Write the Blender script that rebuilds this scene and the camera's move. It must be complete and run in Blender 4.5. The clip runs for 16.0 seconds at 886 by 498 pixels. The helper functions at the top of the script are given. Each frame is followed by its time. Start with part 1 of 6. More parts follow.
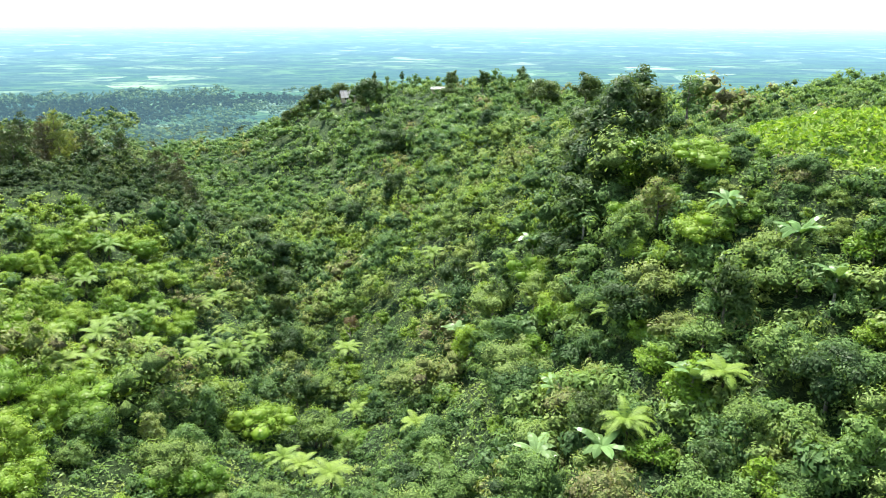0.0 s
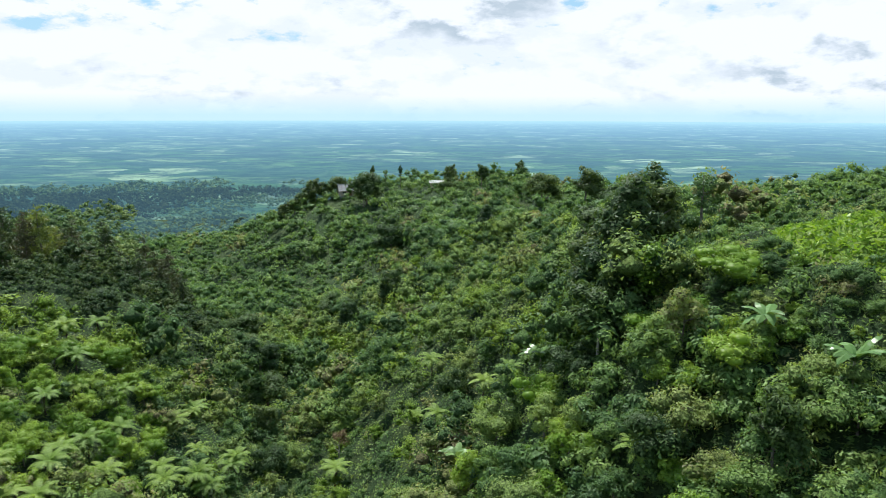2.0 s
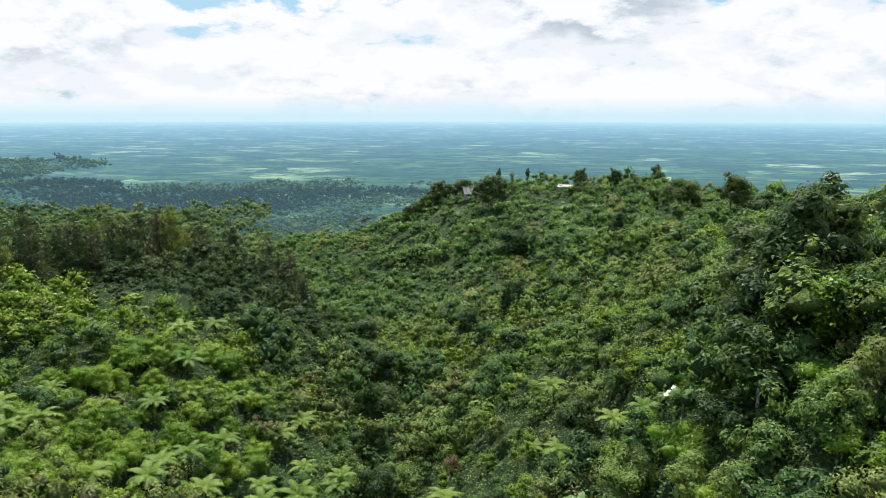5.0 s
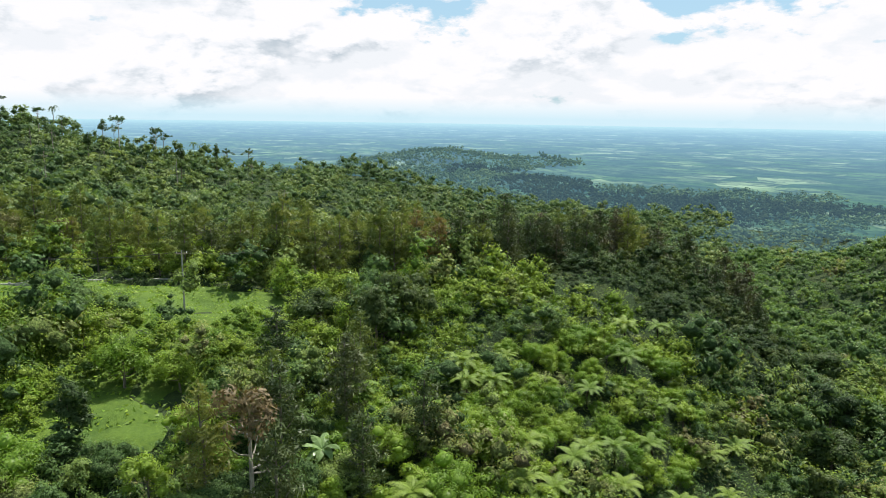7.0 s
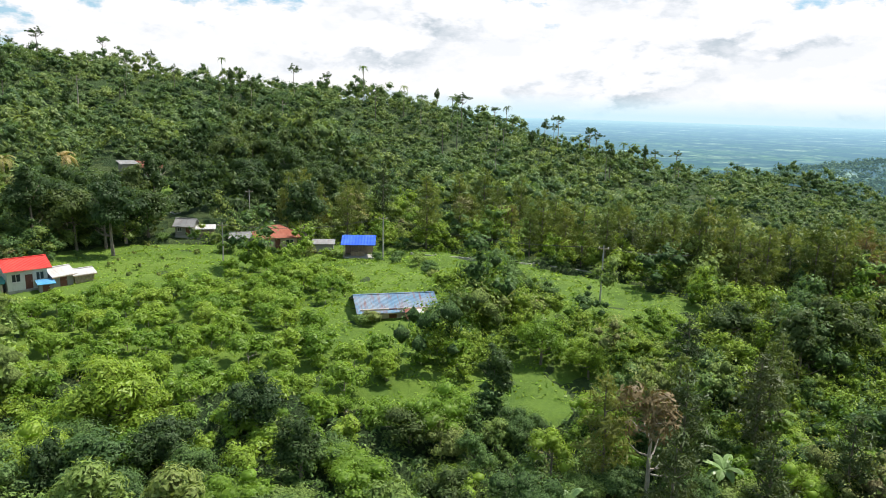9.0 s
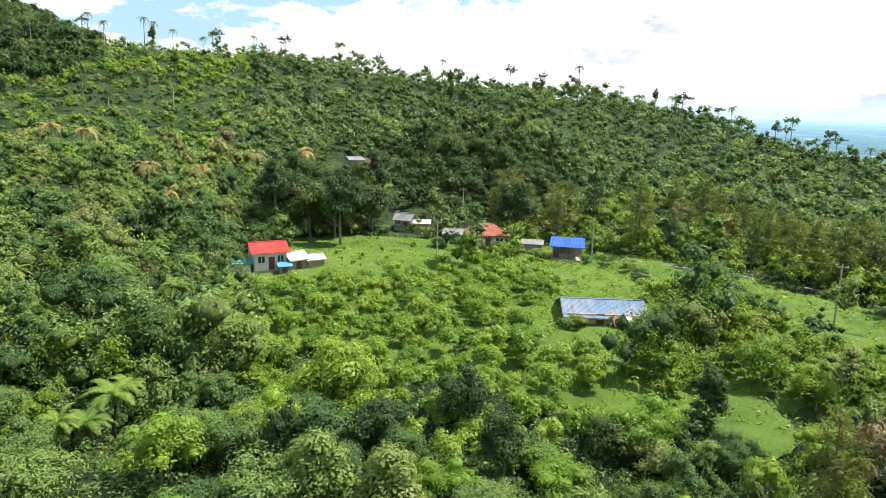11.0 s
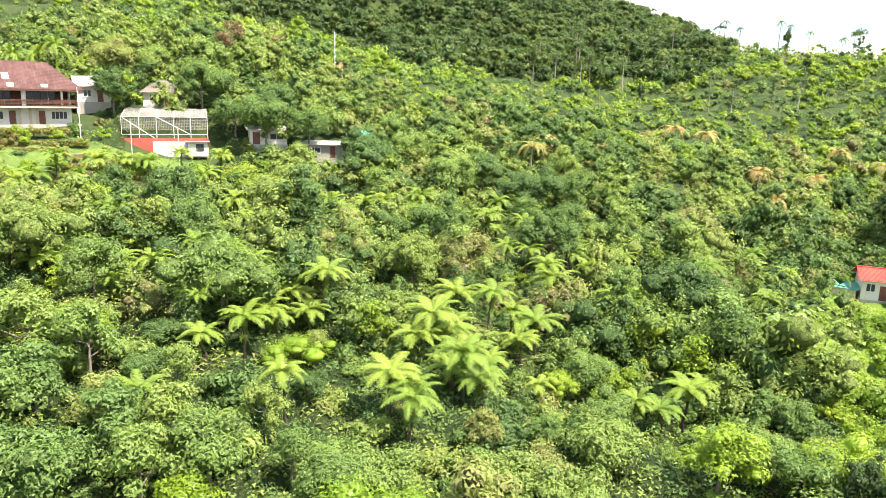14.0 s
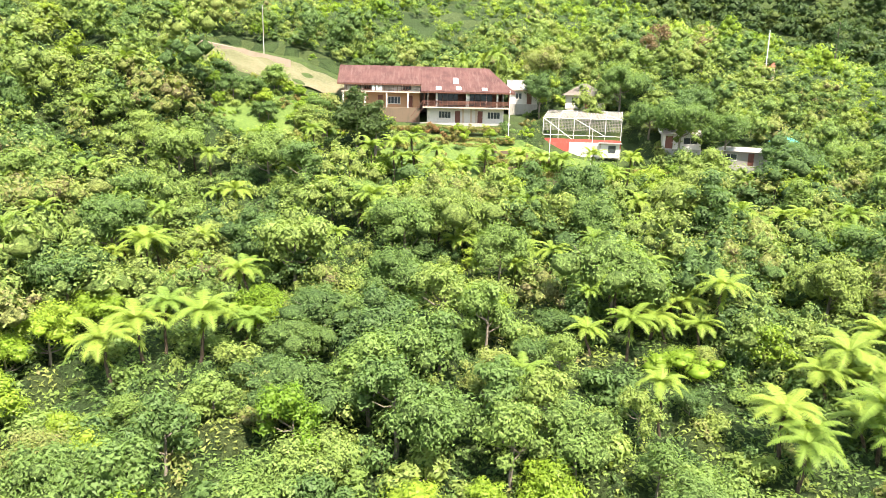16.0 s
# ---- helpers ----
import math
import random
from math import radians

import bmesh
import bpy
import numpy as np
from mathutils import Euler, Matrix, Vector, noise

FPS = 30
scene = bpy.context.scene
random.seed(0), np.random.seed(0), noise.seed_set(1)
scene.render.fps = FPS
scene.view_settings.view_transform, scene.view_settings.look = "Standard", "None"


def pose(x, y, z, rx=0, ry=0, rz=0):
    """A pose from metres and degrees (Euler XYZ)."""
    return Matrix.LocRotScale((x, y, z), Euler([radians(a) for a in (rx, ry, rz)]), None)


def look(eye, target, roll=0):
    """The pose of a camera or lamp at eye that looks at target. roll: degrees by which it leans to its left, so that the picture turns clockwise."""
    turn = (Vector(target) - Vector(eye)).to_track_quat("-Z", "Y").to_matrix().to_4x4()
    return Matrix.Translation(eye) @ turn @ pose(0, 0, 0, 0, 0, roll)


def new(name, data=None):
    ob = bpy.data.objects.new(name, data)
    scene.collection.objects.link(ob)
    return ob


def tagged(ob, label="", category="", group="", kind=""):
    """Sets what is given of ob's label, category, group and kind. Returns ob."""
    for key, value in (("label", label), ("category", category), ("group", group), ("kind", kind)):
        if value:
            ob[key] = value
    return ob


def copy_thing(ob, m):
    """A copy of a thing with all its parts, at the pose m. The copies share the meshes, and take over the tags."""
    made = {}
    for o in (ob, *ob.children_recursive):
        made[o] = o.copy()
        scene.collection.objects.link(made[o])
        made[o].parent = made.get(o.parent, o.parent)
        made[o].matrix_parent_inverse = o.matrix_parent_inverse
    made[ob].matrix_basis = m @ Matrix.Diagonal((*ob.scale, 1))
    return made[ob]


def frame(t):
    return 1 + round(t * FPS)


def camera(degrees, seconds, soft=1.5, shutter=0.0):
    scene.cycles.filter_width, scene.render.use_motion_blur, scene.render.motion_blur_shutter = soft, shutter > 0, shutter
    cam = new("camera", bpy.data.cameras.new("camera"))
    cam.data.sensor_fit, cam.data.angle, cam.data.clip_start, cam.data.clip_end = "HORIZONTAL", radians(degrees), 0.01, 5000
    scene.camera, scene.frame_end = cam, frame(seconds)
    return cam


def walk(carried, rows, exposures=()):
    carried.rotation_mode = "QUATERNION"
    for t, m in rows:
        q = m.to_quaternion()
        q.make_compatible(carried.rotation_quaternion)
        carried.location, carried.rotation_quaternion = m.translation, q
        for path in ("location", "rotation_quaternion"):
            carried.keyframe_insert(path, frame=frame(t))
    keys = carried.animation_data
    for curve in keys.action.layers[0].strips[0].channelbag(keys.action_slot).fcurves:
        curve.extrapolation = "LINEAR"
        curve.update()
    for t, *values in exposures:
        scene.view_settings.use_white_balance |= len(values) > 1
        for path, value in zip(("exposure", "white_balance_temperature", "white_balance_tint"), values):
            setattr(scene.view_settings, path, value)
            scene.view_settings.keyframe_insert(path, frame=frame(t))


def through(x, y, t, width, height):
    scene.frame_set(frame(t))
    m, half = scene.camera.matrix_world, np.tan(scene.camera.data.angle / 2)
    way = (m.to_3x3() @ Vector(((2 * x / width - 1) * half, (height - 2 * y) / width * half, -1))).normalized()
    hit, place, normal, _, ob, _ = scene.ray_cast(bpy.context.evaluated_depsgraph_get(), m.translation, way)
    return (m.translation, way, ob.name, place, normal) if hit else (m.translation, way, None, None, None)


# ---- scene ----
cam = camera(63.6, 16.0, 0.9)
PATH = [
    (0, (0.801, 0.028, 30.004), (-0.314, 19.018, 23.829), 0.15),
    (0.5, (0.734, 1.914, 30.050), (-0.387, 21.130, 24.617), 0.06),
    (1, (0.637, 3.677, 30.036), (-0.493, 23.256, 26.116), 0.08),
    (1.5, (0.532, 5.383, 30.069), (-0.592, 24.993, 26.303), 0.12),
    (2, (0.450, 7.119, 30.117), (-0.672, 26.730, 26.357), 0.15),
    (2.5, (0.382, 8.893, 30.148), (-0.740, 28.505, 26.393), 0.10),
    (3, (0.276, 10.553, 30.149), (-0.832, 30.168, 26.404), 0.02),
    (3.2, (0.245, 11.173, 30.149), (-0.863, 30.788, 26.404), 0.02),
    (5.5, (-0.213, 15.797, 29.946), (-7.288, 34.131, 26.231), 0.06),
    (6, (-0.299, 16.274, 29.799), (-10.375, 33.151, 26.106), 0.13),
    (6.5, (-0.384, 16.316, 29.651), (-13.14, 31.274, 25.972), 0.53),
    (7, (-0.439, 16.189, 29.559), (-15.37, 28.974, 25.871), 0.85),
    (7.5, (-0.456, 15.941, 29.548), (-17.311, 26.04, 25.816), 1.13),
    (8, (-0.458, 15.72, 29.544), (-18.746, 22.874, 25.752), 1.37),
    (8.5, (-0.352, 15.518, 29.549), (-19.509, 19.781, 25.697), 1.63),
    (9, (-0.212, 15.373, 29.607), (-19.654, 17.981, 25.711), 1.63),
    (11.5, (0.272, 14.438, 30.008), (-18.625, 9.358, 25.877), 1.72),
    (12, (0.34, 14.351, 30.055), (-17.719, 6.85, 25.861), 1.74),
    (12.5, (0.266, 14.313, 30.067), (-16.537, 4.334, 25.812), 1.76),
    (13, (0.081, 14.211, 29.993), (-15.133, 1.963, 25.688), 1.75),
    (13.5, (-0.137, 14.105, 29.931), (-13.45, -0.171, 25.577), 1.68),
    (14, (-0.295, 13.979, 29.901), (-11.459, -2.019, 25.492), 1.66),
    (14.5, (-0.462, 13.81, 29.865), (-9.248, -3.594, 25.404), 1.60),
    (15, (-0.666, 13.627, 29.735), (-6.909, -4.836, 25.251), 1.53),
    (15.5, (-0.865, 13.466, 29.593), (-4.462, -5.683, 25.081), 1.44),
    (16, (-1.141, 13.296, 29.495), (-2.047, -6.159, 24.948), 1.29),
]
walk(cam, [(t, look(eye, target, roll)) for t, eye, target, roll in PATH],
     [(0.0, 1.46, 6300, 10), (0.5, 1.46, 6250, 10), (1.0, 0.95, 6100, 10), (1.5, 0.55, 5950, 10), (5.5, 0.5, 6350, 12), (8.5, 0.55, 6450, 13),
      (9.0, 0.58, 6450, 13), (11.5, 1.0, 6500, 14), (12.5, 1.27, 6650, 18), (14.0, 1.8, 7150, 18), (16.0, 1.9, 7200, 18)])

# ---- world and sun ----
SUN_AZ, SUN_EL = 24.0, 61.0


def heading(az):
    """Unit vector on the plan; 0 is +y, growing to the left."""
    return Vector((-math.sin(radians(az)), math.cos(radians(az)), 0))


class Nodes:
    """Short hand for building a node tree."""

    def __init__(self, tree):
        self.tree = tree
        tree.nodes.clear()

    def add(self, kind, **given):
        node = self.tree.nodes.new(kind)
        for key, value in given.items():
            if key == "operation":
                node.operation = value
            elif key == "blend_type":
                node.blend_type = value
            elif key == "data_type":
                node.data_type = value
            elif key == "sky_type":
                node.sky_type = value
            elif key == "attribute_name":
                node.attribute_name = value
            elif key == "feature":
                node.feature = value
        return node

    def put(self, socket, value):
        if hasattr(value, "is_linked") or hasattr(value, "links"):
            self.tree.links.new(value, socket)
        else:
            socket.default_value = value

    def math(self, op, a, b=0.0, c=0.0, clamp=False):
        n = self.add("ShaderNodeMath", operation=op)
        n.use_clamp = clamp
        for s, v in zip(n.inputs, (a, b, c)):
            self.put(s, v)
        return n.outputs[0]

    def mix(self, fac, a, b, blend="MIX"):
        n = self.add("ShaderNodeMix", data_type="RGBA", blend_type=blend)
        self.put(n.inputs[0], fac)
        self.put(n.inputs[6], a if hasattr(a, "links") else (*a, 1.0))
        self.put(n.inputs[7], b if hasattr(b, "links") else (*b, 1.0))
        return n.outputs[2]

    def noise(self, vec, scale, detail=4.0, rough=0.55, distort=0.0):
        n = self.add("ShaderNodeTexNoise")
        if vec is not None:
            self.put(n.inputs["Vector"], vec)
        self.put(n.inputs["Scale"], scale)
        self.put(n.inputs["Detail"], detail)
        self.put(n.inputs["Roughness"], rough)
        self.put(n.inputs["Distortion"], distort)
        return n.outputs[0]

    def ramp(self, fac, stops):
        n = self.add("ShaderNodeValToRGB")
        el = n.color_ramp.elements
        while len(el) < len(stops):
            el.new(0.5)
        for e, (p, c) in zip(el, stops):
            e.position = p
            e.color = (*c, 1.0) if len(c) == 3 else c
        self.put(n.inputs[0], fac)
        return n.outputs[0]

    def span(self, v, a, b, c=0.0, d=1.0):
        n = self.add("ShaderNodeMapRange")
        n.clamp = True
        for s, val in zip(n.inputs, (v, a, b, c, d)):
            self.put(s, val)
        return n.outputs[0]

    def xyz(self, vec):
        n = self.add("ShaderNodeSeparateXYZ")
        self.put(n.inputs[0], vec)
        return n.outputs

    def join(self, x, y, z):
        n = self.add("ShaderNodeCombineXYZ")
        for s, v in zip(n.inputs, (x, y, z)):
            self.put(s, v)
        return n.outputs[0]

    def bump(self, height, strength, dist):
        n = self.add("ShaderNodeBump")
        self.put(n.inputs["Strength"], strength)
        self.put(n.inputs["Distance"], dist)
        self.put(n.inputs["Height"], height)
        return n.outputs[0]


def make_world():
    world = bpy.data.worlds.new("sky")
    scene.world = world
    world.use_nodes = True
    n = Nodes(world.node_tree)
    sky = n.add("ShaderNodeTexSky", sky_type="NISHITA")
    sky.sun_disc = False
    sky.sun_elevation, sky.sun_rotation = radians(SUN_EL), radians(-SUN_AZ)
    way = n.add("ShaderNodeTexCoord").outputs["Generated"]
    x, y, z = n.xyz(way)
    flat = n.math("SQRT", n.math("ADD", n.math("MULTIPLY", x, x), n.math("MULTIPLY", y, y)))
    flat = n.math("MAXIMUM", flat, 0.12)

    def heaped(lift):
        """Heaped clouds: lumps wider than high, sampled a little higher up by lift."""
        p = n.join(n.math("DIVIDE", x, flat), n.math("DIVIDE", y, flat), n.math("MULTIPLY", n.math("ADD", z, lift), 2.3))
        return n.math("ADD", n.math("MULTIPLY", n.noise(p, 3.6, 8.0, 0.56, 0.25), 0.68), n.math("MULTIPLY", n.noise(p, 11.0, 6.0, 0.6), 0.32))

    mass, above = heaped(0.0), heaped(0.022)
    cover = n.span(n.math("SUBTRACT", mass, n.span(z, 0.03, 0.2, -0.1, 0.012)), 0.465, 0.50)
    cover = n.math("MULTIPLY", cover, n.span(z, 0.28, 0.6, 1.0, 0.3))
    under = n.span(n.math("SUBTRACT", above, mass), -0.012, 0.055)
    under = n.math("MULTIPLY", under, n.span(mass, 0.48, 0.56, 0.35, 1.0))
    cloud = n.ramp(under, [(0.0, (1.0, 1.0, 1.0)), (0.35, (0.9, 0.935, 0.955)), (1.0, (0.56, 0.64, 0.69))])
    blue = n.mix(0.6, n.mix(1.0, sky.outputs[0], (0.11, 0.11, 0.11), "MULTIPLY"), (0.42, 0.74, 0.92))
    col = n.mix(cover, blue, cloud)
    haze = n.span(z, -0.004, 0.022, 0.85, 0.0)
    col = n.mix(haze, col, (0.60, 0.86, 0.95))
    back = n.add("ShaderNodeBackground")
    n.put(back.inputs[0], col)
    back.inputs[1].default_value = 0.7
    out = n.add("ShaderNodeOutputWorld")
    n.tree.links.new(back.outputs[0], out.inputs[0])


make_world()
sun = new("sun", bpy.data.lights.new("sun", "SUN"))
sun.data.energy, sun.data.angle, sun.data.color = 5.0, radians(0.53), (1.0, 0.95, 0.86)
_s = heading(SUN_AZ) * math.cos(radians(SUN_EL)) + Vector((0, 0, math.sin(radians(SUN_EL))))
sun.matrix_world = look(_s * 300, (0, 0, 0))


# ---- materials ----
def material(name):
    m = bpy.data.materials.new(name)
    m.use_nodes = True
    return m, Nodes(m.node_tree)


def surface(n, colour, rough=0.8, normal=None, metal=0.0, spec=0.3):
    p = n.add("ShaderNodeBsdfPrincipled")
    n.put(p.inputs["Base Color"], colour if hasattr(colour, "links") else (*colour, 1.0))
    n.put(p.inputs["Roughness"], rough)
    n.put(p.inputs["Metallic"], metal)
    n.put(p.inputs["Specular IOR Level"], spec)
    if normal is not None:
        n.put(p.inputs["Normal"], normal)
    return p


def finish(n, shader):
    out = n.add("ShaderNodeOutputMaterial")
    n.tree.links.new(shader.outputs[0], out.inputs[0])


def foliage(name, stops, through=0.43, rough=0.7, spread=0.17, mottled=False):
    """Leaf material: hue by plant, lightness by leaf, with some light through the blade. Mottled: the dense inner mass of a crown."""
    m, n = material(name)
    rnd = n.add("ShaderNodeObjectInfo").outputs["Random"]
    tint = n.add("ShaderNodeAttribute", attribute_name="tint").outputs["Fac"]
    which = n.math("FRACT", n.math("ADD", rnd, tint))
    geo = n.add("ShaderNodeNewGeometry")
    leaf = geo.outputs["Random Per Island"]
    which = n.math("ADD", which, n.math("MULTIPLY", n.math("SUBTRACT", leaf, 0.5), 0.08), clamp=True)
    col = n.ramp(which, stops)
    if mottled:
        # fine noise puts leaf-to-leaf light and shade into the inner colour
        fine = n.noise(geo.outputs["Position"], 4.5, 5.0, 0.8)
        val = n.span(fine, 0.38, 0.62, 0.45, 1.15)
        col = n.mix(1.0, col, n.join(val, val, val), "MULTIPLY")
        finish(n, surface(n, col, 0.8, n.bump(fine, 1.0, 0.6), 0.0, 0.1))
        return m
    val = n.span(leaf, 0.0, 1.0, 1.0 - spread, 1.0 + spread)
    col = n.mix(1.0, col, n.join(val, val, val), "MULTIPLY")
    p = surface(n, col, rough * 0.75, None, 0.0, 0.22)
    t = n.add("ShaderNodeBsdfTranslucent")
    n.put(t.inputs[0], n.mix(1.0, col, (1.2, 1.2, 0.6), "MULTIPLY"))
    mx = n.add("ShaderNodeMixShader")
    mx.inputs[0].default_value = through
    n.tree.links.new(p.outputs[0], mx.inputs[1])
    n.tree.links.new(t.outputs[0], mx.inputs[2])
    finish(n, mx)
    return m


GREENS = [(0.0, (0.085, 0.155, 0.052)), (0.3, (0.12, 0.205, 0.06)), (0.6, (0.17, 0.265, 0.07)), (0.88, (0.225, 0.305, 0.08)), (0.97, (0.25, 0.30, 0.09)), (1.0, (0.21, 0.195, 0.09))]
LEAF = foliage("broad_leaf", GREENS)
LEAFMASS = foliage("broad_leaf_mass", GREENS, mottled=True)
# dark floor greens, with the shade in gaps between trees put in
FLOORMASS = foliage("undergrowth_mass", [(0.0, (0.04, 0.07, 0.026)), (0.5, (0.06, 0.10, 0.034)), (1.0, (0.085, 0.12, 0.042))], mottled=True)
FERN = foliage("fern_leaf", [(0.0, (0.125, 0.21, 0.034)), (0.5, (0.165, 0.25, 0.038)), (1.0, (0.2, 0.28, 0.044))], 0.3, 0.75, 0.12)
# dark tree species; the mountain forest borrows these greens as painted cloud shadow
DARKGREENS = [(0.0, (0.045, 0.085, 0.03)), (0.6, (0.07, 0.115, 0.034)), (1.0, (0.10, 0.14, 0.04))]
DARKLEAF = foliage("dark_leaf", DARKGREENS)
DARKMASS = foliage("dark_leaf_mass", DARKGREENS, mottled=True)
BANANA = foliage("banana_leaf", [(0.0, (0.12, 0.21, 0.06)), (1.0, (0.18, 0.27, 0.10))], 0.25, 0.4, 0.2)
NEEDLE = foliage("needle_leaf", [(0.0, (0.105, 0.145, 0.04)), (0.6, (0.165, 0.205, 0.052)), (0.9, (0.20, 0.215, 0.062)), (1.0, (0.18, 0.125, 0.06))], 0.42, 0.6)
DARKNEEDLE = foliage("dark_needle_leaf", [(0.0, (0.045, 0.075, 0.026)), (0.6, (0.07, 0.10, 0.032)), (0.9, (0.085, 0.1, 0.04)), (1.0, (0.09, 0.085, 0.042))], 0.25, 0.6)
YELLOWGREENS = [(0.0, (0.13, 0.235, 0.028)), (0.5, (0.19, 0.30, 0.034)), (1.0, (0.25, 0.35, 0.046))]
ORCHARD = foliage("orchard_leaf", YELLOWGREENS, 0.42, 0.55, 0.22)
ORCHARDMASS = foliage("orchard_leaf_mass", YELLOWGREENS, mottled=True)
DRYLEAF = foliage("dry_frond", [(0.0, (0.30, 0.22, 0.08)), (0.6, (0.36, 0.28, 0.11)), (1.0, (0.22, 0.22, 0.06))], 0.3, 0.6)
# bluer, darker greens: thin haze over the hillsides put into the leaf colour
FARGREENS = [(0.0, (0.05, 0.10, 0.042)), (0.35, (0.085, 0.15, 0.055)), (0.7, (0.14, 0.21, 0.068)), (1.0, (0.21, 0.27, 0.08))]
FARLEAF = foliage("far_leaf", FARGREENS, 0.4, 0.7)
FARMASS = foliage("far_leaf_mass", FARGREENS, mottled=True)


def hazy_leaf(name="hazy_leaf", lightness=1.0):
    """Forest more than 400 m away, with bright air painted over it as blue emission: part of the backdrop."""
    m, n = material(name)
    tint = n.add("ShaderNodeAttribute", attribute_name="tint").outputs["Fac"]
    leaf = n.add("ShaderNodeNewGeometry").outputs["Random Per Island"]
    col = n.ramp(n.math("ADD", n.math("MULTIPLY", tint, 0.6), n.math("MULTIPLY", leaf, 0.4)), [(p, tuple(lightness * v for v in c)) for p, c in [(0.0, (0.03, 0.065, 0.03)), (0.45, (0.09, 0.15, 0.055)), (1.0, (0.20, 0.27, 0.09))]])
    # haze painted in: an even blue glow over the leaf colour
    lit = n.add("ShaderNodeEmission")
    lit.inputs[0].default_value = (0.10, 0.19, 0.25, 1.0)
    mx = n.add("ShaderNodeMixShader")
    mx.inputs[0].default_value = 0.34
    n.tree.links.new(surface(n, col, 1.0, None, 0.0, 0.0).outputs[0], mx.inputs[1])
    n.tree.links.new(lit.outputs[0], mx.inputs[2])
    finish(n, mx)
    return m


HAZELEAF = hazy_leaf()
# dark copy: planted wood, and cloud shadow painted on a hill flank
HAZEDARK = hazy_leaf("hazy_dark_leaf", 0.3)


def bark_material(name, a, b):
    m, n = material(name)
    pos = n.add("ShaderNodeTexCoord").outputs["Object"]
    x, y, z = n.xyz(pos)
    grain = n.noise(n.join(x, y, n.math("MULTIPLY", z, 0.25)), 9.0, 5.0, 0.65)
    col = n.mix(n.span(grain, 0.35, 0.65), a, b)
    finish(n, surface(n, col, 0.9, n.bump(grain, 0.6, 0.05)))
    return m


BARK = bark_material("bark", (0.10, 0.085, 0.065), (0.24, 0.21, 0.17))
PALEBARK = bark_material("pale_bark", (0.22, 0.19, 0.15), (0.42, 0.38, 0.32))
FERNBARK = bark_material("fern_bark", (0.035, 0.025, 0.018), (0.10, 0.075, 0.05))


def ground_material():
    m, n = material("hillside_ground")
    pos = n.add("ShaderNodeNewGeometry").outputs["Position"]
    a = n.noise(pos, 0.06, 5.0, 0.6)
    b = n.noise(pos, 0.9, 5.0, 0.65)
    c = n.noise(pos, 6.0, 4.0, 0.7)
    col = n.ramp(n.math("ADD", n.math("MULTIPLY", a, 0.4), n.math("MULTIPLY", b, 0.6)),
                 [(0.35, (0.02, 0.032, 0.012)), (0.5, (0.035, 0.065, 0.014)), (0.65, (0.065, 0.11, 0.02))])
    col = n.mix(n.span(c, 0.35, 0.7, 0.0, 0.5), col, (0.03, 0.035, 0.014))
    finish(n, surface(n, col, 0.95, n.bump(c, 0.8, 0.25)))
    return m


def grass_material(name, a, b, c):
    m, n = material(name)
    pos = n.add("ShaderNodeNewGeometry").outputs["Position"]
    w = n.noise(pos, 0.12, 5.0, 0.6)
    f = n.noise(pos, 2.2, 6.0, 0.7)
    col = n.ramp(n.math("ADD", n.math("MULTIPLY", w, 0.55), n.math("MULTIPLY", f, 0.45)), [(0.36, a), (0.5, b), (0.64, c)])
    finish(n, surface(n, col, 0.9, n.bump(n.noise(pos, 9.0, 4.0, 0.7), 0.9, 0.12)))
    return m


GROUND = ground_material()
GRASS = grass_material("meadow_grass", (0.05, 0.10, 0.010), (0.085, 0.145, 0.014), (0.115, 0.18, 0.022))
LAWN = grass_material("lawn_grass", (0.075, 0.135, 0.02), (0.14, 0.20, 0.028), (0.195, 0.245, 0.045))


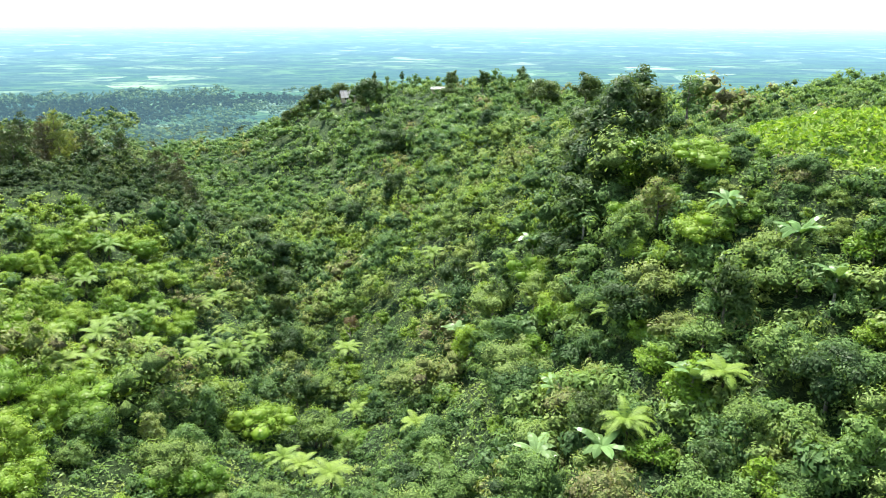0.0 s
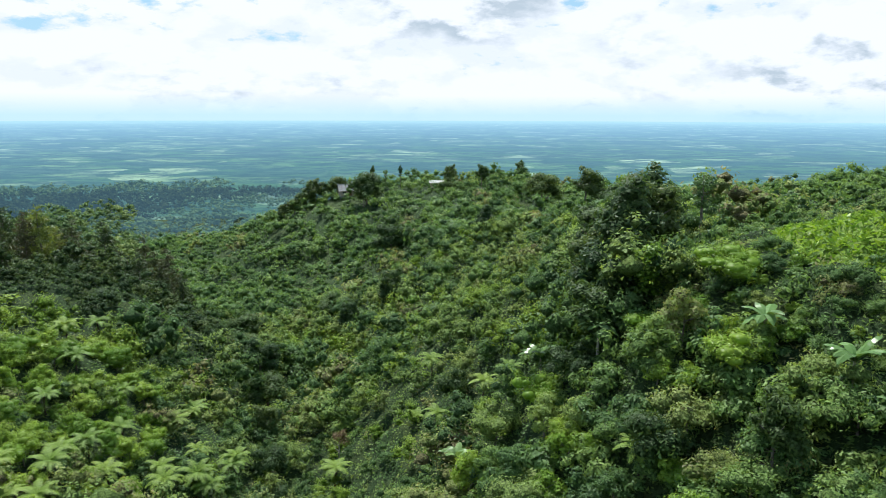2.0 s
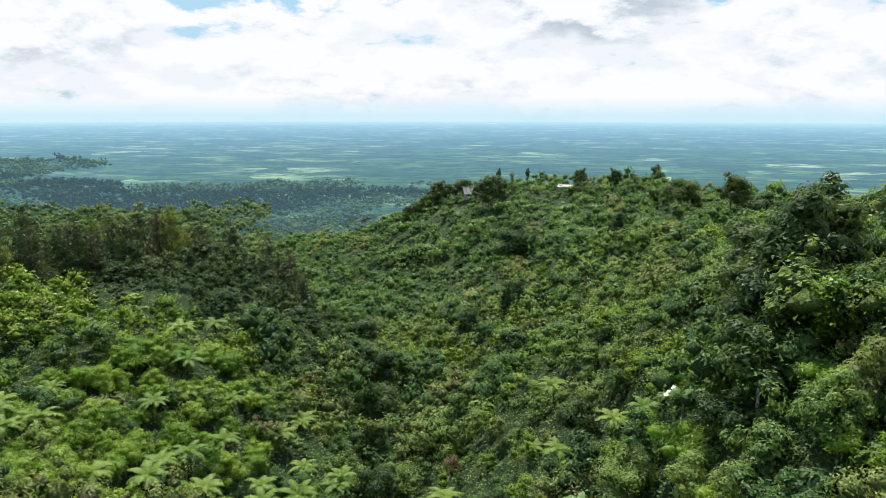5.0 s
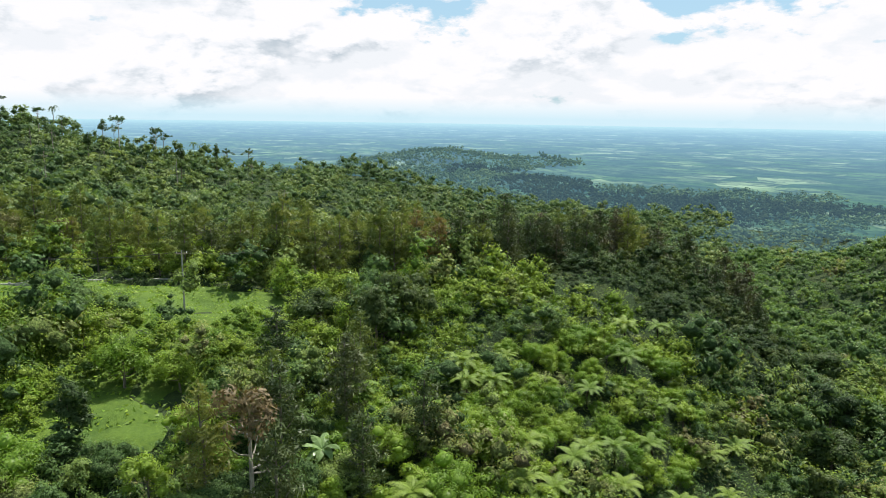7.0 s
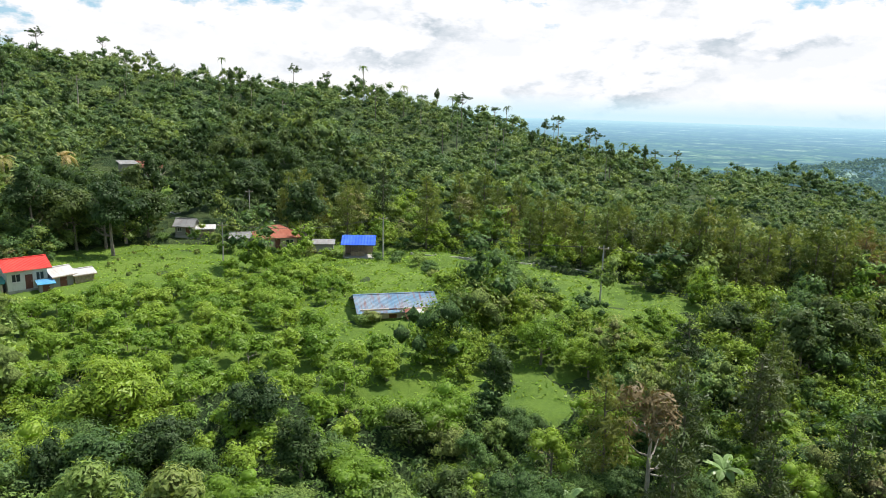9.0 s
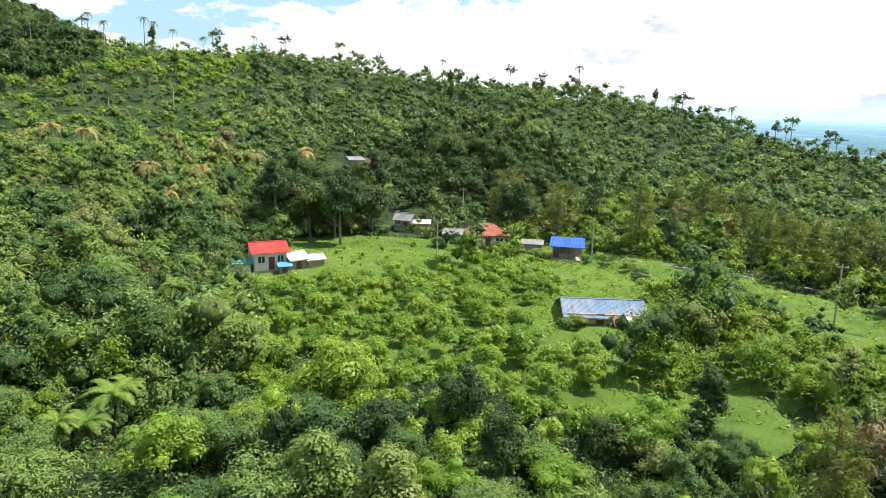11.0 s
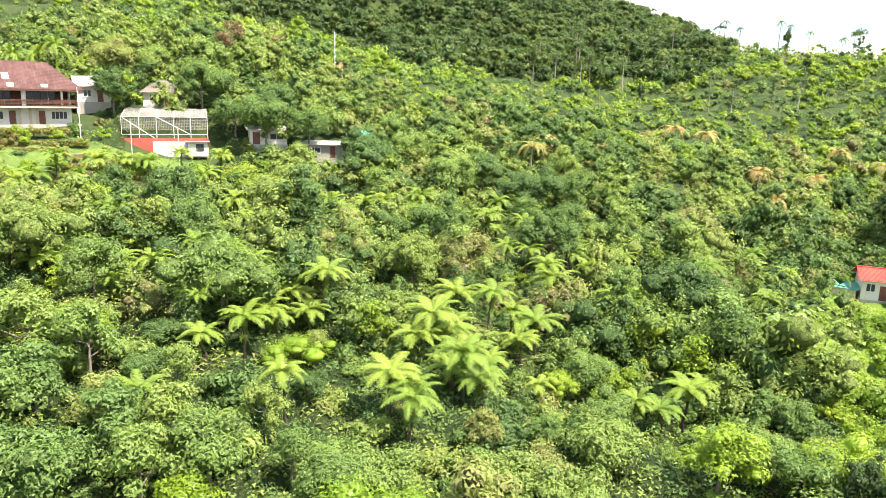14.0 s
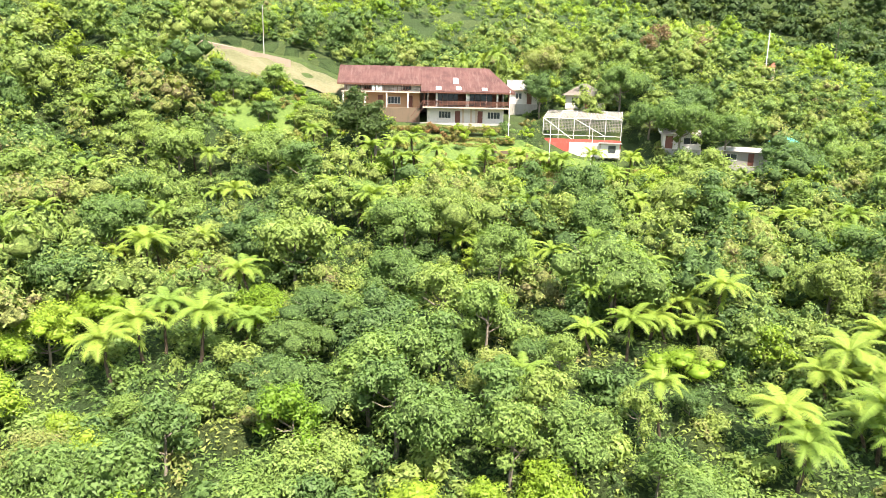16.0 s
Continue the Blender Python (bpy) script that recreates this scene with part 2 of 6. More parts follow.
def plain_material():
    """Far lowland: strips of paddies and woods, miles of bright air painted on as blue glow, part of the glowing
    backdrop.
    """
    m, n = material("far_plain")
    pos = n.add("ShaderNodeNewGeometry").outputs["Position"]
    x, y, z = n.xyz(pos)
    r = n.math("SQRT", n.math("ADD", n.math("MULTIPLY", x, x), n.math("MULTIPLY", y, y)))
    v = n.add("ShaderNodeTexVoronoi")
    n.put(v.inputs["Vector"], n.join(n.math("MULTIPLY", x, 0.020), n.math("MULTIPLY", y, 0.017), 0.0))
    n.put(v.inputs["Scale"], 1.0)
    cell = n.xyz(v.outputs["Color"])[0]
    streak = n.noise(n.join(n.math("MULTIPLY", x, 0.004), n.math("MULTIPLY", y, 0.008), 3.0), 2.0, 8.0, 0.7)
    woods = n.noise(n.join(n.math("MULTIPLY", x, 0.03), n.math("MULTIPLY", y, 0.045), 0.0), 1.0, 8.0, 0.78)
    fld = n.ramp(cell, [(0.0, (0.05, 0.12, 0.05)), (0.55, (0.07, 0.15, 0.06)), (0.85, (0.13, 0.22, 0.085)), (1.0, (0.25, 0.35, 0.15))])
    col = n.mix(n.span(streak, 0.44, 0.56, 0.0, 0.85), fld, (0.04, 0.09, 0.06))
    col = n.mix(n.span(woods, 0.46, 0.56, 0.0, 0.9), col, (0.03, 0.07, 0.05))
    # painted haze: blue glow takes over from the fields with distance
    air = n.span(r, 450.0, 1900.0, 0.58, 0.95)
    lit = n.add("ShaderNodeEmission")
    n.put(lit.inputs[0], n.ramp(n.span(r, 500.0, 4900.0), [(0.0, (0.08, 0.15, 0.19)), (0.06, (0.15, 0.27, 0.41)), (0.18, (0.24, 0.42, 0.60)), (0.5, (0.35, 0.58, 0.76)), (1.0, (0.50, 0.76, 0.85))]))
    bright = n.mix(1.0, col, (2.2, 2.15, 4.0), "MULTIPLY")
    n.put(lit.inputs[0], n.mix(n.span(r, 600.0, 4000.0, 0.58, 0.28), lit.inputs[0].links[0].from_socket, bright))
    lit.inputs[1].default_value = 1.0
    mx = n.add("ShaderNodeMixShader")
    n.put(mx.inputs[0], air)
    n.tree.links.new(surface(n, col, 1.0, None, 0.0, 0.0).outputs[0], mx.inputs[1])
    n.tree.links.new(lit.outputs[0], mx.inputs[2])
    finish(n, mx)
    return m


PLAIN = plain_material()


# ---- mesh helpers ----
def mesh_from(name, verts, tris, mats, tint=None, slots=None, smooth=False):
    verts = np.asarray(verts, np.float32).reshape(-1, 3)
    tris = np.asarray(tris, np.int32)
    me = bpy.data.meshes.new(name)
    me.vertices.add(len(verts))
    me.vertices.foreach_set("co", verts.ravel())
    k = tris.shape[1]
    me.loops.add(tris.size)
    me.loops.foreach_set("vertex_index", tris.ravel())
    me.polygons.add(len(tris))
    me.polygons.foreach_set("loop_start", np.arange(0, tris.size, k, dtype=np.int32))
    if slots is not None:
        me.polygons.foreach_set("material_index", np.asarray(slots, np.int32))
    me.polygons.foreach_set("use_smooth", np.broadcast_to(np.asarray(smooth, bool), (len(tris),)).copy())
    for mt in mats:
        me.materials.append(mt)
    if tint is not None:
        at = me.attributes.new("tint", "FLOAT", "POINT")
        at.data.foreach_set("value", np.asarray(tint, np.float32))
    me.update(calc_edges=True)
    return me


def child(name, me, parent, label=""):
    ob = new(name, me)
    ob.parent = parent
    if label:
        tagged(ob, label)
    return ob


def part(name, bm, mat, parent, label=""):
    me = bpy.data.meshes.new(name)
    bmesh.ops.recalc_face_normals(bm, faces=bm.faces)
    bm.to_mesh(me)
    bm.free()
    me.materials.append(mat)
    return child(name, me, parent, label)


def thing(name, m, label, category, group="", kind=""):
    ob = new(name)
    ob.matrix_world = m
    return tagged(ob, label, category, group, kind)


# ---- landforms ----
# ground heights along named lines of the land: x, y, z
LAND = {
    "hollow": [(0, 0, -1), (0, 30, -3), (28, 5, 3), (-30, 5, 1), (0, -28, 5), (25, -25, 6), (-30, -25, 4)],
    "gully": [(-11, 54.5, -11), (-21.3, 81, -18), (-33.7, 108.4, -21), (-46.7, 147.8, -23), (-70, 211.7, -26), (-120.7, 324.3, -29)],
    "spur": [(10.3, 50.6, 4), (22.4, 48.2, 10), (27.7, 61.5, 19.5), (26.3, 69.4, 19.5), (35.1, 74.9, 20), (47.2, 72.5, 20.5), (17.2, 71, 13.5), (9.7, 61.6, 7.5), (2.3, 70.2, -1), (-1.5, 66, -7), (38.2, 91, 15), (23.1, 93.3, 13), (0.4, 106.1, 2), (60.3, 91.2, 18), (54.1, 132.9, 5), (87.6, 64.5, 22)],
    "hut_ridge": [(-7.8, 169.8, -3), (-22.6, 224.1, -4), (-49.7, 265.8, -1), (22.1, 311.5, -4), (60.5, 303.4, -6), (-16.4, 339.6, -16), (30.1, 211.8, -1)],
    "east_ridge": [(65.8, 198.6, 1), (95.3, 210.1, 6), (126, 196.6, 11), (154.5, 128, 20), (94.5, 325.2, -8)],
    "west_mound": [(-36.6, 75.6, -7), (-40.9, 91, -7), (-47.4, 89.7, -2), (-49, 79, -2), (-40, 57, -2), (-30.7, 74.1, -11), (-60, 38, 3), (-58, 62, 1), (-59.8, 125.5, -3), (-80.7, 141.6, -3), (-66, 105, 0)],
    "terrace": [(-85, 20, 4), (-102, 40, 4), (-112, 15, 4), (-110, -18, 4), (-98, -30, 4), (-70, -5, 3), (-55, -25, 2), (-130, 0, 4), (-100, 65, 3), (-155, 50, 4)],
    "west_foot": [(-160, -30, 8), (-180, -33, 12), (-170, 15, 6), (-190, 60, 4), (-140, 95, -6), (-105, 118, -4), (-100, 180, -17), (-190, 175, -20), (-225, 215, -24), (-260, 260, -23)],
    "west_crest": [(-352, -125, 44), (-338, -62, 37), (-345, 20, 30), (-340, 80, 20), (-330, 130, 7), (-315, 165, 1), (-300, 190, -4), (-250, -40, 18), (-240, 60, 7)],
    "west_back": [(-420, 30, 5), (-430, -100, 12), (-300, 320, -24), (-200, 330, -25)],
    "south_west": [(-130, -65, 9), (-170, -120, 15), (-265, -200, 45), (-220, -130, 24), (-85, -70, 8), (-330, -300, 46)],
    "house_pad": [(-8, -112, 23), (12, -112, 24), (-20, -112, 22.5), (-8, -124, 24), (-16, -99, 16.5), (10, -98, 17), (-30, -108, 18.6), (-28, -104, 16.4), (-36, -103, 16.2), (-48, -104, 20), (-60, -98, 15.5)],
    "south_slope": [(0, -50, 8), (-25, -50, 8), (30, -55, 9), (0, -75, 11), (-30, -75, 11), (-55, -62, 8), (40, -85, 15), (30, -118, 31), (60, -120, 34)],
    "south_hill": [(0, -155, 36), (-40, -150, 36), (-75, -150, 33), (0, -230, 58), (-90, -240, 45), (-140, -250, 36), (70, -200, 55), (0, -330, 80), (-150, -330, 36)],
    "east_side": [(60, 0, 12), (70, -50, 14), (130, 20, 22), (150, -80, 34)],
}
LAND_XYZ = np.array([p for line in LAND.values() for p in line], float)


def spline_weights(pts, smooth=2.0):
    """Thin-plate spline through the land lines."""
    xy, z = pts[:, :2] / 100.0, pts[:, 2]
    r2 = ((xy[:, None] - xy[None]) ** 2).sum(-1)
    k = np.where(r2 > 0, r2 * np.log(np.maximum(r2, 1e-12)), 0.0) + np.eye(len(xy)) * smooth * 1e-3
    p = np.c_[np.ones(len(xy)), xy]
    a = np.block([[k, p], [p.T, np.zeros((3, 3))]])
    return np.linalg.solve(a, np.r_[z, 0, 0, 0])


LAND_W = spline_weights(LAND_XYZ)
PLAIN_Z = -28.0


def smoothstep(v, a, b):
    s = np.clip((v - a) / (b - a), 0, 1)
    return s * s * (3 - 2 * s)


def bell(x, y, cx, cy, rx, ry):
    return np.exp(-(((x - cx) / rx) ** 2 + ((y - cy) / ry) ** 2))


def ground_z(x, y):
    """Height of the ground at arrays x, y."""
    x, y = np.atleast_1d(np.asarray(x, float)), np.atleast_1d(np.asarray(y, float))
    out = np.empty(len(x))
    ctr = LAND_XYZ[:, :2] / 100.0
    n = len(ctr)
    for s in range(0, len(x), 4000):
        q = np.c_[x[s:s + 4000], y[s:s + 4000]] / 100.0
        r2 = ((q[:, None] - ctr[None]) ** 2).sum(-1)
        out[s:s + 4000] = np.where(r2 > 0, r2 * np.log(np.maximum(r2, 1e-12)), 0.0) @ LAND_W[:n] + LAND_W[n] + q @ LAND_W[n + 1:]
    r = np.hypot(x, y)
    az = np.degrees(np.arctan2(-x, y))
    front = 1 - smoothstep(np.abs(az - 10), 85, 120)
    # hills of the middle distance to the north-west, the plain, and the mountain to the south-west
    hills = PLAIN_Z + 18 * bell(x, y, -602, 527, 75, 80) + 8 * bell(x, y, -555, 643, 34, 36) + 5 * bell(x, y, -420, 440, 90, 60) + 25 * bell(x, y, -350, 235, 95, 65)
    south = 46 + 0.05 * (r - 400) + 130 * bell(x, y, -330, -640, 260, 230) + 80 * bell(x, y, 100, -700, 300, 250)
    south = np.where(r > 1500, south * np.exp(-(r - 1500) / 1500.0), south)
    far = hills * front + south * (1 - front)
    k = smoothstep(r, 330, 480)
    return out * (1 - k) + far * k


def rough_z(x, y):
    return 0.5 * np.sin(x * 0.31 + 1.3) * np.sin(y * 0.27) + 0.35 * np.sin(x * 0.9 + y * 0.6) * np.sin(y * 0.8 - x * 0.3)


def gz(x, y):
    return float(ground_z([x], [y])[0])


def make_ground():
    ang = np.linspace(0, 2 * np.pi, 271)[:-1]
    rad = np.r_[0.01, np.arange(4, 160, 4.0), np.arange(160, 420, 7.0), np.geomspace(420, 4990, 60)]
    A, R = np.meshgrid(ang, rad)
    x, y = (R * np.cos(A)).ravel(), (R * np.sin(A)).ravel()
    z = ground_z(x, y) + rough_z(x, y) * np.clip(1 - R.ravel() / 600, 0, 1)
    na, nr = len(ang), len(rad)
    i = np.arange(nr - 1)[:, None] * na
    j = np.arange(na)[None]
    jn = (j + 1) % na
    q = np.stack([i + j, i + na + j, i + na + jn, i + jn], -1).reshape(-1, 4)
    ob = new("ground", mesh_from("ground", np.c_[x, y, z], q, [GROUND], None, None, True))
    return tagged(ob, "hilly dark green undergrowth-covered ground of the valley", "ground", "", "structure")


ground = make_ground()


def make_far_plain():
    ang = np.radians(np.linspace(-75, 88, 201) + 90)
    rad = np.geomspace(425, 4985, 110)
    A, R = np.meshgrid(ang, rad)
    x, y = (R * np.cos(A)).ravel(), (R * np.sin(A)).ravel()
    z = ground_z(x, y) + 0.8 - 1.6 * (R.ravel() < 430)
    na = len(ang)
    i = np.arange(len(rad) - 1)[:, None] * na
    j = np.arange(na - 1)[None]
    q = np.stack([i + j, i + j + 1, i + na + j + 1, i + na + j], -1).reshape(-1, 4)
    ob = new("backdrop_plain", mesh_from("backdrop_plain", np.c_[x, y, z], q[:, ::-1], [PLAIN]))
    return tagged(ob, "wide hazy lowland of green paddies and woods", "plain", "", "structure")


make_far_plain()

# ---- plants: shapes ----
RNG = np.random.default_rng(11)


def unit(v):
    return v / np.maximum(np.linalg.norm(v, axis=-1, keepdims=True), 1e-9)


def blades(rng, pos, nrm, length, width, fold=0.12, droop=None):
    """Pointed leaf blades, each a loose triangle."""
    k = len(pos)
    t = unit(np.cross(nrm, rng.normal(size=(k, 3))))
    if droop is not None:
        t = unit(t * (1 - droop) + np.array([0, 0, -1.0]) * droop)
        nrm = unit(nrm - (nrm * t).sum(-1, keepdims=True) * t)
    b = np.cross(nrm, t)
    L = (length * rng.uniform(0.65, 1.35, k))[:, None] * 0.5
    W = (width * rng.uniform(0.65, 1.35, k))[:, None] * 0.5
    v = np.stack([pos - t * L - b * W * 0.8, pos - t * L * 0.6 + b * W, pos + t * L + nrm * fold * W], 1)
    f = np.arange(k * 3).reshape(-1, 3)
    return v.reshape(-1, 3), f


PHI = (1 + 5**0.5) / 2
CORE_V = unit(np.array([(-1, PHI, 0), (1, PHI, 0), (-1, -PHI, 0), (1, -PHI, 0), (0, -1, PHI), (0, 1, PHI), (0, -1, -PHI), (0, 1, -PHI), (PHI, 0, -1), (PHI, 0, 1), (-PHI, 0, -1), (-PHI, 0, 1)], float))
CORE_F = np.array([(0, 11, 5), (0, 5, 1), (0, 1, 7), (0, 7, 10), (0, 10, 11), (1, 5, 9), (5, 11, 4), (11, 10, 2), (10, 7, 6), (7, 1, 8), (3, 9, 4), (3, 4, 2), (3, 2, 6), (3, 6, 8), (3, 8, 9), (4, 9, 5), (2, 4, 11), (6, 2, 10), (8, 6, 7), (9, 8, 1)])


OCTA_V = np.array([(1, 0, 0), (-1, 0, 0), (0, 1, 0), (0, -1, 0), (0, 0, 1), (0, 0, -1)], float)
OCTA_F = np.array([(0, 2, 4), (2, 1, 4), (1, 3, 4), (3, 0, 4), (2, 0, 5), (1, 2, 5), (3, 1, 5), (0, 3, 5)])


def gather(parts):
    vs, fs, at = [], [], 0
    for v, f in parts:
        vs.append(v)
        fs.append(f + at)
        at += len(v)
    return np.concatenate(vs), np.concatenate(fs)


def lobed_crown(rng, radius, height, base, lobes, count, leaf, flat=0.75, up=0.25, droop=None, narrow=0.55, core=0.74, shape=(CORE_V, CORE_F)):
    """Leaves on the skins of many lobes spread through a dome."""
    d = unit(rng.normal(size=(lobes, 3)))
    d[:, 2] = np.abs(d[:, 2]) * 1.1 - 0.15
    d = unit(d)
    far = rng.uniform(0.35, 0.95, lobes)[:, None]
    c = d * far * np.array([radius, radius, height * 0.62]) + np.array([0, 0, base + height * 0.38])
    size = radius * rng.uniform(0.2, 0.46, lobes)
    which = rng.choice(lobes, count, p=size**2 / (size**2).sum())
    u = unit(rng.normal(size=(count, 3)) + np.array([0, 0, up * 2]))
    pos = c[which] + u * size[which][:, None] * np.array([1, 1, flat]) * rng.uniform(0.78, 1.32, (count, 1))
    nrm = unit(u + rng.normal(size=(count, 3)) * 0.27 + np.array([0, 0, up]))
    parts = [blades(rng, pos, nrm, leaf, leaf * narrow, 0.2, droop)]
    if core:
        for q in range(lobes):
            parts.append((c[q] + shape[0] * rng.uniform(0.75, 1.1, (len(shape[0]), 1)) * size[q] * core * np.array([1, 1, flat]), shape[1]))
    return gather(parts)


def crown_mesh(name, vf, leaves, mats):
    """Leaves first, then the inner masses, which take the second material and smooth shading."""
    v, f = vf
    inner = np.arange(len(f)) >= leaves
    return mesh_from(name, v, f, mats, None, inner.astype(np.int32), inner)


def tube(points, radii, sides=6):
    """A tapered tube along a line."""
    pts = np.asarray(points, float)
    n = len(pts)
    d = unit(np.gradient(pts, axis=0))
    side = unit(np.cross(d, np.array([0.31, 0.95, 0.05])))
    other = np.cross(d, side)
    a = np.arange(sides) * 2 * np.pi / sides
    ring = side[:, None] * np.cos(a)[None, :, None] + other[:, None] * np.sin(a)[None, :, None]
    v = (pts[:, None] + ring * np.asarray(radii, float)[:, None, None]).reshape(-1, 3)
    i, j = np.arange(n - 1)[:, None] * sides, np.arange(sides)[None]
    jn = (j + 1) % sides
    a0, b0, c0, d0 = i + j, i + jn, i + sides + jn, i + sides + j
    f = np.concatenate([np.stack([a0, b0, c0], -1).reshape(-1, 3), np.stack([a0, c0, d0], -1).reshape(-1, 3)])
    return v, f


def trunk_mesh(rng, height, r, reach, limbs=5, mat=None, lean=0.08, fork=0.45):
    """A leaning, tapered trunk with limbs that reach into the crown."""
    z = np.linspace(-0.8, height, 7)
    sway = np.cumsum(rng.normal(size=(7, 2)) * lean * height / 7, axis=0)
    sway[0] = sway[1] = 0
    line = np.c_[sway, z]
    parts = [tube(line, r * np.linspace(1.25, 0.35, 7), 7)]
    for k in range(limbs):
        s = rng.uniform(fork, 0.92)
        p = np.array([np.interp(s * height, z, line[:, c]) for c in range(3)])
        a = rng.uniform(0, 2 * np.pi)
        e = p + np.array([math.cos(a) * reach, math.sin(a) * reach, reach * rng.uniform(0.4, 0.9)]) * rng.uniform(0.6, 1.0)
        mid = (p + e) / 2 + np.array([0, 0, -0.12 * reach])
        parts.append(tube([p, mid, e], [r * 0.45, r * 0.3, r * 0.1], 5))
    v, f = gather(parts)
    return mesh_from("trunk", v, f, [mat or BARK], None, None, True)


def frond(rng, length, drop, rise, segs=16, leaflet=0.55):
    """One arching frond along +x: a thin rachis and close-set paired leaflets that taper to both ends."""
    s = np.linspace(0, 1, segs + 1)
    x = length * (s - 0.12 * s**2)
    z = rise * length * np.sin(s * np.pi * 0.55) - drop * length * s**2.2
    line = np.c_[x, np.zeros_like(x), z]
    parts = [tube(line[::4], np.linspace(0.03, 0.008, len(line[::4])), 3)]
    v, f = [], []
    for i in range(1, segs):
        w = leaflet * math.sin(math.pi * (0.1 + 0.9 * s[i]) ** 0.75) ** 0.6 * rng.uniform(0.9, 1.08)
        a, b = line[i], line[i] + (line[i + 1] - line[i]) * 0.98
        ahead = (line[i + 1] - line[i]) * (0.4 + 1.4 * s[i])
        for side in (-1, 1):
            out = np.array([0.0, side * w, -0.22 * w - 0.14 * w * rng.random()])
            k = len(v)
            v += [a, b, b + out * 0.93 + ahead * 0.7, a + out + ahead + (b - a) * 0.35]
            f += [(k, k + 1, k + 2), (k, k + 2, k + 3)]
    parts.append((np.array(v), np.array(f)))
    return gather(parts)


def spun(vf, angle, tilt=0.0, at=(0, 0, 0), size=1.0):
    v, f = vf
    m = np.array((Matrix.Rotation(angle, 3, "Z") @ Matrix.Rotation(-tilt, 3, "Y")))
    return v * size @ m.T + np.array(at), f


def fern_meshes(rng, height, spread):
    z = np.linspace(-0.6, height, 6)
    bend = np.cumsum(rng.normal(size=(6, 2)) * 0.12, axis=0)
    bend -= bend[1]
    bend[0] = 0
    line = np.c_[bend, z]
    tv, tf = tube(line, np.linspace(0.14, 0.09, 6), 7)
    top = line[-1]
    fr = []
    k = int(rng.integers(13, 17))
    for i in range(k):
        a = i * 2 * math.pi / k + rng.normal() * 0.12
        inner = i % 3 == 0
        fr.append(spun(frond(rng, spread * rng.uniform(0.85, 1.1), 0.32 if inner else 0.5, 0.42 if inner else 0.26, 24, spread * 0.2), a, rng.normal() * 0.1 + (0.25 if inner else 0.0), top))
    for i in range(5):
        fr.append(spun(frond(rng, spread * 0.6, 1.1, 0.05, 9, spread * 0.13), rng.uniform(0, 6.28), -0.9, top - np.array([0, 0, 0.15])))
    cv, cf = gather(fr)
    return mesh_from("trunk", tv, tf, [FERNBARK], None, None, True), mesh_from("fronds", cv, cf, [FERN])


def banana_meshes(rng, height):
    tv, tf = tube([(0, 0, -0.4), (0.03, 0, height * 0.5), (0.06, 0.03, height)], [0.15, 0.12, 0.08], 7)
    parts = []
    k = 9
    for i in range(k):
        L = rng.uniform(1.7, 2.5)
        segs = 7
        s = np.linspace(0, 1, segs + 1)
        lift, sag = rng.uniform(0.5, 1.0), rng.uniform(0.5, 1.0)
        x, z = L * s * 0.85, L * (lift * s - sag * s**2)
        w = 0.33 * np.sin(np.pi * np.clip(0.1 + 0.9 * s, 0, 1)) ** 0.55 + 0.015
        v, f = [], []
        for q in range(segs + 1):
            v += [(x[q], -w[q], z[q] - 0.25 * w[q] + rng.normal() * 0.03), (x[q], 0, z[q] + 0.02), (x[q], w[q], z[q] - 0.25 * w[q] + rng.normal() * 0.03)]
        for q in range(segs):
            o = q * 3
            for e in (0, 1):
                f += [(o + e, o + e + 1, o + e + 4), (o + e, o + e + 4, o + e + 3)]
        parts.append(spun((np.array(v, float), np.array(f)), i * 2.4 + rng.normal() * 0.2, 0.15, (0.06, 0.03, height)))
    cv, cf = gather(parts)
    return mesh_from("stem", tv, tf, [PALEBARK], None, None, True), mesh_from("leaves", cv, cf, [BANANA])


def palm_meshes(rng, height, spread):
    line = np.c_[np.linspace(0, 0.5, 6) ** 2, np.zeros(6), np.linspace(-0.5, height, 6)]
    tv, tf = tube(line, np.linspace(0.2, 0.12, 6), 7)
    fr = []
    for i in range(15):
        fr.append(spun(frond(rng, spread * rng.uniform(0.8, 1.1), rng.uniform(0.5, 1.0), 0.35, 10, spread * 0.2), i * 2.4, rng.uniform(-0.3, 0.5), line[-1]))
    cv, cf = gather(fr)
    return mesh_from("trunk", tv, tf, [PALEBARK], None, None, True), mesh_from("fronds", cv, cf, [DRYLEAF])


def needle_crown(rng, height, base, radius, levels=15):
    """Whorls of rising branches with hanging sprays, shorter towards the top."""
    parts = []
    for z in np.linspace(base, height, levels) + rng.normal(size=levels) * 0.25:
        s = np.clip((z - base) / (height - base), 0, 1)
        for k in range(5 if s < 0.8 else 3):
            a, L = rng.uniform(0, 6.28), radius * (1.02 - s) ** 0.55 * rng.uniform(0.5, 1.15) * (0.6 + 0.4 * min(1.0, s / 0.2)) + 0.3
            way = np.array([math.cos(a), math.sin(a), rng.uniform(0.05, 0.45)])
            n = int(6 + 9 * L)
            u = rng.random(n) ** 0.6
            pos = np.array([0, 0, z]) + u[:, None] * L * way + rng.normal(size=(n, 3)) * 0.22 * np.array([1, 1, 0.7])
            nrm = unit(rng.normal(size=(n, 3)) + np.array([0, 0, 0.7]))
            parts.append(blades(rng, pos, nrm, 0.85, 0.2, 0.2, 0.25))
    return gather(parts)


def plant(name, meshes, label, category, group):
    """A thing with one mesh under it for each (part name, mesh)."""
    ob = new(name)
    for pname, me in meshes:
        child(pname, me, ob)
    return tagged(ob, label, category, group)


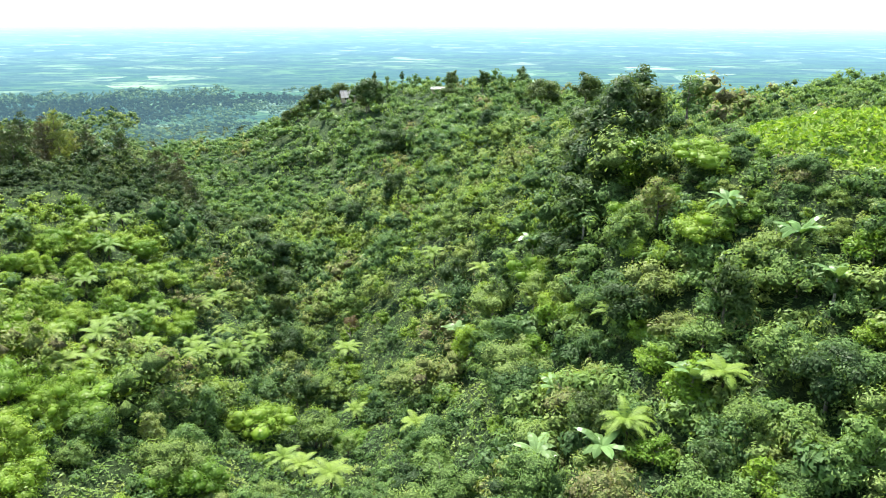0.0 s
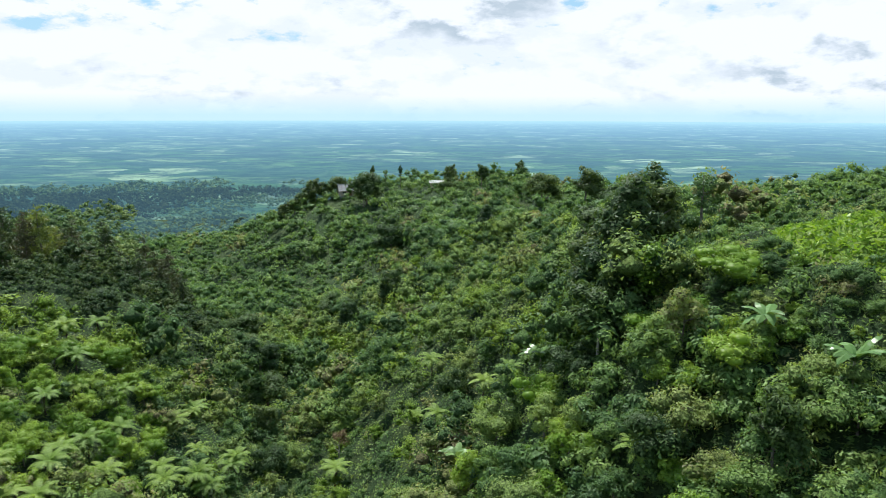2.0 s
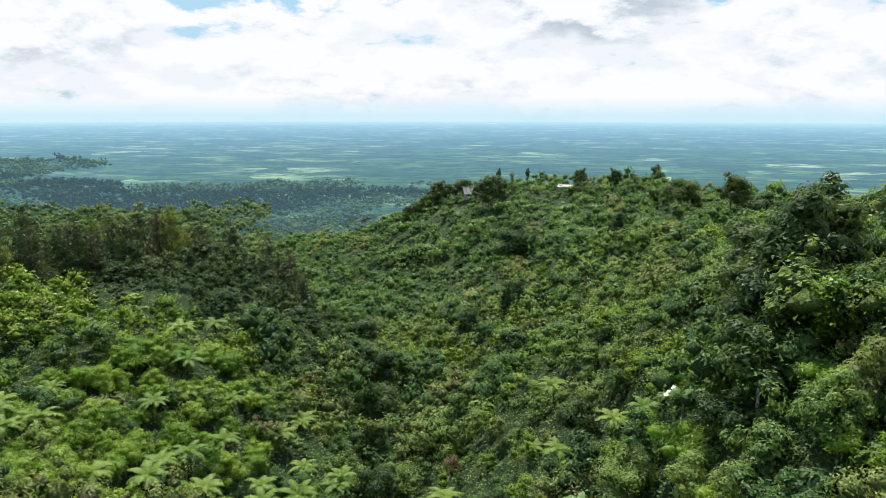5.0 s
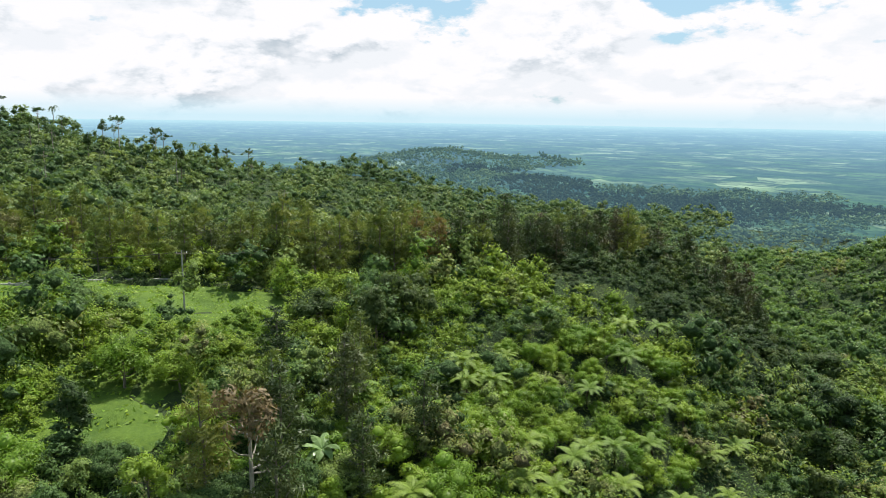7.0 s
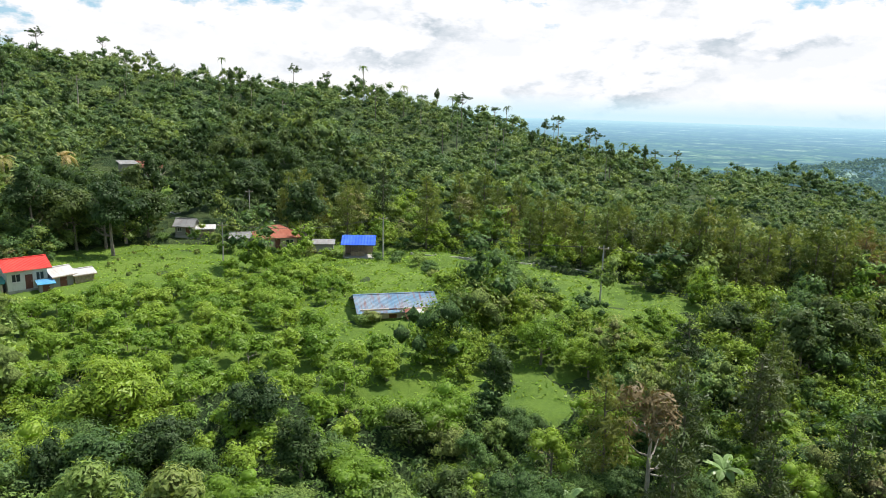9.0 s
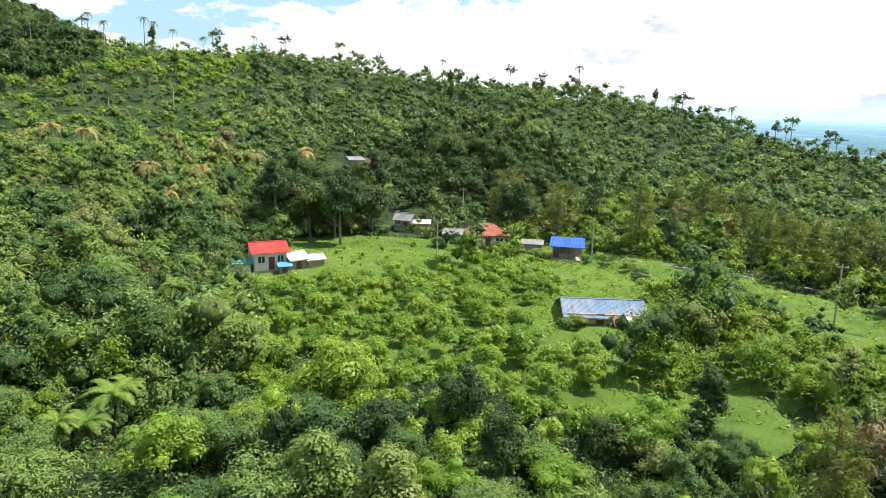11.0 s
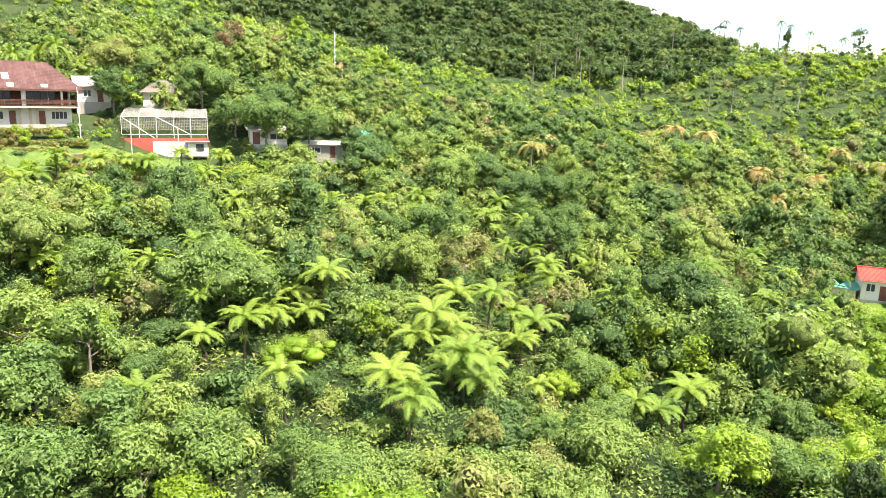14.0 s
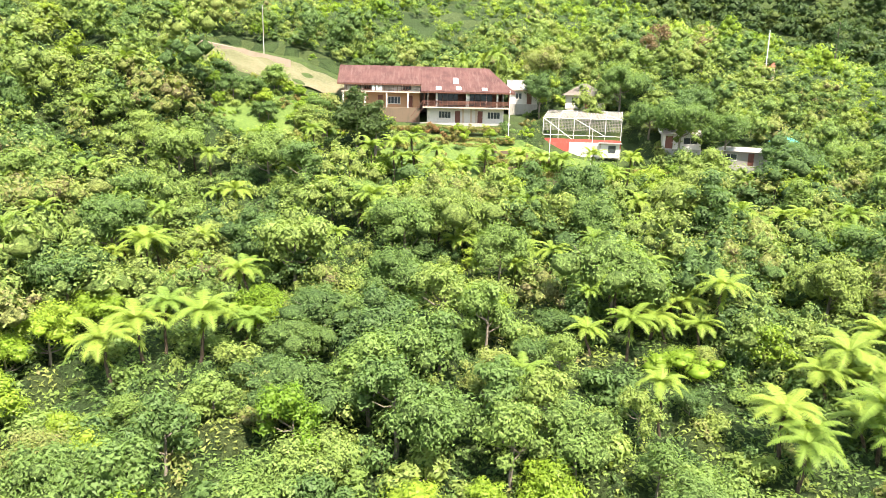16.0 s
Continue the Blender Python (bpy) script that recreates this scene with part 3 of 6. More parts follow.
def settle(proto, x, y, turn, size, sink=0.0, tall=1.0):
    """A copy of a plant on the ground at x, y."""
    m = pose(x, y, gz(x, y) - sink, 0, 0, turn) @ Matrix.Diagonal((size, size, size * tall, 1))
    ob = copy_thing(proto, Matrix())
    ob.matrix_basis = m
    return ob


def discard(proto):
    for o in (*proto.children_recursive, proto):
        bpy.data.objects.remove(o)


BROAD, BLEAVES = [], (3000, 3300, 3600, 2800, 3900, 3300, 2600)
for k in range(7):
    rg = np.random.default_rng(100 + k)
    R, H = (2.6, 3.0, 3.4, 2.4, 3.8, 2.9, 2.2)[k], (4.2, 4.6, 4.8, 5.2, 4.4, 3.8, 4.6)[k]
    cv, cf = lobed_crown(rg, R, H, 2.2, (24, 30, 36, 22, 40, 28, 18)[k], BLEAVES[k], (0.28, 0.26, 0.28, 0.30, 0.26, 0.24, 0.34)[k], 0.7, 0.3)
    BROAD.append(plant("broadleaf_tree", [("trunk", trunk_mesh(rg, 2.2 + H * 0.55, 0.16, R * 0.75)), ("crown", crown_mesh("crown", (cv, cf), BLEAVES[k], [LEAF, LEAFMASS]))],
                       "leafy green broadleaf tree in the valley jungle", "tree", "jungle trees"))
LIGHT, SAPLING = [], []
for k in range(7):
    trunk, crown = (next(c for c in BROAD[k].children if c.name.startswith(w)) for w in ("trunk", "crown"))
    me = crown.data.copy()
    me.materials.clear()
    for mt in (ORCHARD, ORCHARDMASS):
        me.materials.append(mt)
    LIGHT.append(plant("lime_green_tree", [("trunk", trunk.data), ("crown", me)], "sunlit yellow-green broadleaf tree on the mound", "tree", "light green trees"))
    cv, cf = lobed_crown(np.random.default_rng(130 + k), (2.6, 3.0, 3.4, 2.4, 3.8, 2.9, 2.2)[k], 4.4, 1.6, 18, 1500, 0.4, 0.7, 0.3)
    SAPLING.append(plant("sapling", [("trunk", trunk.data), ("crown", crown_mesh("crown", (cv, cf), 1500, ([LEAF, LEAFMASS], [ORCHARD, ORCHARDMASS])[k % 3 == 0]))], "small leafy young tree on the steep slope", "sapling", "young trees on the slope"))
SHRUB = []
for k in range(4):
    rg = np.random.default_rng(200 + k)
    cv, cf = lobed_crown(rg, 1.6, 2.2, 0.1, 13, 800, (0.26, 0.34, 0.24, 0.3)[k], 0.8, 0.3)
    SHRUB.append(plant("jungle_shrub", [("stem", trunk_mesh(rg, 1.5, 0.05, 0.9, 4, BARK, 0.1, 0.2)), ("foliage", crown_mesh("foliage", (cv, cf), 800, [LEAF, LEAFMASS]))],
                       "dense green shrub under the jungle trees", "shrub", "jungle shrubs"))
FERNS = []
for k in range(4):
    rg = np.random.default_rng(300 + k)
    a, b = fern_meshes(rg, (5.2, 6.0, 4.6, 6.6)[k], (2.4, 2.7, 2.2, 2.5)[k])
    FERNS.append(plant("tree_fern", [("trunk", a), ("fronds", b)], "light green tree fern with arching fronds", "tree fern", "tree ferns"))
BANANAS = []
for k in range(2):
    rg = np.random.default_rng(400 + k)
    a, b = banana_meshes(rg, (2.6, 3.2)[k])
    BANANAS.append(plant("banana_plant", [("stem", a), ("leaves", b)], "pale green banana plant with broad torn leaves", "banana plant", "banana plants"))
PINES = []
for k in range(4):
    rg = np.random.default_rng(500 + k)
    cv, cf = needle_crown(rg, (12.2, 13.2, 11.0, 13.8)[k], (3.2, 3.8, 2.6, 4.4)[k], (2.9, 3.3, 2.5, 3.0)[k])
    PINES.append(plant("pine_tree", [("trunk", trunk_mesh(rg, (11.5, 12.5, 10.5, 13.0)[k], 0.17, 1.6, 8, BARK, 0.03, 0.3)), ("crown", mesh_from("crown", cv, cf, [NEEDLE if k < 2 else DARKNEEDLE]))],
                       "tall feathery olive green needle-leaved tree", "pine tree", "needle trees along the fields"))
TALL = []
for k in range(7):
    rg = np.random.default_rng(600 + k)
    tiers, top = [], (11.5, 11.0, 12.5, 12.0, 13.0, 11.0, 12.5)[k]
    if k < 3:
        for q in range((4, 5, 6)[k]):
            tv, tf = lobed_crown(rg, rg.uniform(0.9, 1.5), rg.uniform(1.4, 2.6), 0.0, 5, 190, 0.45, 0.8, 0.2, None, 0.55, 0)
            tiers.append((tv + np.array([rg.normal() * 0.5, rg.normal() * 0.5, rg.uniform(3.5, 9.5)]), tf))
        tiers.append(lobed_crown(rg, (2.2, 1.8, 1.5)[k], (3.4, 4.0, 4.5)[k], 8.6, 9, 420, 0.45, 0.9, 0.2, None, 0.55, 0))
    elif k < 5:
        for q in range(9):
            a, reach = q * 0.7 + rg.normal() * 0.2, rg.uniform(0.4, 2.6)
            tv, tf = lobed_crown(rg, rg.uniform(0.9, 1.5), 1.7, 0.0, 6, 120, 0.42, 0.6, 0.3, None, 0.55, 0)
            tiers.append((tv + np.array([math.cos(a) * reach, math.sin(a) * reach, top - 0.9 + rg.normal() * 0.6 - reach * 0.25]), tf))
    else:
        for q in range(13):
            tiers.append(spun(frond(rg, rg.uniform(2.0, 2.7), rg.uniform(0.5, 1.0), 0.35, 8, 0.42), q * 2.4, rg.uniform(-0.3, 0.5), (0, 0, top)))
    cv, cf = gather(tiers)
    lean = 0.0 if k > 4 else 0.03
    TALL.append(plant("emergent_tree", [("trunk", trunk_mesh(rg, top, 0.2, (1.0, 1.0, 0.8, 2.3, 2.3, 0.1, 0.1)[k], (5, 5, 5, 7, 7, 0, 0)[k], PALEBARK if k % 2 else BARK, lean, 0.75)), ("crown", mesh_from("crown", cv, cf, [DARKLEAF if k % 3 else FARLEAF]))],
                        ("tall slender vine-hung tree with a small ragged crown on the ridge", "tall bare-stemmed tree with a flat umbrella crown on the ridge", "tall slim palm standing above the ridge forest")[0 if k < 3 else 1 if k < 5 else 2], "tree", "ridge trees"))
FRUIT = []
for k in range(3):
    rg = np.random.default_rng(700 + k)
    cv, cf = lobed_crown(rg, (1.9, 1.6, 2.2)[k], (2.6, 2.4, 2.8)[k], 0.9, 11, 1000, (0.38, 0.42, 0.34)[k], 0.75, 0.3, 0.2)
    FRUIT.append(plant("orchard_tree", [("trunk", trunk_mesh(rg, 2.0, 0.07, 1.1, 5, PALEBARK, 0.08, 0.3)), ("crown", crown_mesh("crown", (cv, cf), 1000, [ORCHARD, ORCHARDMASS]))],
                       "low bright green orchard tree on the grassy terrace", "orchard tree", "orchard trees"))
PALMS = []
for k in range(2):
    rg = np.random.default_rng(800 + k)
    a, b = palm_meshes(rg, (6.0, 7.5)[k], (3.0, 3.4)[k])
    PALMS.append(plant("palm_tree", [("trunk", a), ("fronds", b)], "coconut palm with yellowed drying fronds", "palm tree", "drying palms"))

# ---- plants: where they grow ----
# clearings: centre x, y, radii, turn in degrees
CLEAR = {"field": (-101, 42, 25, 10, 48), "field_top": (-107, 20, 11, 6, 0), "lawn": (-113, -14, 15, 10, 20), "yard": (-86, 20, 8, 8, 0), "yard_front": (-76, 18.5, 5, 4, 0),
         "far_field": (-150, 48, 22, 11, 60), "meadow": (35.5, 66.9, 12, 6.5, -42.1), "meadow_edge": (30.2, 62.6, 9, 4.5, -57.1), "red_yard": (-101, -25, 9, 7, 0), "house": (-5, -114, 18, 9, 0),
         "terraces": (-13, -100, 17, 6, 0), "low_garden": (-15, -90, 27, 6, 0), "court": (-31, -106, 8, 7, 0), "sheds": (-54, -97, 11, 4, 25), "road": (24, -123.5, 20, 8, -3), "east_garden": (21, -108, 12, 9, 0),
         "small_glade": (-62, 33, 6, 5, 0), "hill_yard": (-166, -31, 13, 5.5, 15), "glade": (-60, 21, 5, 4, 0), "blue_yard": (-118, 17, 9, 5, 0), "brown_yard": (-124, 1, 11, 6, 0), "huts": (-137, -15, 5, 4, 0), "upper_huts": (-172, -30, 11, 3.5, 10), "lower_hut": (-154, -27, 8, 4, 10)}


def inside(x, y, ring, grow=0.0):
    cx, cy, a, b, turn = ring
    c, s = math.cos(radians(turn)), math.sin(radians(turn))
    dx, dy = x - cx, y - cy
    u, v = dx * c + dy * s, -dx * s + dy * c
    return (u / (a + grow)) ** 2 + (v / (b + grow)) ** 2 < 1


def cleared(x, y, grow=1.5):
    out = np.zeros(np.shape(x), bool)
    for ring in CLEAR.values():
        out |= inside(x, y, ring, grow)
    return out


SPUR_TOP = (44.7, 82.4, 30, 20, 22.9)
MEADOW_VIEW = (26.9, 57.4, 9, 7, -52.1)
ORCHARD_RING = (-80, 2, 32, 24, 20)
PINE_LINE = [(-76, 158), (-88, 146), (-97, 127), (-93, 104), (-100, 78), (-122, 62), (-132, 45), (-134, 28), (-140, 12)]


def near_line(x, y, line, width):
    out = np.zeros(np.shape(x), bool)
    for (ax, ay), (bx, by) in zip(line, line[1:]):
        dx, dy = bx - ax, by - ay
        t = np.clip(((x - ax) * dx + (y - ay) * dy) / (dx * dx + dy * dy), 0, 1)
        out |= np.hypot(x - ax - t * dx, y - ay - t * dy) < width
    return out


def scatter(rng, step, r0, r1, az0, az1, jitter=0.42):
    """Jittered grid points in a ring sector round the camera's ground."""
    g = np.arange(-r1, r1 + step, step)
    X, Y = np.meshgrid(g, g)
    X, Y = X.ravel(), Y.ravel()
    X = X + rng.uniform(-jitter, jitter, len(X)) * step
    Y = Y + rng.uniform(-jitter, jitter, len(Y)) * step
    r = np.hypot(X, Y - 10)
    az = (np.degrees(np.arctan2(-X, Y - 10)) - az0) % 360
    keep = (r >= r0) & (r < r1) & (az < (az1 - az0))
    return X[keep], Y[keep]


FERN_SPOTS = {
    "south_near": [(-17, -48), (-21, -53), (-19, -45), (-16, -41), (-25, -46), (-23, -43), (-23, -50), (-15, -56), (-25, -28), (-36, -36), (-32, -28), (14, -44), (15, -39), (14, -48), (20, -35)],
    "south_mid": [(-6, -60), (-4, -63), (9, -78), (5, -73), (3, -70), (30, -64), (28, -57), (24, -58), (-26, -65), (10, -67), (-30, -74), (-47, -72), (-55, -70), (-41, -71), (-52, -68)],
    "south_far": [(0, -90), (-3, -89), (-7, -86), (31, -75), (21, -76), (27, -88), (-21, -79), (-30, -88), (35, -88), (36, -82), (-21, -97)],
    "west": [(-42, -38), (-45, -34), (-35, -35), (-37, -31), (-32, -27), (-59, -52), (-48, -50), (-63, -62), (-67, -60), (-71, -53), (-64, -46), (-60, -38), (-55, -42), (-48, -19), (-66, -18), (-71, -37)],
    "mound": [(-54, 65), (-51, 63), (-50, 66), (-46, 76), (-55, 73), (-41, 62), (-37, 60), (-38.5, 77.7), (-53.1, 92.9), (-48.1, 85.9), (-32.6, 82.8), (-31.1, 70.4), (-41.8, 84.5), (-38, 93.6), (-38, 58)],
    "gully": [(-16.3, 42.8), (-17, 56.2), (-15, 55.3), (-39, 65), (-11.8, 51.5), (-5.2, 59.8), (-12.8, 70.4), (11.2, 52.6), (10.7, 41.6), (16.7, 42.9), (-29.4, 84.7), (-32.4, 74.3), (3.8, 79.3), (-6.2, 98.8), (-39, 72), (-35.2, 68.9), (-30.2, 76), (-4.5, 84.9), (0.6, 83.1)],
}
for spots in FERN_SPOTS.values():
    spots += [(px + 2.9 * math.cos(px * 5.1 + py), py + 2.9 * math.sin(px * 5.1 + py)) for px, py in spots if py < 20]
FERN_XY = np.array([p for spots in FERN_SPOTS.values() for p in spots], float)


def fern_gap(x, y):
    """Distance to the nearest chosen tree fern."""
    return np.sqrt(((np.c_[x, y][:, None] - FERN_XY[None]) ** 2).sum(-1)).min(1)


def stature(x, y):
    """Plants on the northern slopes stay lower."""
    far = np.clip((np.hypot(x, y) - 60) / 60, 0, 1)
    low = np.where((y > 22) & (x > -70), 0.8 + 0.2 * far, 1.0)
    return np.where(inside(x, y, SPUR_TOP), 0.34, low)


# near jungle: separate trees and shrubs
rg = np.random.default_rng(21)
x, y = scatter(rg, 4.7, 24, 82, -66, 218)
ok = ~cleared(x, y) & ~inside(x, y, ORCHARD_RING) & ~inside(x, y, MEADOW_VIEW) & (fern_gap(x, y) > np.where(y < 20, 4.6, 3.4))
x, y = x[ok], y[ok]
order = np.argsort(np.hypot(x, y - 10))
x, y = x[order], y[order]
NEAR_TREES = 275
# yellow-green mound growth; elsewhere its share also paints sunlit and shaded slopes
lime = rg.random(len(x)) < np.where((x < -18) & (y > 5) & ((y < 52) | (x < -40)), 0.65, np.where((x > 5) & (y > 25), np.where(y > 55, 0.5, 0.15), 0.22))
for px, py, st, gap, bright in zip(x[:NEAR_TREES], y[:NEAR_TREES], stature(x, y), fern_gap(x, y), lime):
    settle((LIGHT if bright else BROAD)[rg.integers(7)], px, py, rg.uniform(0, 360), rg.uniform(0.62, 1.12) * st * (0.7 if gap < 6.5 else 1.0), 0.3, rg.uniform(0.75, 1.1))
rest_x, rest_y = x[NEAR_TREES:], y[NEAR_TREES:]
NEAR_R = float(np.hypot(x[:NEAR_TREES], y[:NEAR_TREES] - 10).max())

x, y = scatter(rg, 5.0, 26, 72, -66, 218)
ok = ~cleared(x, y) & ~inside(x, y, ORCHARD_RING)
for px, py in list(zip(x[ok], y[ok]))[:160]:
    settle(SHRUB[rg.integers(4)], px, py, rg.uniform(0, 360), rg.uniform(0.8, 1.5), 0.2)

# thick growth on the steep near flank of the spur
x, y = scatter(rg, 2.5, 30, 85, -66, 4)
ok = ~cleared(x, y) & ~inside(x, y, (32.7, 61.7, 14, 10, -42.1)) & ~inside(x, y, MEADOW_VIEW) & (ground_z(x, y) > -3) & (x > 2)
for k, (px, py) in enumerate(list(zip(x[ok], y[ok]))[:270]):
    p, s = (SAPLING[rg.integers(7)], rg.uniform(0.42, 0.7)) if k % 2 else (SHRUB[rg.integers(4)], rg.uniform(1.0, 1.6))
    settle(p, px, py, rg.uniform(0, 360), s, 0.2)

# bright young trees over the western mound
x, y = scatter(rg, 2.7, 30, 120, 10, 62)
ok = inside(x, y, (-44, 66, 12, 30, 10)) & (fern_gap(x, y) > 1.4)
for px, py in list(zip(x[ok], y[ok]))[:170]:
    settle(LIGHT[rg.integers(7)] if rg.random() < 0.5 else SAPLING[3 * rg.integers(3)], px, py, rg.uniform(0, 360), rg.uniform(0.4, 0.7), 0.2)

# low saplings between the spur's flank and its meadow
x, y = scatter(rg, 1.9, 30, 85, -66, 4)
ok = inside(x, y, MEADOW_VIEW, 1.0) & ~cleared(x, y, 0.3)
for px, py in zip(x[ok], y[ok]):
    settle(SAPLING[rg.integers(7)], px, py, rg.uniform(0, 360), rg.uniform(0.24, 0.42), 0.2)

# orchard
x, y = scatter(rg, 3.3, 30, 130, 60, 140)
ok = inside(x, y, ORCHARD_RING) & ~cleared(x, y, 0.0)
for px, py in list(zip(x[ok], y[ok]))[:250]:
    settle(FRUIT[rg.integers(3)], px, py, rg.uniform(0, 360), rg.uniform(0.5, 1.05), 0.1)

# needle trees along the far side of the fields
x, y = scatter(rg, 3.9, 60, 200, 5, 110)
ok = near_line(x, y, PINE_LINE, 11.0) & ~cleared(x, y, 0.0) & (rg.random(len(x)) < np.where(x < -112, 0.4, 0.95))
for px, py in list(zip(x[ok], y[ok]))[:290]:
    settle(PINES[(2 if py > 98 else 0) + rg.integers(2)] if rg.random() < 0.85 else PINES[rg.integers(4)], px, py, rg.uniform(0, 360), rg.uniform(0.7, 1.05), 0.3, rg.uniform(0.85, 1.15))
for px, py in [(-40, 36), (-42, 44), (-47, 40), (-50, 48), (-44, 52), (-55, 52), (-52, 42), (-60, 56), (-63, 48), (-68, 60), (-47, 34)]:
    settle(PINES[rg.integers(4)], px, py, rg.uniform(0, 360), rg.uniform(0.65, 0.85), 0.3, rg.uniform(0.85, 1.0))

# woods farther off, joined by distance
def wood_proto(seed, radius, height, base, lobes, count, leaf, core=0.76):
    v, f = lobed_crown(np.random.default_rng(seed), radius, height, base, lobes, count, leaf, 0.75, 0.3, None, 0.65, core, (OCTA_V, OCTA_F))
    return v, f, np.arange(len(f)) >= count


def swell(x, y, cell, seed):
    """Smooth 0..1 hills of one cell's width."""
    def at(i, j):
        v = np.sin(i * 127.1 + j * 311.7 + seed * 74.7) * 43758.5453
        return v - np.floor(v)
    i, j = np.floor(x / cell), np.floor(y / cell)
    u, v = x / cell - i, y / cell - j
    u, v = u * u * (3 - 2 * u), v * v * (3 - 2 * v)
    return (at(i, j) * (1 - u) + at(i + 1, j) * u) * (1 - v) + (at(i, j + 1) * (1 - u) + at(i + 1, j + 1) * u) * v


def woods(name, protos, x, y, size, rng, label, mat, tall=(0.8, 1.3), scale=None, coarse=None):
    """Many trees as one mesh; each takes one tint."""
    z = ground_z(x, y)
    vs, fs, ts, ss, at = [], [], [], [], 0
    scale = (np.ones(len(x)) if scale is None else scale) * (0.68 + 0.75 * swell(x, y, 15.0, 3))
    hue = 0.35 * swell(x, y, 34.0, 5)
    for px, py, pz, k, tone in zip(x, y, z, scale, hue):
        kinds = coarse if coarse and math.hypot(px, py - 10) > 98 else protos
        v, f, inner = kinds[rng.integers(len(kinds))]
        a, s, h = rng.uniform(0, 6.28), rng.uniform(*size) * k, rng.uniform(*tall)
        c, sn = math.cos(a) * s, math.sin(a) * s
        w = np.empty((len(v), 3), np.float32)
        w[:, 0] = v[:, 0] * c - v[:, 1] * sn + px
        w[:, 1] = v[:, 0] * sn + v[:, 1] * c + py
        w[:, 2] = v[:, 2] * s * h + pz - 0.4
        vs.append(w)
        fs.append(f + at)
        ss.append(inner)
        ts.append(np.full(len(v), tone + rng.random() * 0.649, np.float32))
        at += len(v)
    inner = np.concatenate(ss)
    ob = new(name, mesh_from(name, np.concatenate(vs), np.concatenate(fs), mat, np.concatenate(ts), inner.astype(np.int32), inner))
    return tagged(ob, label, "woods", "", "stuff")


def mid_protos(seed, leaves, leaf):
    return [wood_proto(seed + k, (2.6, 3.0, 2.2, 3.3, 1.6)[k], (4.5, 5.0, 5.5, 4.2, 3.0)[k], (0.8, 0.9, 1.0, 0.6, 0.0)[k], (10, 11, 9, 12, 7)[k], int(leaves * (1.0, 1.05, 0.95, 1.1, 0.65)[k]), leaf) for k in range(5)]


MID, MIDFAR = mid_protos(900, 560, 0.26), mid_protos(910, 270, 0.38)
x, y = scatter(rg, 2.45, 23, 80, -66, 218)
ok = ~cleared(x, y) & ~inside(x, y, ORCHARD_RING)
woods("thicket", [wood_proto(920 + k, 1.6, 3.0, 0.0, 7, 200, 0.3) for k in range(2)], x[ok], y[ok], (0.45, 0.95), rg, "dense thicket of green bushes under the trees", [LEAF, LEAFMASS])
FAR = [wood_proto(950 + k, (3.4, 3.0, 4.0, 2.6)[k], (5.5, 6.5, 5.0, 7.0)[k], (-0.2, 0.2, -0.4, 0.2)[k], (5, 4, 5, 6)[k], (105, 100, 112, 102)[k], (0.6, 0.58, 0.64, 0.56)[k], 0.74) for k in range(4)] + [wood_proto(960, 1.7, 8.5, 0.5, 9, 130, 0.6)]

x, y = scatter(rg, 3.35, NEAR_R - 4, 170, -66, 220)
r = np.hypot(x, y - 10)
st = stature(x, y)
ok = ~cleared(x, y) & ~inside(x, y, ORCHARD_RING, -2) & (r > NEAR_R - 3 + rg.uniform(-3, 3, len(r))) & (~inside(x, y, MEADOW_VIEW) & ((st < 0.95) | (y < -88) | (rg.random(len(x)) < 0.9))) & ((r > 115) | (fern_gap(x, y) > 2.6))
mx, my = np.r_[x[ok], rest_x], np.r_[y[ok], rest_y]
GROVE = (-184, -8, 44, 27, 0)
belt = (near_line(mx, my, PINE_LINE, 15.0) & (my > 100) & (mx > -106)) | inside(mx, my, (-66, 126, 30, 20, 60))
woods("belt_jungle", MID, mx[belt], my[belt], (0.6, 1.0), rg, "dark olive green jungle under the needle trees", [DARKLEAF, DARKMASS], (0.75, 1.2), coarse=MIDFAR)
mx, my = mx[~(belt | inside(mx, my, GROVE))], my[~(belt | inside(mx, my, GROVE))]
# mound's own yellow-green; shares on other flanks paint them sunlit and shaded
lime = rg.random(len(mx)) < np.where((mx < -26) & (my > 2) & (my < 105) & ~(near_line(mx, my, PINE_LINE, 17.0) & (my > 75)) & ((my < 52) | (mx < -40)), 0.75, np.where((my > 60) & (mx > -22), 0.3, 0.1))
woods("midslope_jungle", MID, mx[~lime], my[~lime], (0.6, 1.45), rg, "dense mixed green jungle on the middle slopes", [LEAF, LEAFMASS], (0.75, 1.25), stature(mx, my)[~lime], coarse=MIDFAR)
woods("light_jungle", MID, mx[lime], my[lime], (0.6, 1.1), rg, "yellow-green young jungle on the mound, and slopes coloured as sunlit", [ORCHARD, ORCHARDMASS], (0.75, 1.2), stature(mx, my)[lime], coarse=MIDFAR)
x, y = scatter(rg, 4.6, 140, 240, 80, 120)
ok = inside(x, y, GROVE) & ~cleared(x, y)
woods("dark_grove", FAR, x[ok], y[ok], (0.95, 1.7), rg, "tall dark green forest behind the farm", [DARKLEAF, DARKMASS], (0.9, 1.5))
x, y = scatter(rg, 6.0, 167, 440, -54, 220, 0.5)
r, az = np.hypot(x, y - 10), np.degrees(np.arctan2(-x, y - 10)) % 360
north = (az < 27) | (az > 300)
ok = ~cleared(x, y) & ~inside(x, y, GROVE) & ~((az > 60) & (az < 122) & (r > 375)) & ~((az > 128) & (az < 300) & (r > 285)) & ~((az > 300) & (az < 325) & (r > 260)) & ~north
hill = ok & (az > 113)
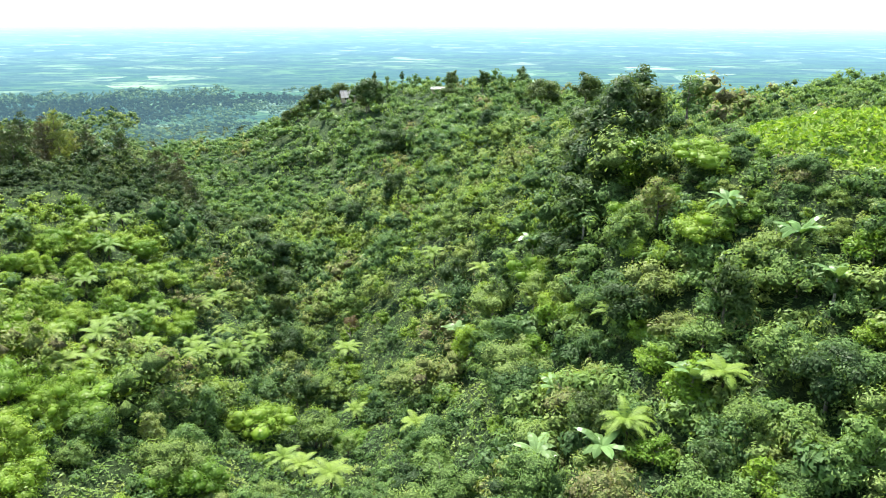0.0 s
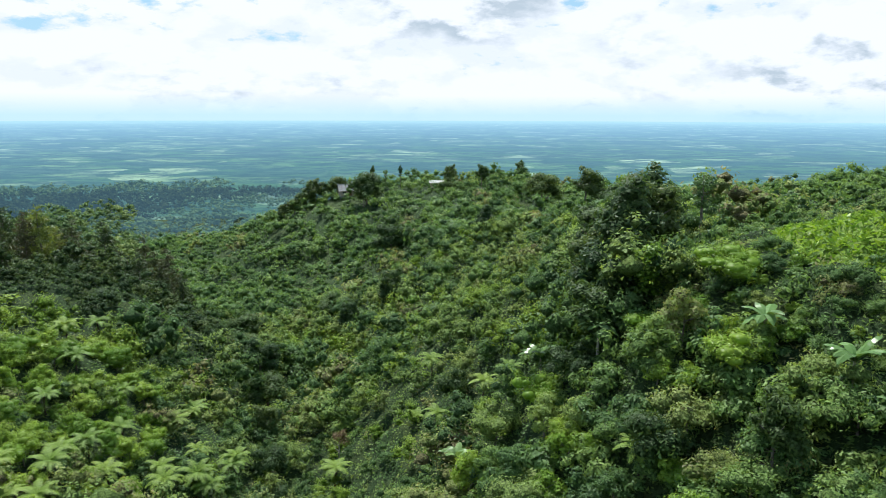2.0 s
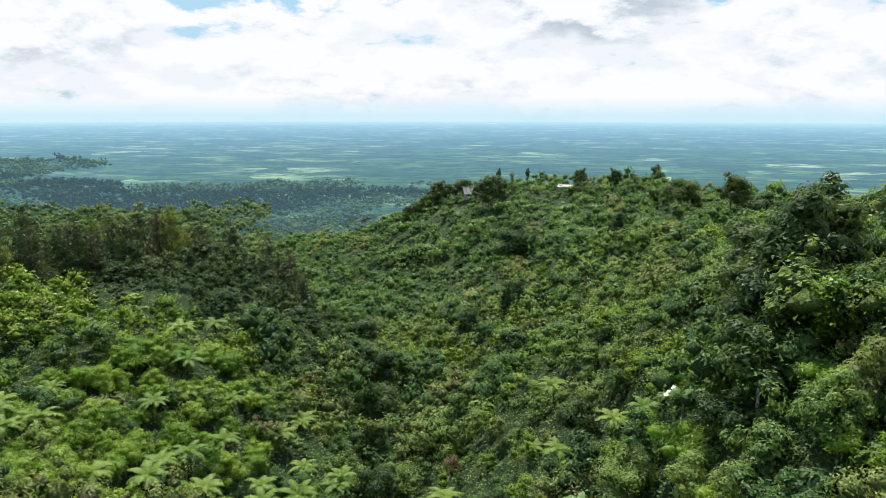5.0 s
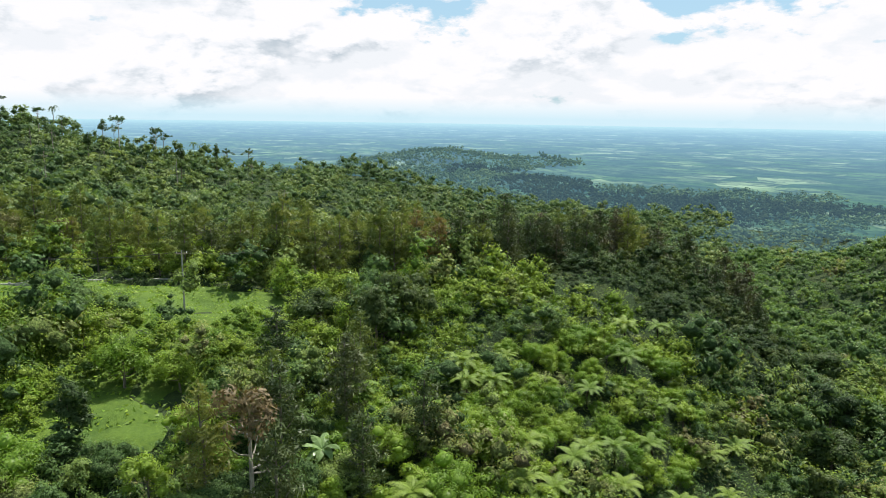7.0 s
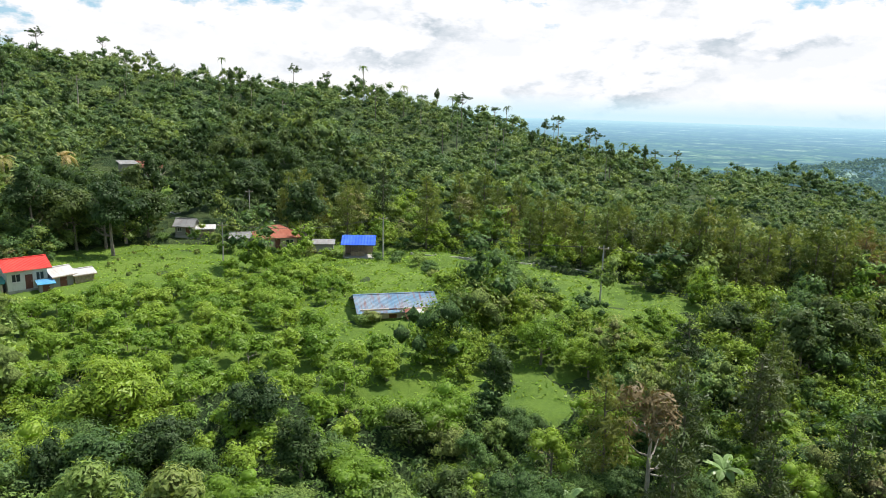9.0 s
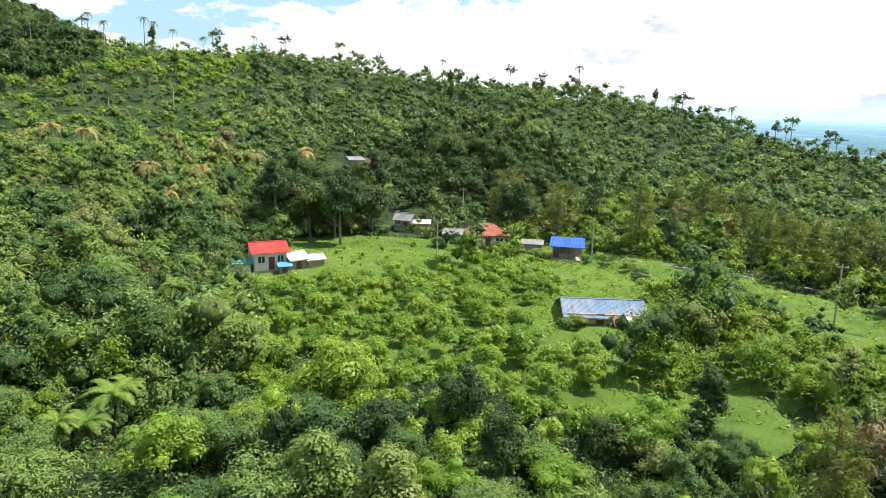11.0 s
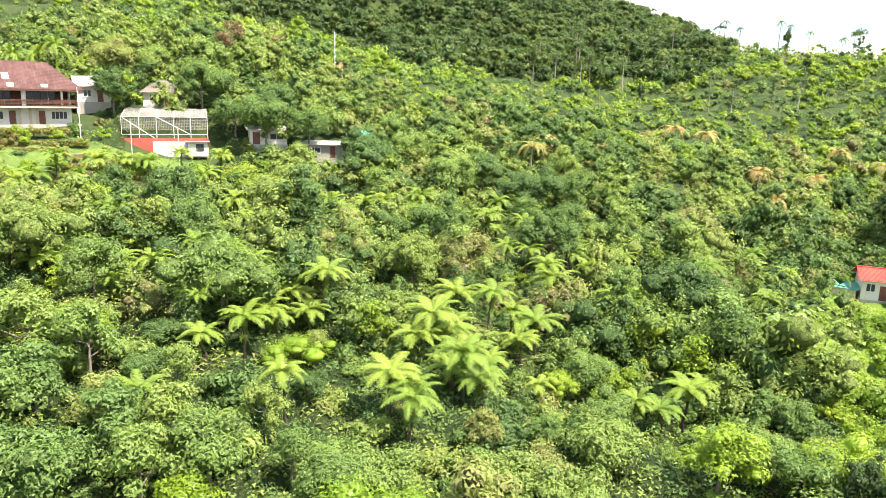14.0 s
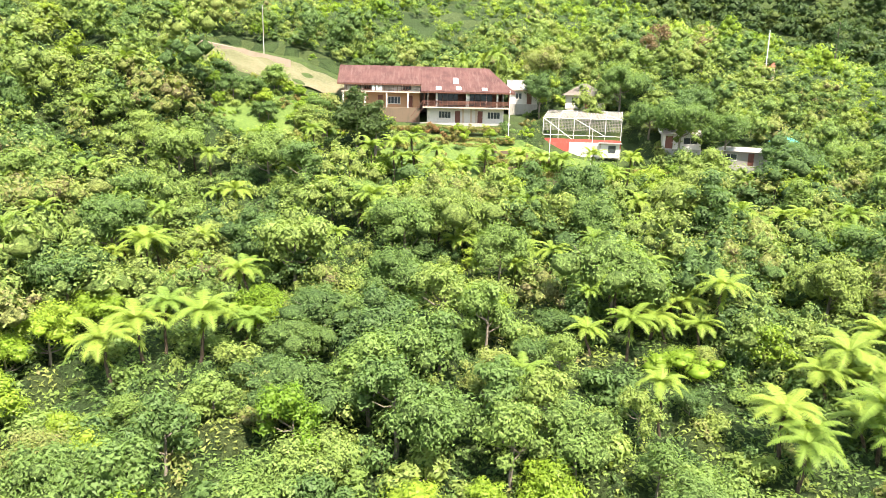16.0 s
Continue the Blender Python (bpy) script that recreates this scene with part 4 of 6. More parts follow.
pale = rg.random(len(x)) < 0.3 + 0.4 * swell(x, y, 40.0, 17)
for nm, mask, mats, what in (("south_hill_jungle", hill & ~pale, [LEAF, LEAFMASS], "mixed green forest on the hill above the lodge"), ("south_hill_light_jungle", hill & pale, [ORCHARD, ORCHARDMASS], "sunlit yellow-green trees on the hill above the lodge")):
    woods(nm, FAR[:4], x[mask], y[mask], (0.7, 1.3), rg, what, mats, (0.8, 1.2))
ok &= ~hill
woods("hillside_jungle", FAR, x[ok], y[ok], (0.98, 1.68), rg, "dense forest over the far hillsides, dark green tinted bluer for haze", [FARLEAF, FARMASS], (0.75, 1.15))
x, y = scatter(rg, 4.4, 165, 340, -40, 27, 0.5)
ok = ~cleared(x, y)
woods("ridge_jungle", FAR[:4], x[ok], y[ok], (0.7, 1.45), rg, "green forest over the northern ridge", [LEAF, LEAFMASS], (0.8, 1.3), np.where(y[ok] > 235, 0.78, 1.0))
x, y = scatter(rg, 8.2, 335, 930, 0, 90)
az, high = np.degrees(np.arctan2(-x, y)), ground_z(x, y) > PLAIN_Z + 2.2
r = np.hypot(x, y)
ok = (high & (r > 440)) | ((az > 3) & (r < np.where(az < 14, 540, np.where(az < 44, 600, 560 + 330 * swell(x, y, 150.0, 8)))) & (swell(x, y, 60.0, 9) > np.where(az < 42, 0.36, 0.2)) & ((az < 30) | (r > 430)))
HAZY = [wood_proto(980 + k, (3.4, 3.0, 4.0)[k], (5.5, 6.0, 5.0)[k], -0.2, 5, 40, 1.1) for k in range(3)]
# first patch: planted wood; second: cloud shadow on the flank painted as darker trees
plantation_and_shade = ((r[ok] > 415) & (r[ok] < 545) & (az[ok] < 40) & (swell(x[ok], y[ok], 70.0, 12) > 0.3)) | ((r[ok] > 470) & (r[ok] < 720) & (az[ok] > 37) & (az[ok] < 48) & (swell(x[ok], y[ok], 90.0, 14) > 0.3))
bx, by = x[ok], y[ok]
woods("backdrop_forest", HAZY, bx[~plantation_and_shade], by[~plantation_and_shade], (1.0, 1.7), rg, "hazy distant forest on the hills", [HAZELEAF, HAZELEAF], (0.6, 1.0))
woods("backdrop_plantation", HAZY, bx[plantation_and_shade], by[plantation_and_shade], (1.2, 1.7), rg, "dark blue-green planted wood, and hill flank darkened as under cloud", [HAZEDARK, HAZEDARK], (0.8, 1.1))
x, y = scatter(rg, 8.0, 283, 640, 124, 194)
ok = (np.hypot(x, y) < 500) | (np.degrees(np.arctan2(-x, y)) % 360 < 168)
x, y = x[ok], y[ok]
# cloud shadow over the mountain is put into the leaf colour
woods("mountain_forest", [wood_proto(985 + k, (3.2, 3.8)[k], (6.0, 5.2)[k], -0.2, 6, 110, 0.62) for k in range(2)], x, y, (1.75, 2.6), rg, "mountain forest behind, cloud shadow put into its dark leaf colour", [DARKLEAF, DARKMASS], (0.8, 1.2))
x, y = scatter(rg, 19.0, 75, 330, 220, 306)
woods("eastern_jungle", FAR, x, y, (1.3, 2.0), rg, "jungle on the eastern slope", [FARLEAF, FARMASS])

# ridge trees
x, y = scatter(rg, 15.0, 240, 385, 60, 150, 0.5)
ok = rg.random(len(x)) < 0.42
for px, py in list(zip(x[ok], y[ok]))[:240]:
    settle(TALL[(0, 1, 2, 3, 4, 3, 4, 5, 6)[rg.integers(9)]], px, py, rg.uniform(0, 360), rg.uniform(0.85, 1.2), 0.3, rg.uniform(0.9, 1.2))

# undergrowth: a lumpy mass of shrubs over the forest floor, with loose leaves on it
def hashed(i, j, k):
    v = np.sin(i * 127.1 + j * 311.7 + k * 74.7) * 43758.5453
    return v - np.floor(v)


def domes(x, y, cell, reach):
    """Height 0..1 and a tint of rounded shrub tops, one to a cell."""
    best, hue = np.zeros(len(x)), np.zeros(len(x))
    ci, cj = np.floor(x / cell), np.floor(y / cell)
    for di in (-1, 0, 1):
        for dj in (-1, 0, 1):
            i, j = ci + di, cj + dj
            px, py = (i + 0.15 + 0.7 * hashed(i, j, 1)) * cell, (j + 0.15 + 0.7 * hashed(i, j, 2)) * cell
            r = reach * cell * (0.6 + 0.5 * hashed(i, j, 3))
            h = np.sqrt(np.clip(1 - ((x - px) ** 2 + (y - py) ** 2) / r**2, 0, 1)) * (0.35 + 0.75 * hashed(i, j, 4))
            hit = h > best
            best, hue = np.where(hit, h, best), np.where(hit, hashed(i, j, 5), hue)
    return best, hue


def under_z(x, y):
    """Top of the undergrowth and its tint."""
    r = np.hypot(x, y - 10)
    a, ta = domes(x, y, 2.3, 0.75)
    b, tb = domes(x + 31.7, y - 12.3, 5.2, 0.72)
    far = smoothstep(r, 120, 200)
    h = 0.2 + 0.9 * a + (0.5 * b) * (1 - far) + 1.4 * b * far
    pasture = inside(x, y, (-96, 10, 50, 34, 70)) | inside(x, y, (-101, 42, 27, 12, 48))
    low = cleared(x, y, 0.0) | pasture
    z = ground_z(x, y) + rough_z(x, y) * np.clip(1 - np.hypot(x, y) / 600, 0, 1) + np.where(low, -1.2, h)
    return z, np.where(far > 0.5, tb, ta) * 0.98, low


def undergrowth():
    rng = np.random.default_rng(31)
    ang = np.radians(np.linspace(-66, 220, 360))
    rad = np.geomspace(22, 415, 210)
    A, R = np.meshgrid(ang, rad)
    x, y = (-np.sin(A) * R).ravel(), (10 + np.cos(A) * R).ravel()
    z, tint, low = under_z(x, y)
    na = len(ang)
    i, j = np.arange(len(rad) - 1)[:, None] * na, np.arange(na - 1)[None]
    q = np.stack([i + j, i + j + 1, i + na + j + 1, i + na + j], -1).reshape(-1, 4)
    q = q[~low[q].all(1)]
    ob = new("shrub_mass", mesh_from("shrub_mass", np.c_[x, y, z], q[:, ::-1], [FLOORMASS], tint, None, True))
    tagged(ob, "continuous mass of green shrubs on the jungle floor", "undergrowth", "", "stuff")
    k = 300000
    r = 22 * (135 / 22) ** np.sqrt(rng.random(k))
    a = np.radians(rng.uniform(-66, 218, k))
    x, y = -np.sin(a) * r, 10 + np.cos(a) * r
    z, tint, low = under_z(x, y)
    ok = ~low
    x, y, z, tint = x[ok], y[ok], z[ok] + rng.uniform(-0.05, 0.3, ok.sum()), tint[ok]
    nrm = unit(rng.normal(size=(len(x), 3)) * 0.55 + np.array([0, 0, 1.0]))
    v, f = blades(rng, np.c_[x, y, z], nrm, 0.38, 0.24)
    ob = new("undergrowth", mesh_from("undergrowth", v, f, [LEAF], np.repeat(tint, 3)))
    tagged(ob, "tangled green leaves of the undergrowth", "undergrowth", "", "stuff")


undergrowth()

# tree ferns, bananas and palms
rg = np.random.default_rng(41)
for spots in FERN_SPOTS.values():
    for px, py in spots:
        far = px * px + py * py > 60 * 60
        settle(FERNS[rg.integers(4)], px, py, rg.uniform(0, 360), rg.uniform(0.95, 1.2) * (0.8 if py > 20 else 1.0), 0.1, rg.uniform(0.55, 0.75) if py > 20 else rg.uniform(0.62, 0.9))
x, y = scatter(rg, 9.0, 40, 125, 115, 212)
ok = ~cleared(x, y, 1.0) & (rg.random(len(x)) < 0.4)
for px, py in list(zip(x[ok], y[ok]))[:70]:
    settle(FERNS[rg.integers(4)], px, py, rg.uniform(0, 360), rg.uniform(0.7, 1.0), 0.1, rg.uniform(0.85, 1.1))
x, y = scatter(rg, 9.0, 45, 110, 5, 60)
ok = ~cleared(x, y, 1.0) & (rg.random(len(x)) < 0.35)
for px, py in list(zip(x[ok], y[ok]))[:40]:
    settle(FERNS[rg.integers(4)], px, py, rg.uniform(0, 360), rg.uniform(0.7, 1.0), 0.1, rg.uniform(0.5, 0.75))
BANANA_SPOTS = [(14.7, 42.8), (6.4, 48.4), (4.7, 42.3), (8.8, 40.5), (23.3, 50.2), (24.5, 46.3), (-1.8, 71), (20, 56.1), (10.4, 66.6), (6.1, 72.4), (-43, 30), (-46, 43), (-9, -80), (-12, -81), (-68, -97), (-79, -27), (-73, -26), (-76, -29), (-82, -33), (-90, -40), (-95, -38), (-69, -98)]
for px, py in BANANA_SPOTS:
    settle(BANANAS[rg.integers(2)], px, py, rg.uniform(0, 360), rg.uniform(0.85, 1.05), 0.0, 1.15)
for px, py in [(-102, -96), (-100, -93), (-150, -102), (-154, -95), (-162, -67), (-158, -55), (-162, -45), (-134, -56), (-114, -52), (-130, -65), (-92, -89)]:
    settle(PALMS[rg.integers(2)], px, py, rg.uniform(0, 360), rg.uniform(0.95, 1.25))


# ---- grass of the clearings ----
def grass_patch(name, ring, mat, label):
    cx, cy, a, b, turn = ring
    c, s = math.cos(radians(turn)), math.sin(radians(turn))
    rings, seg = 14, 48
    pts = [(0.0, 0.0)]
    for i in range(1, rings + 1):
        for j in range(seg):
            w = 2 * math.pi * j / seg
            wob = 1 + 0.10 * math.sin(3 * w + cx) + 0.06 * math.sin(7 * w + cy)
            k = i / rings * (1 + (wob - 1) * i / rings)
            pts.append((a * k * math.cos(w), b * k * math.sin(w)))
    p = np.array(pts)
    x, y = cx + p[:, 0] * c - p[:, 1] * s, cy + p[:, 0] * s + p[:, 1] * c
    edge = np.clip((np.hypot(p[:, 0] / a, p[:, 1] / b) - 0.9) / 0.1, 0, 1)
    z = ground_z(x, y) + rough_z(x, y) + 0.30 - 0.75 * edge
    f = [(0, 1 + j, 1 + (j + 1) % seg) for j in range(seg)]
    for i in range(rings - 1):
        o = 1 + i * seg
        for j in range(seg):
            jn = (j + 1) % seg
            f += [(o + j, o + seg + j, o + seg + jn), (o + j, o + seg + jn, o + jn)]
    ob = new(name, mesh_from(name, np.c_[x, y, z], f, [mat], None, None, True))
    return tagged(ob, label, "grass", "", "structure")


grass_patch("pasture", (-96, 10, 52, 36, 70), GRASS, "bright green grassy terrace among orchard trees")
grass_patch("field", (-101, 42, 29, 14, 48), GRASS, "bright green open grass field below the needle trees")
grass_patch("far_field", (-150, 48, 26, 13, 60), GRASS, "green pasture behind the needle trees")
grass_patch("meadow", (35.5, 66.9, 13, 7.5, -42.1), LAWN, "yellow-green meadow on the hill spur")
GARDENLAWN = grass_material("garden_lawn_grass", (0.045, 0.085, 0.02), (0.08, 0.135, 0.026), (0.13, 0.18, 0.04))
DRYGRASS = grass_material("dry_bank_grass", (0.07, 0.08, 0.035), (0.115, 0.115, 0.06), (0.17, 0.15, 0.09))
grass_patch("bare_bank", (24, -123, 16, 6, -3), DRYGRASS, "bare tan bank of dry grass below the road")
grass_patch("east_lawn", (21, -108, 12, 9, 0), GARDENLAWN, "sloping lawn beside the lodge")
grass_patch("garden_lawn", (-14, -97, 31, 11, 0), GARDENLAWN, "yellow-green lawns of the terraced garden")
grass_patch("meadow_edge", (30.2, 62.6, 9, 4.6, -57.1), LAWN, "yellow-green grassy slope on the hill spur")
grass_patch("glade", (-61, 26, 9, 11, 10), GRASS, "small bright grassy glade between the trees")
grass_patch("upper_clearing", (-165, -26, 16, 7, 10), GRASS, "grassy clearing below the upper huts")


def grass_tufts():
    rng = np.random.default_rng(51)
    vs, k = [], 26000
    r = np.sqrt(rng.random(k))
    a = rng.uniform(0, 2 * np.pi, k)
    cx, cy = np.where(rng.random(k) < 0.65, -96, -104), np.where(rng.random(k) < 0.65, 10, 44)
    x, y = cx + 38 * r * np.cos(a), cy + 40 * r * np.sin(a)
    ok = ~inside(x, y, (-86, 20, 6, 5, 0))
    x, y = x[ok], y[ok]
    z = ground_z(x, y) + rough_z(x, y) + 0.38
    nrm = unit(rng.normal(size=(len(x), 3)) * 0.5 + np.array([0, 0, 0.8]))
    v, f = blades(rng, np.c_[x, y, z], nrm, 0.5, 0.3)
    ob = new("grass_tufts", mesh_from("grass_tufts", v, f, [ORCHARD], np.repeat(rng.random(len(x)) * 0.99, 3)))
    tagged(ob, "tufts of long green grass on the terrace", "grass", "", "stuff")


grass_tufts()


def meadow_tufts():
    rng = np.random.default_rng(52)
    k = 9000
    r, a = np.sqrt(rng.random(k)), rng.uniform(0, 2 * np.pi, k)
    x, y = 33.1 + 14 * r * np.cos(a), 63.7 + 12 * r * np.sin(a)
    ok = inside(x, y, (35.5, 66.9, 13, 7.5, -42.1)) | inside(x, y, (30.2, 62.6, 9, 4.6, -57.1))
    x, y = x[ok], y[ok]
    z = ground_z(x, y) + rough_z(x, y) + 0.36 + rng.random(len(x)) * 0.3
    v, f = blades(rng, np.c_[x, y, z], unit(rng.normal(size=(len(x), 3)) * 0.7 + np.array([0, 0, 0.6])), 0.6, 0.3)
    ob = new("meadow_grass", mesh_from("meadow_grass", v, f, [ORCHARD], np.repeat(rng.random(len(x)) * 0.99, 3)))
    tagged(ob, "long yellow-green grass on the spur meadow", "grass", "", "stuff")


meadow_tufts()


# ---- building materials ----
def wall_paint(name, col, dirt=(0.25, 0.22, 0.17), amount=0.45):
    m, n = material(name)
    pos = n.add("ShaderNodeTexCoord").outputs["Object"]
    x, y, z = n.xyz(pos)
    a = n.noise(pos, 0.9, 5.0, 0.6)
    b = n.noise(n.join(n.math("MULTIPLY", x, 6.0), n.math("MULTIPLY", y, 6.0), n.math("MULTIPLY", z, 0.7)), 1.0, 4.0, 0.7)
    k = n.span(n.math("ADD", n.math("MULTIPLY", a, 0.5), n.math("MULTIPLY", b, 0.5)), 0.48, 0.72, 0.0, amount)
    finish(n, surface(n, n.mix(k, col, dirt), 0.85, n.bump(n.noise(pos, 25.0, 3.0), 0.2, 0.02)))
    return m


def tin(name, a, b, rust=(0.22, 0.09, 0.04), amount=0.5, pitch=7.0):
    """Corrugated sheet, weathered in streaks down the slope."""
    m, n = material(name)
    pos = n.add("ShaderNodeTexCoord").outputs["Object"]
    x, y, z = n.xyz(pos)
    w = n.noise(pos, 0.5, 5.0, 0.6)
    streak = n.noise(n.join(n.math("MULTIPLY", x, 2.6), n.math("MULTIPLY", y, 0.35), n.math("MULTIPLY", z, 0.35)), 1.0, 6.0, 0.7)
    col = n.mix(n.span(w, 0.38, 0.62), a, b)
    col = n.mix(n.span(streak, 0.5, 0.68, 0.0, amount), col, rust)
    wave = n.math("SINE", n.math("MULTIPLY", x, 6.283 * pitch))
    finish(n, surface(n, col, 0.75, n.bump(wave, 0.5, 0.03), 0.0, 0.2))
    return m


WHITE = wall_paint("white_wall", (0.58, 0.56, 0.53))
CREAM = wall_paint("cream_wall", (0.48, 0.39, 0.31))
ORANGE = wall_paint("orange_wall", (0.40, 0.23, 0.13))
REDWALL = wall_paint("red_wall", (0.38, 0.07, 0.055))
GREYWALL = wall_paint("grey_wall", (0.25, 0.24, 0.22))
CONCRETE = wall_paint("concrete", (0.34, 0.33, 0.30), (0.12, 0.12, 0.10), 0.6)
BROWNROOF = tin("red_brown_roof", (0.07, 0.033, 0.03), (0.10, 0.05, 0.045), (0.16, 0.105, 0.095), 0.5)
PALETIN = tin("pale_tin", (0.42, 0.41, 0.39), (0.5, 0.49, 0.47), (0.28, 0.22, 0.18), 0.5)
REDROOF = tin("bright_red_roof", (0.50, 0.035, 0.03), (0.58, 0.06, 0.045), (0.32, 0.08, 0.06), 0.3)
TERRAROOF = tin("terracotta_roof", (0.30, 0.09, 0.055), (0.36, 0.13, 0.085), (0.16, 0.06, 0.04), 0.4)
RUSTROOF = tin("blue_rusty_roof", (0.10, 0.20, 0.30), (0.20, 0.25, 0.30), (0.20, 0.075, 0.055), 0.95)
RUST = tin("rusty_sheet", (0.22, 0.075, 0.05), (0.16, 0.06, 0.04), (0.34, 0.27, 0.22), 0.35)
BLUETARP = tin("blue_tarp_roof", (0.02, 0.08, 0.48), (0.04, 0.12, 0.55), (0.15, 0.22, 0.5), 0.2, 2.0)
BLUESHEET = tin("blue_sheet", (0.06, 0.25, 0.45), (0.10, 0.3, 0.48), (0.25, 0.3, 0.38), 0.3)
TEAL = tin("teal_roof", (0.05, 0.24, 0.20), (0.08, 0.28, 0.24), (0.16, 0.19, 0.16), 0.3)
GREYTIN = tin("grey_tin", (0.20, 0.20, 0.20), (0.27, 0.265, 0.26), (0.15, 0.09, 0.065), 0.5)
THATCH = bark_material("thatch", (0.10, 0.085, 0.075), (0.18, 0.16, 0.14))
WOOD = bark_material("dark_wood", (0.07, 0.032, 0.024), (0.14, 0.065, 0.045))
LIGHTWOOD = bark_material("weathered_wood", (0.24, 0.18, 0.12), (0.38, 0.31, 0.22))


def plain_paint(name, col, rough=0.5, metal=0.0):
    m, n = material(name)
    pos = n.add("ShaderNodeTexCoord").outputs["Object"]
    k = n.span(n.noise(pos, 3.0, 5.0, 0.65), 0.35, 0.7)
    finish(n, surface(n, n.mix(k, col, tuple(c * 0.72 for c in col)), rough, None, metal))
    return m


PIPE = plain_paint("white_pipe", (0.78, 0.78, 0.76))
GLASS = plain_paint("window_glass", (0.05, 0.06, 0.065), 0.12)
DOORWOOD = plain_paint("brown_door", (0.16, 0.06, 0.045))
CLOTH = plain_paint("white_cloth", (0.8, 0.8, 0.78), 0.9)
DARKTILE = plain_paint("dark_wire", (0.04, 0.04, 0.04), 0.6)
STONE = wall_paint("retaining_stone", (0.13, 0.095, 0.065), (0.06, 0.06, 0.04), 0.6)
DIRT = wall_paint("tan_road", (0.24, 0.20, 0.155), (0.15, 0.125, 0.095), 0.6)


# ---- building helpers ----
def box(bm, x0, x1, y0, y1, z0, z1):
    v = [bm.verts.new(c) for c in ((x0, y0, z0), (x1, y0, z0), (x1, y1, z0), (x0, y1, z0), (x0, y0, z1), (x1, y0, z1), (x1, y1, z1), (x0, y1, z1))]
    for q in ((0, 3, 2, 1), (4, 5, 6, 7), (0, 1, 5, 4), (1, 2, 6, 5), (2, 3, 7, 6), (3, 0, 4, 7)):
        bm.faces.new([v[i] for i in q])


def slab(bm, a, b, c, d, thick):
    """A plate through four corners, thickened downwards."""
    lo = [bm.verts.new(p) for p in (a, b, c, d)]
    hi = [bm.verts.new((p[0], p[1], p[2] + thick)) for p in (a, b, c, d)]
    bm.faces.new(lo[::-1])
    bm.faces.new(hi)
    for i in range(4):
        j = (i + 1) % 4
        bm.faces.new((lo[i], lo[j], hi[j], hi[i]))


def bar(bm, p, q, r, sides=6):
    v, f = tube([p, q], [r, r], sides)
    vs = [bm.verts.new(c) for c in v]
    for t in f:
        bm.faces.new([vs[i] for i in t])
    bm.faces.new(vs[:sides][::-1])
    bm.faces.new(vs[sides:])


def boxed(name, mat, parent, *dims, label=""):
    bm = bmesh.new()
    box(bm, *dims)
    return part(name, bm, mat, parent, label)


def plate(name, mat, parent, corners, thick=0.08, label=""):
    bm = bmesh.new()
    slab(bm, *corners, thick)
    return part(name, bm, mat, parent, label)


def rod(name, mat, parent, p, q, r, label=""):
    bm = bmesh.new()
    bar(bm, p, q, r)
    return part(name, bm, mat, parent, label)


def pierced_wall(name, mat, parent, x0, x1, z0, z1, y0, y1, holes):
    """A wall along x with openings (x0, x1, z0, z1) that go through it."""
    xs = sorted({x0, x1, *[h[0] for h in holes], *[h[1] for h in holes]})
    zs = sorted({z0, z1, *[h[2] for h in holes], *[h[3] for h in holes]})
    bm, made = bmesh.new(), {}

    def vert(i, j, y):
        if (i, j, y) not in made:
            made[i, j, y] = bm.verts.new((xs[i], y, zs[j]))
        return made[i, j, y]

    def solid(i, j):
        if not (0 <= i < len(xs) - 1 and 0 <= j < len(zs) - 1):
            return False
        mx, mz = (xs[i] + xs[i + 1]) / 2, (zs[j] + zs[j + 1]) / 2
        return not any(h[0] < mx < h[1] and h[2] < mz < h[3] for h in holes)

    for i in range(len(xs) - 1):
        for j in range(len(zs) - 1):
            if solid(i, j):
                for yy in (y0, y1):
                    bm.faces.new([vert(i, j, yy), vert(i + 1, j, yy), vert(i + 1, j + 1, yy), vert(i, j + 1, yy)])
                for di, dj, a, b in ((-1, 0, (i, j), (i, j + 1)), (1, 0, (i + 1, j), (i + 1, j + 1)), (0, -1, (i, j), (i + 1, j)), (0, 1, (i, j + 1), (i + 1, j + 1))):
                    if not solid(i + di, j + dj):
                        bm.faces.new([vert(*a, y0), vert(*b, y0), vert(*b, y1), vert(*a, y1)])
    return part(name, bm, mat, parent)


def window(parent, x0, x1, z0, z1, y, frame_mat=None, bars=1):
    """Frame, panes and sill in an opening; y is the wall's outer face, the front is towards -y."""
    fm = frame_mat or WHITE
    w, step = 0.07, (x1 - x0) / (bars + 1)
    lights = [(x0 + step * i + (w if i == 0 else 0.03), x0 + step * (i + 1) - (w if i == bars else 0.03), z0 + w, z1 - w) for i in range(bars + 1)]
    win = pierced_wall("window", fm, parent, x0, x1, z0, z1, y + 0.03, y + 0.11, lights)
    tagged(win, "framed window")
    for i in range(bars + 1):
        a = x0 + (x1 - x0) * i / (bars + 1) + 0.05
        b = x0 + (x1 - x0) * (i + 1) / (bars + 1) - 0.05
        boxed("pane", GLASS, win, a, b, y + 0.065, y + 0.075, z0 + w, z1 - w, label="dark glass pane")
    boxed("sill", fm, win, x0 - 0.06, x1 + 0.06, y - 0.08, y + 0.028, z0 - 0.07, z0 - 0.005)
    return win


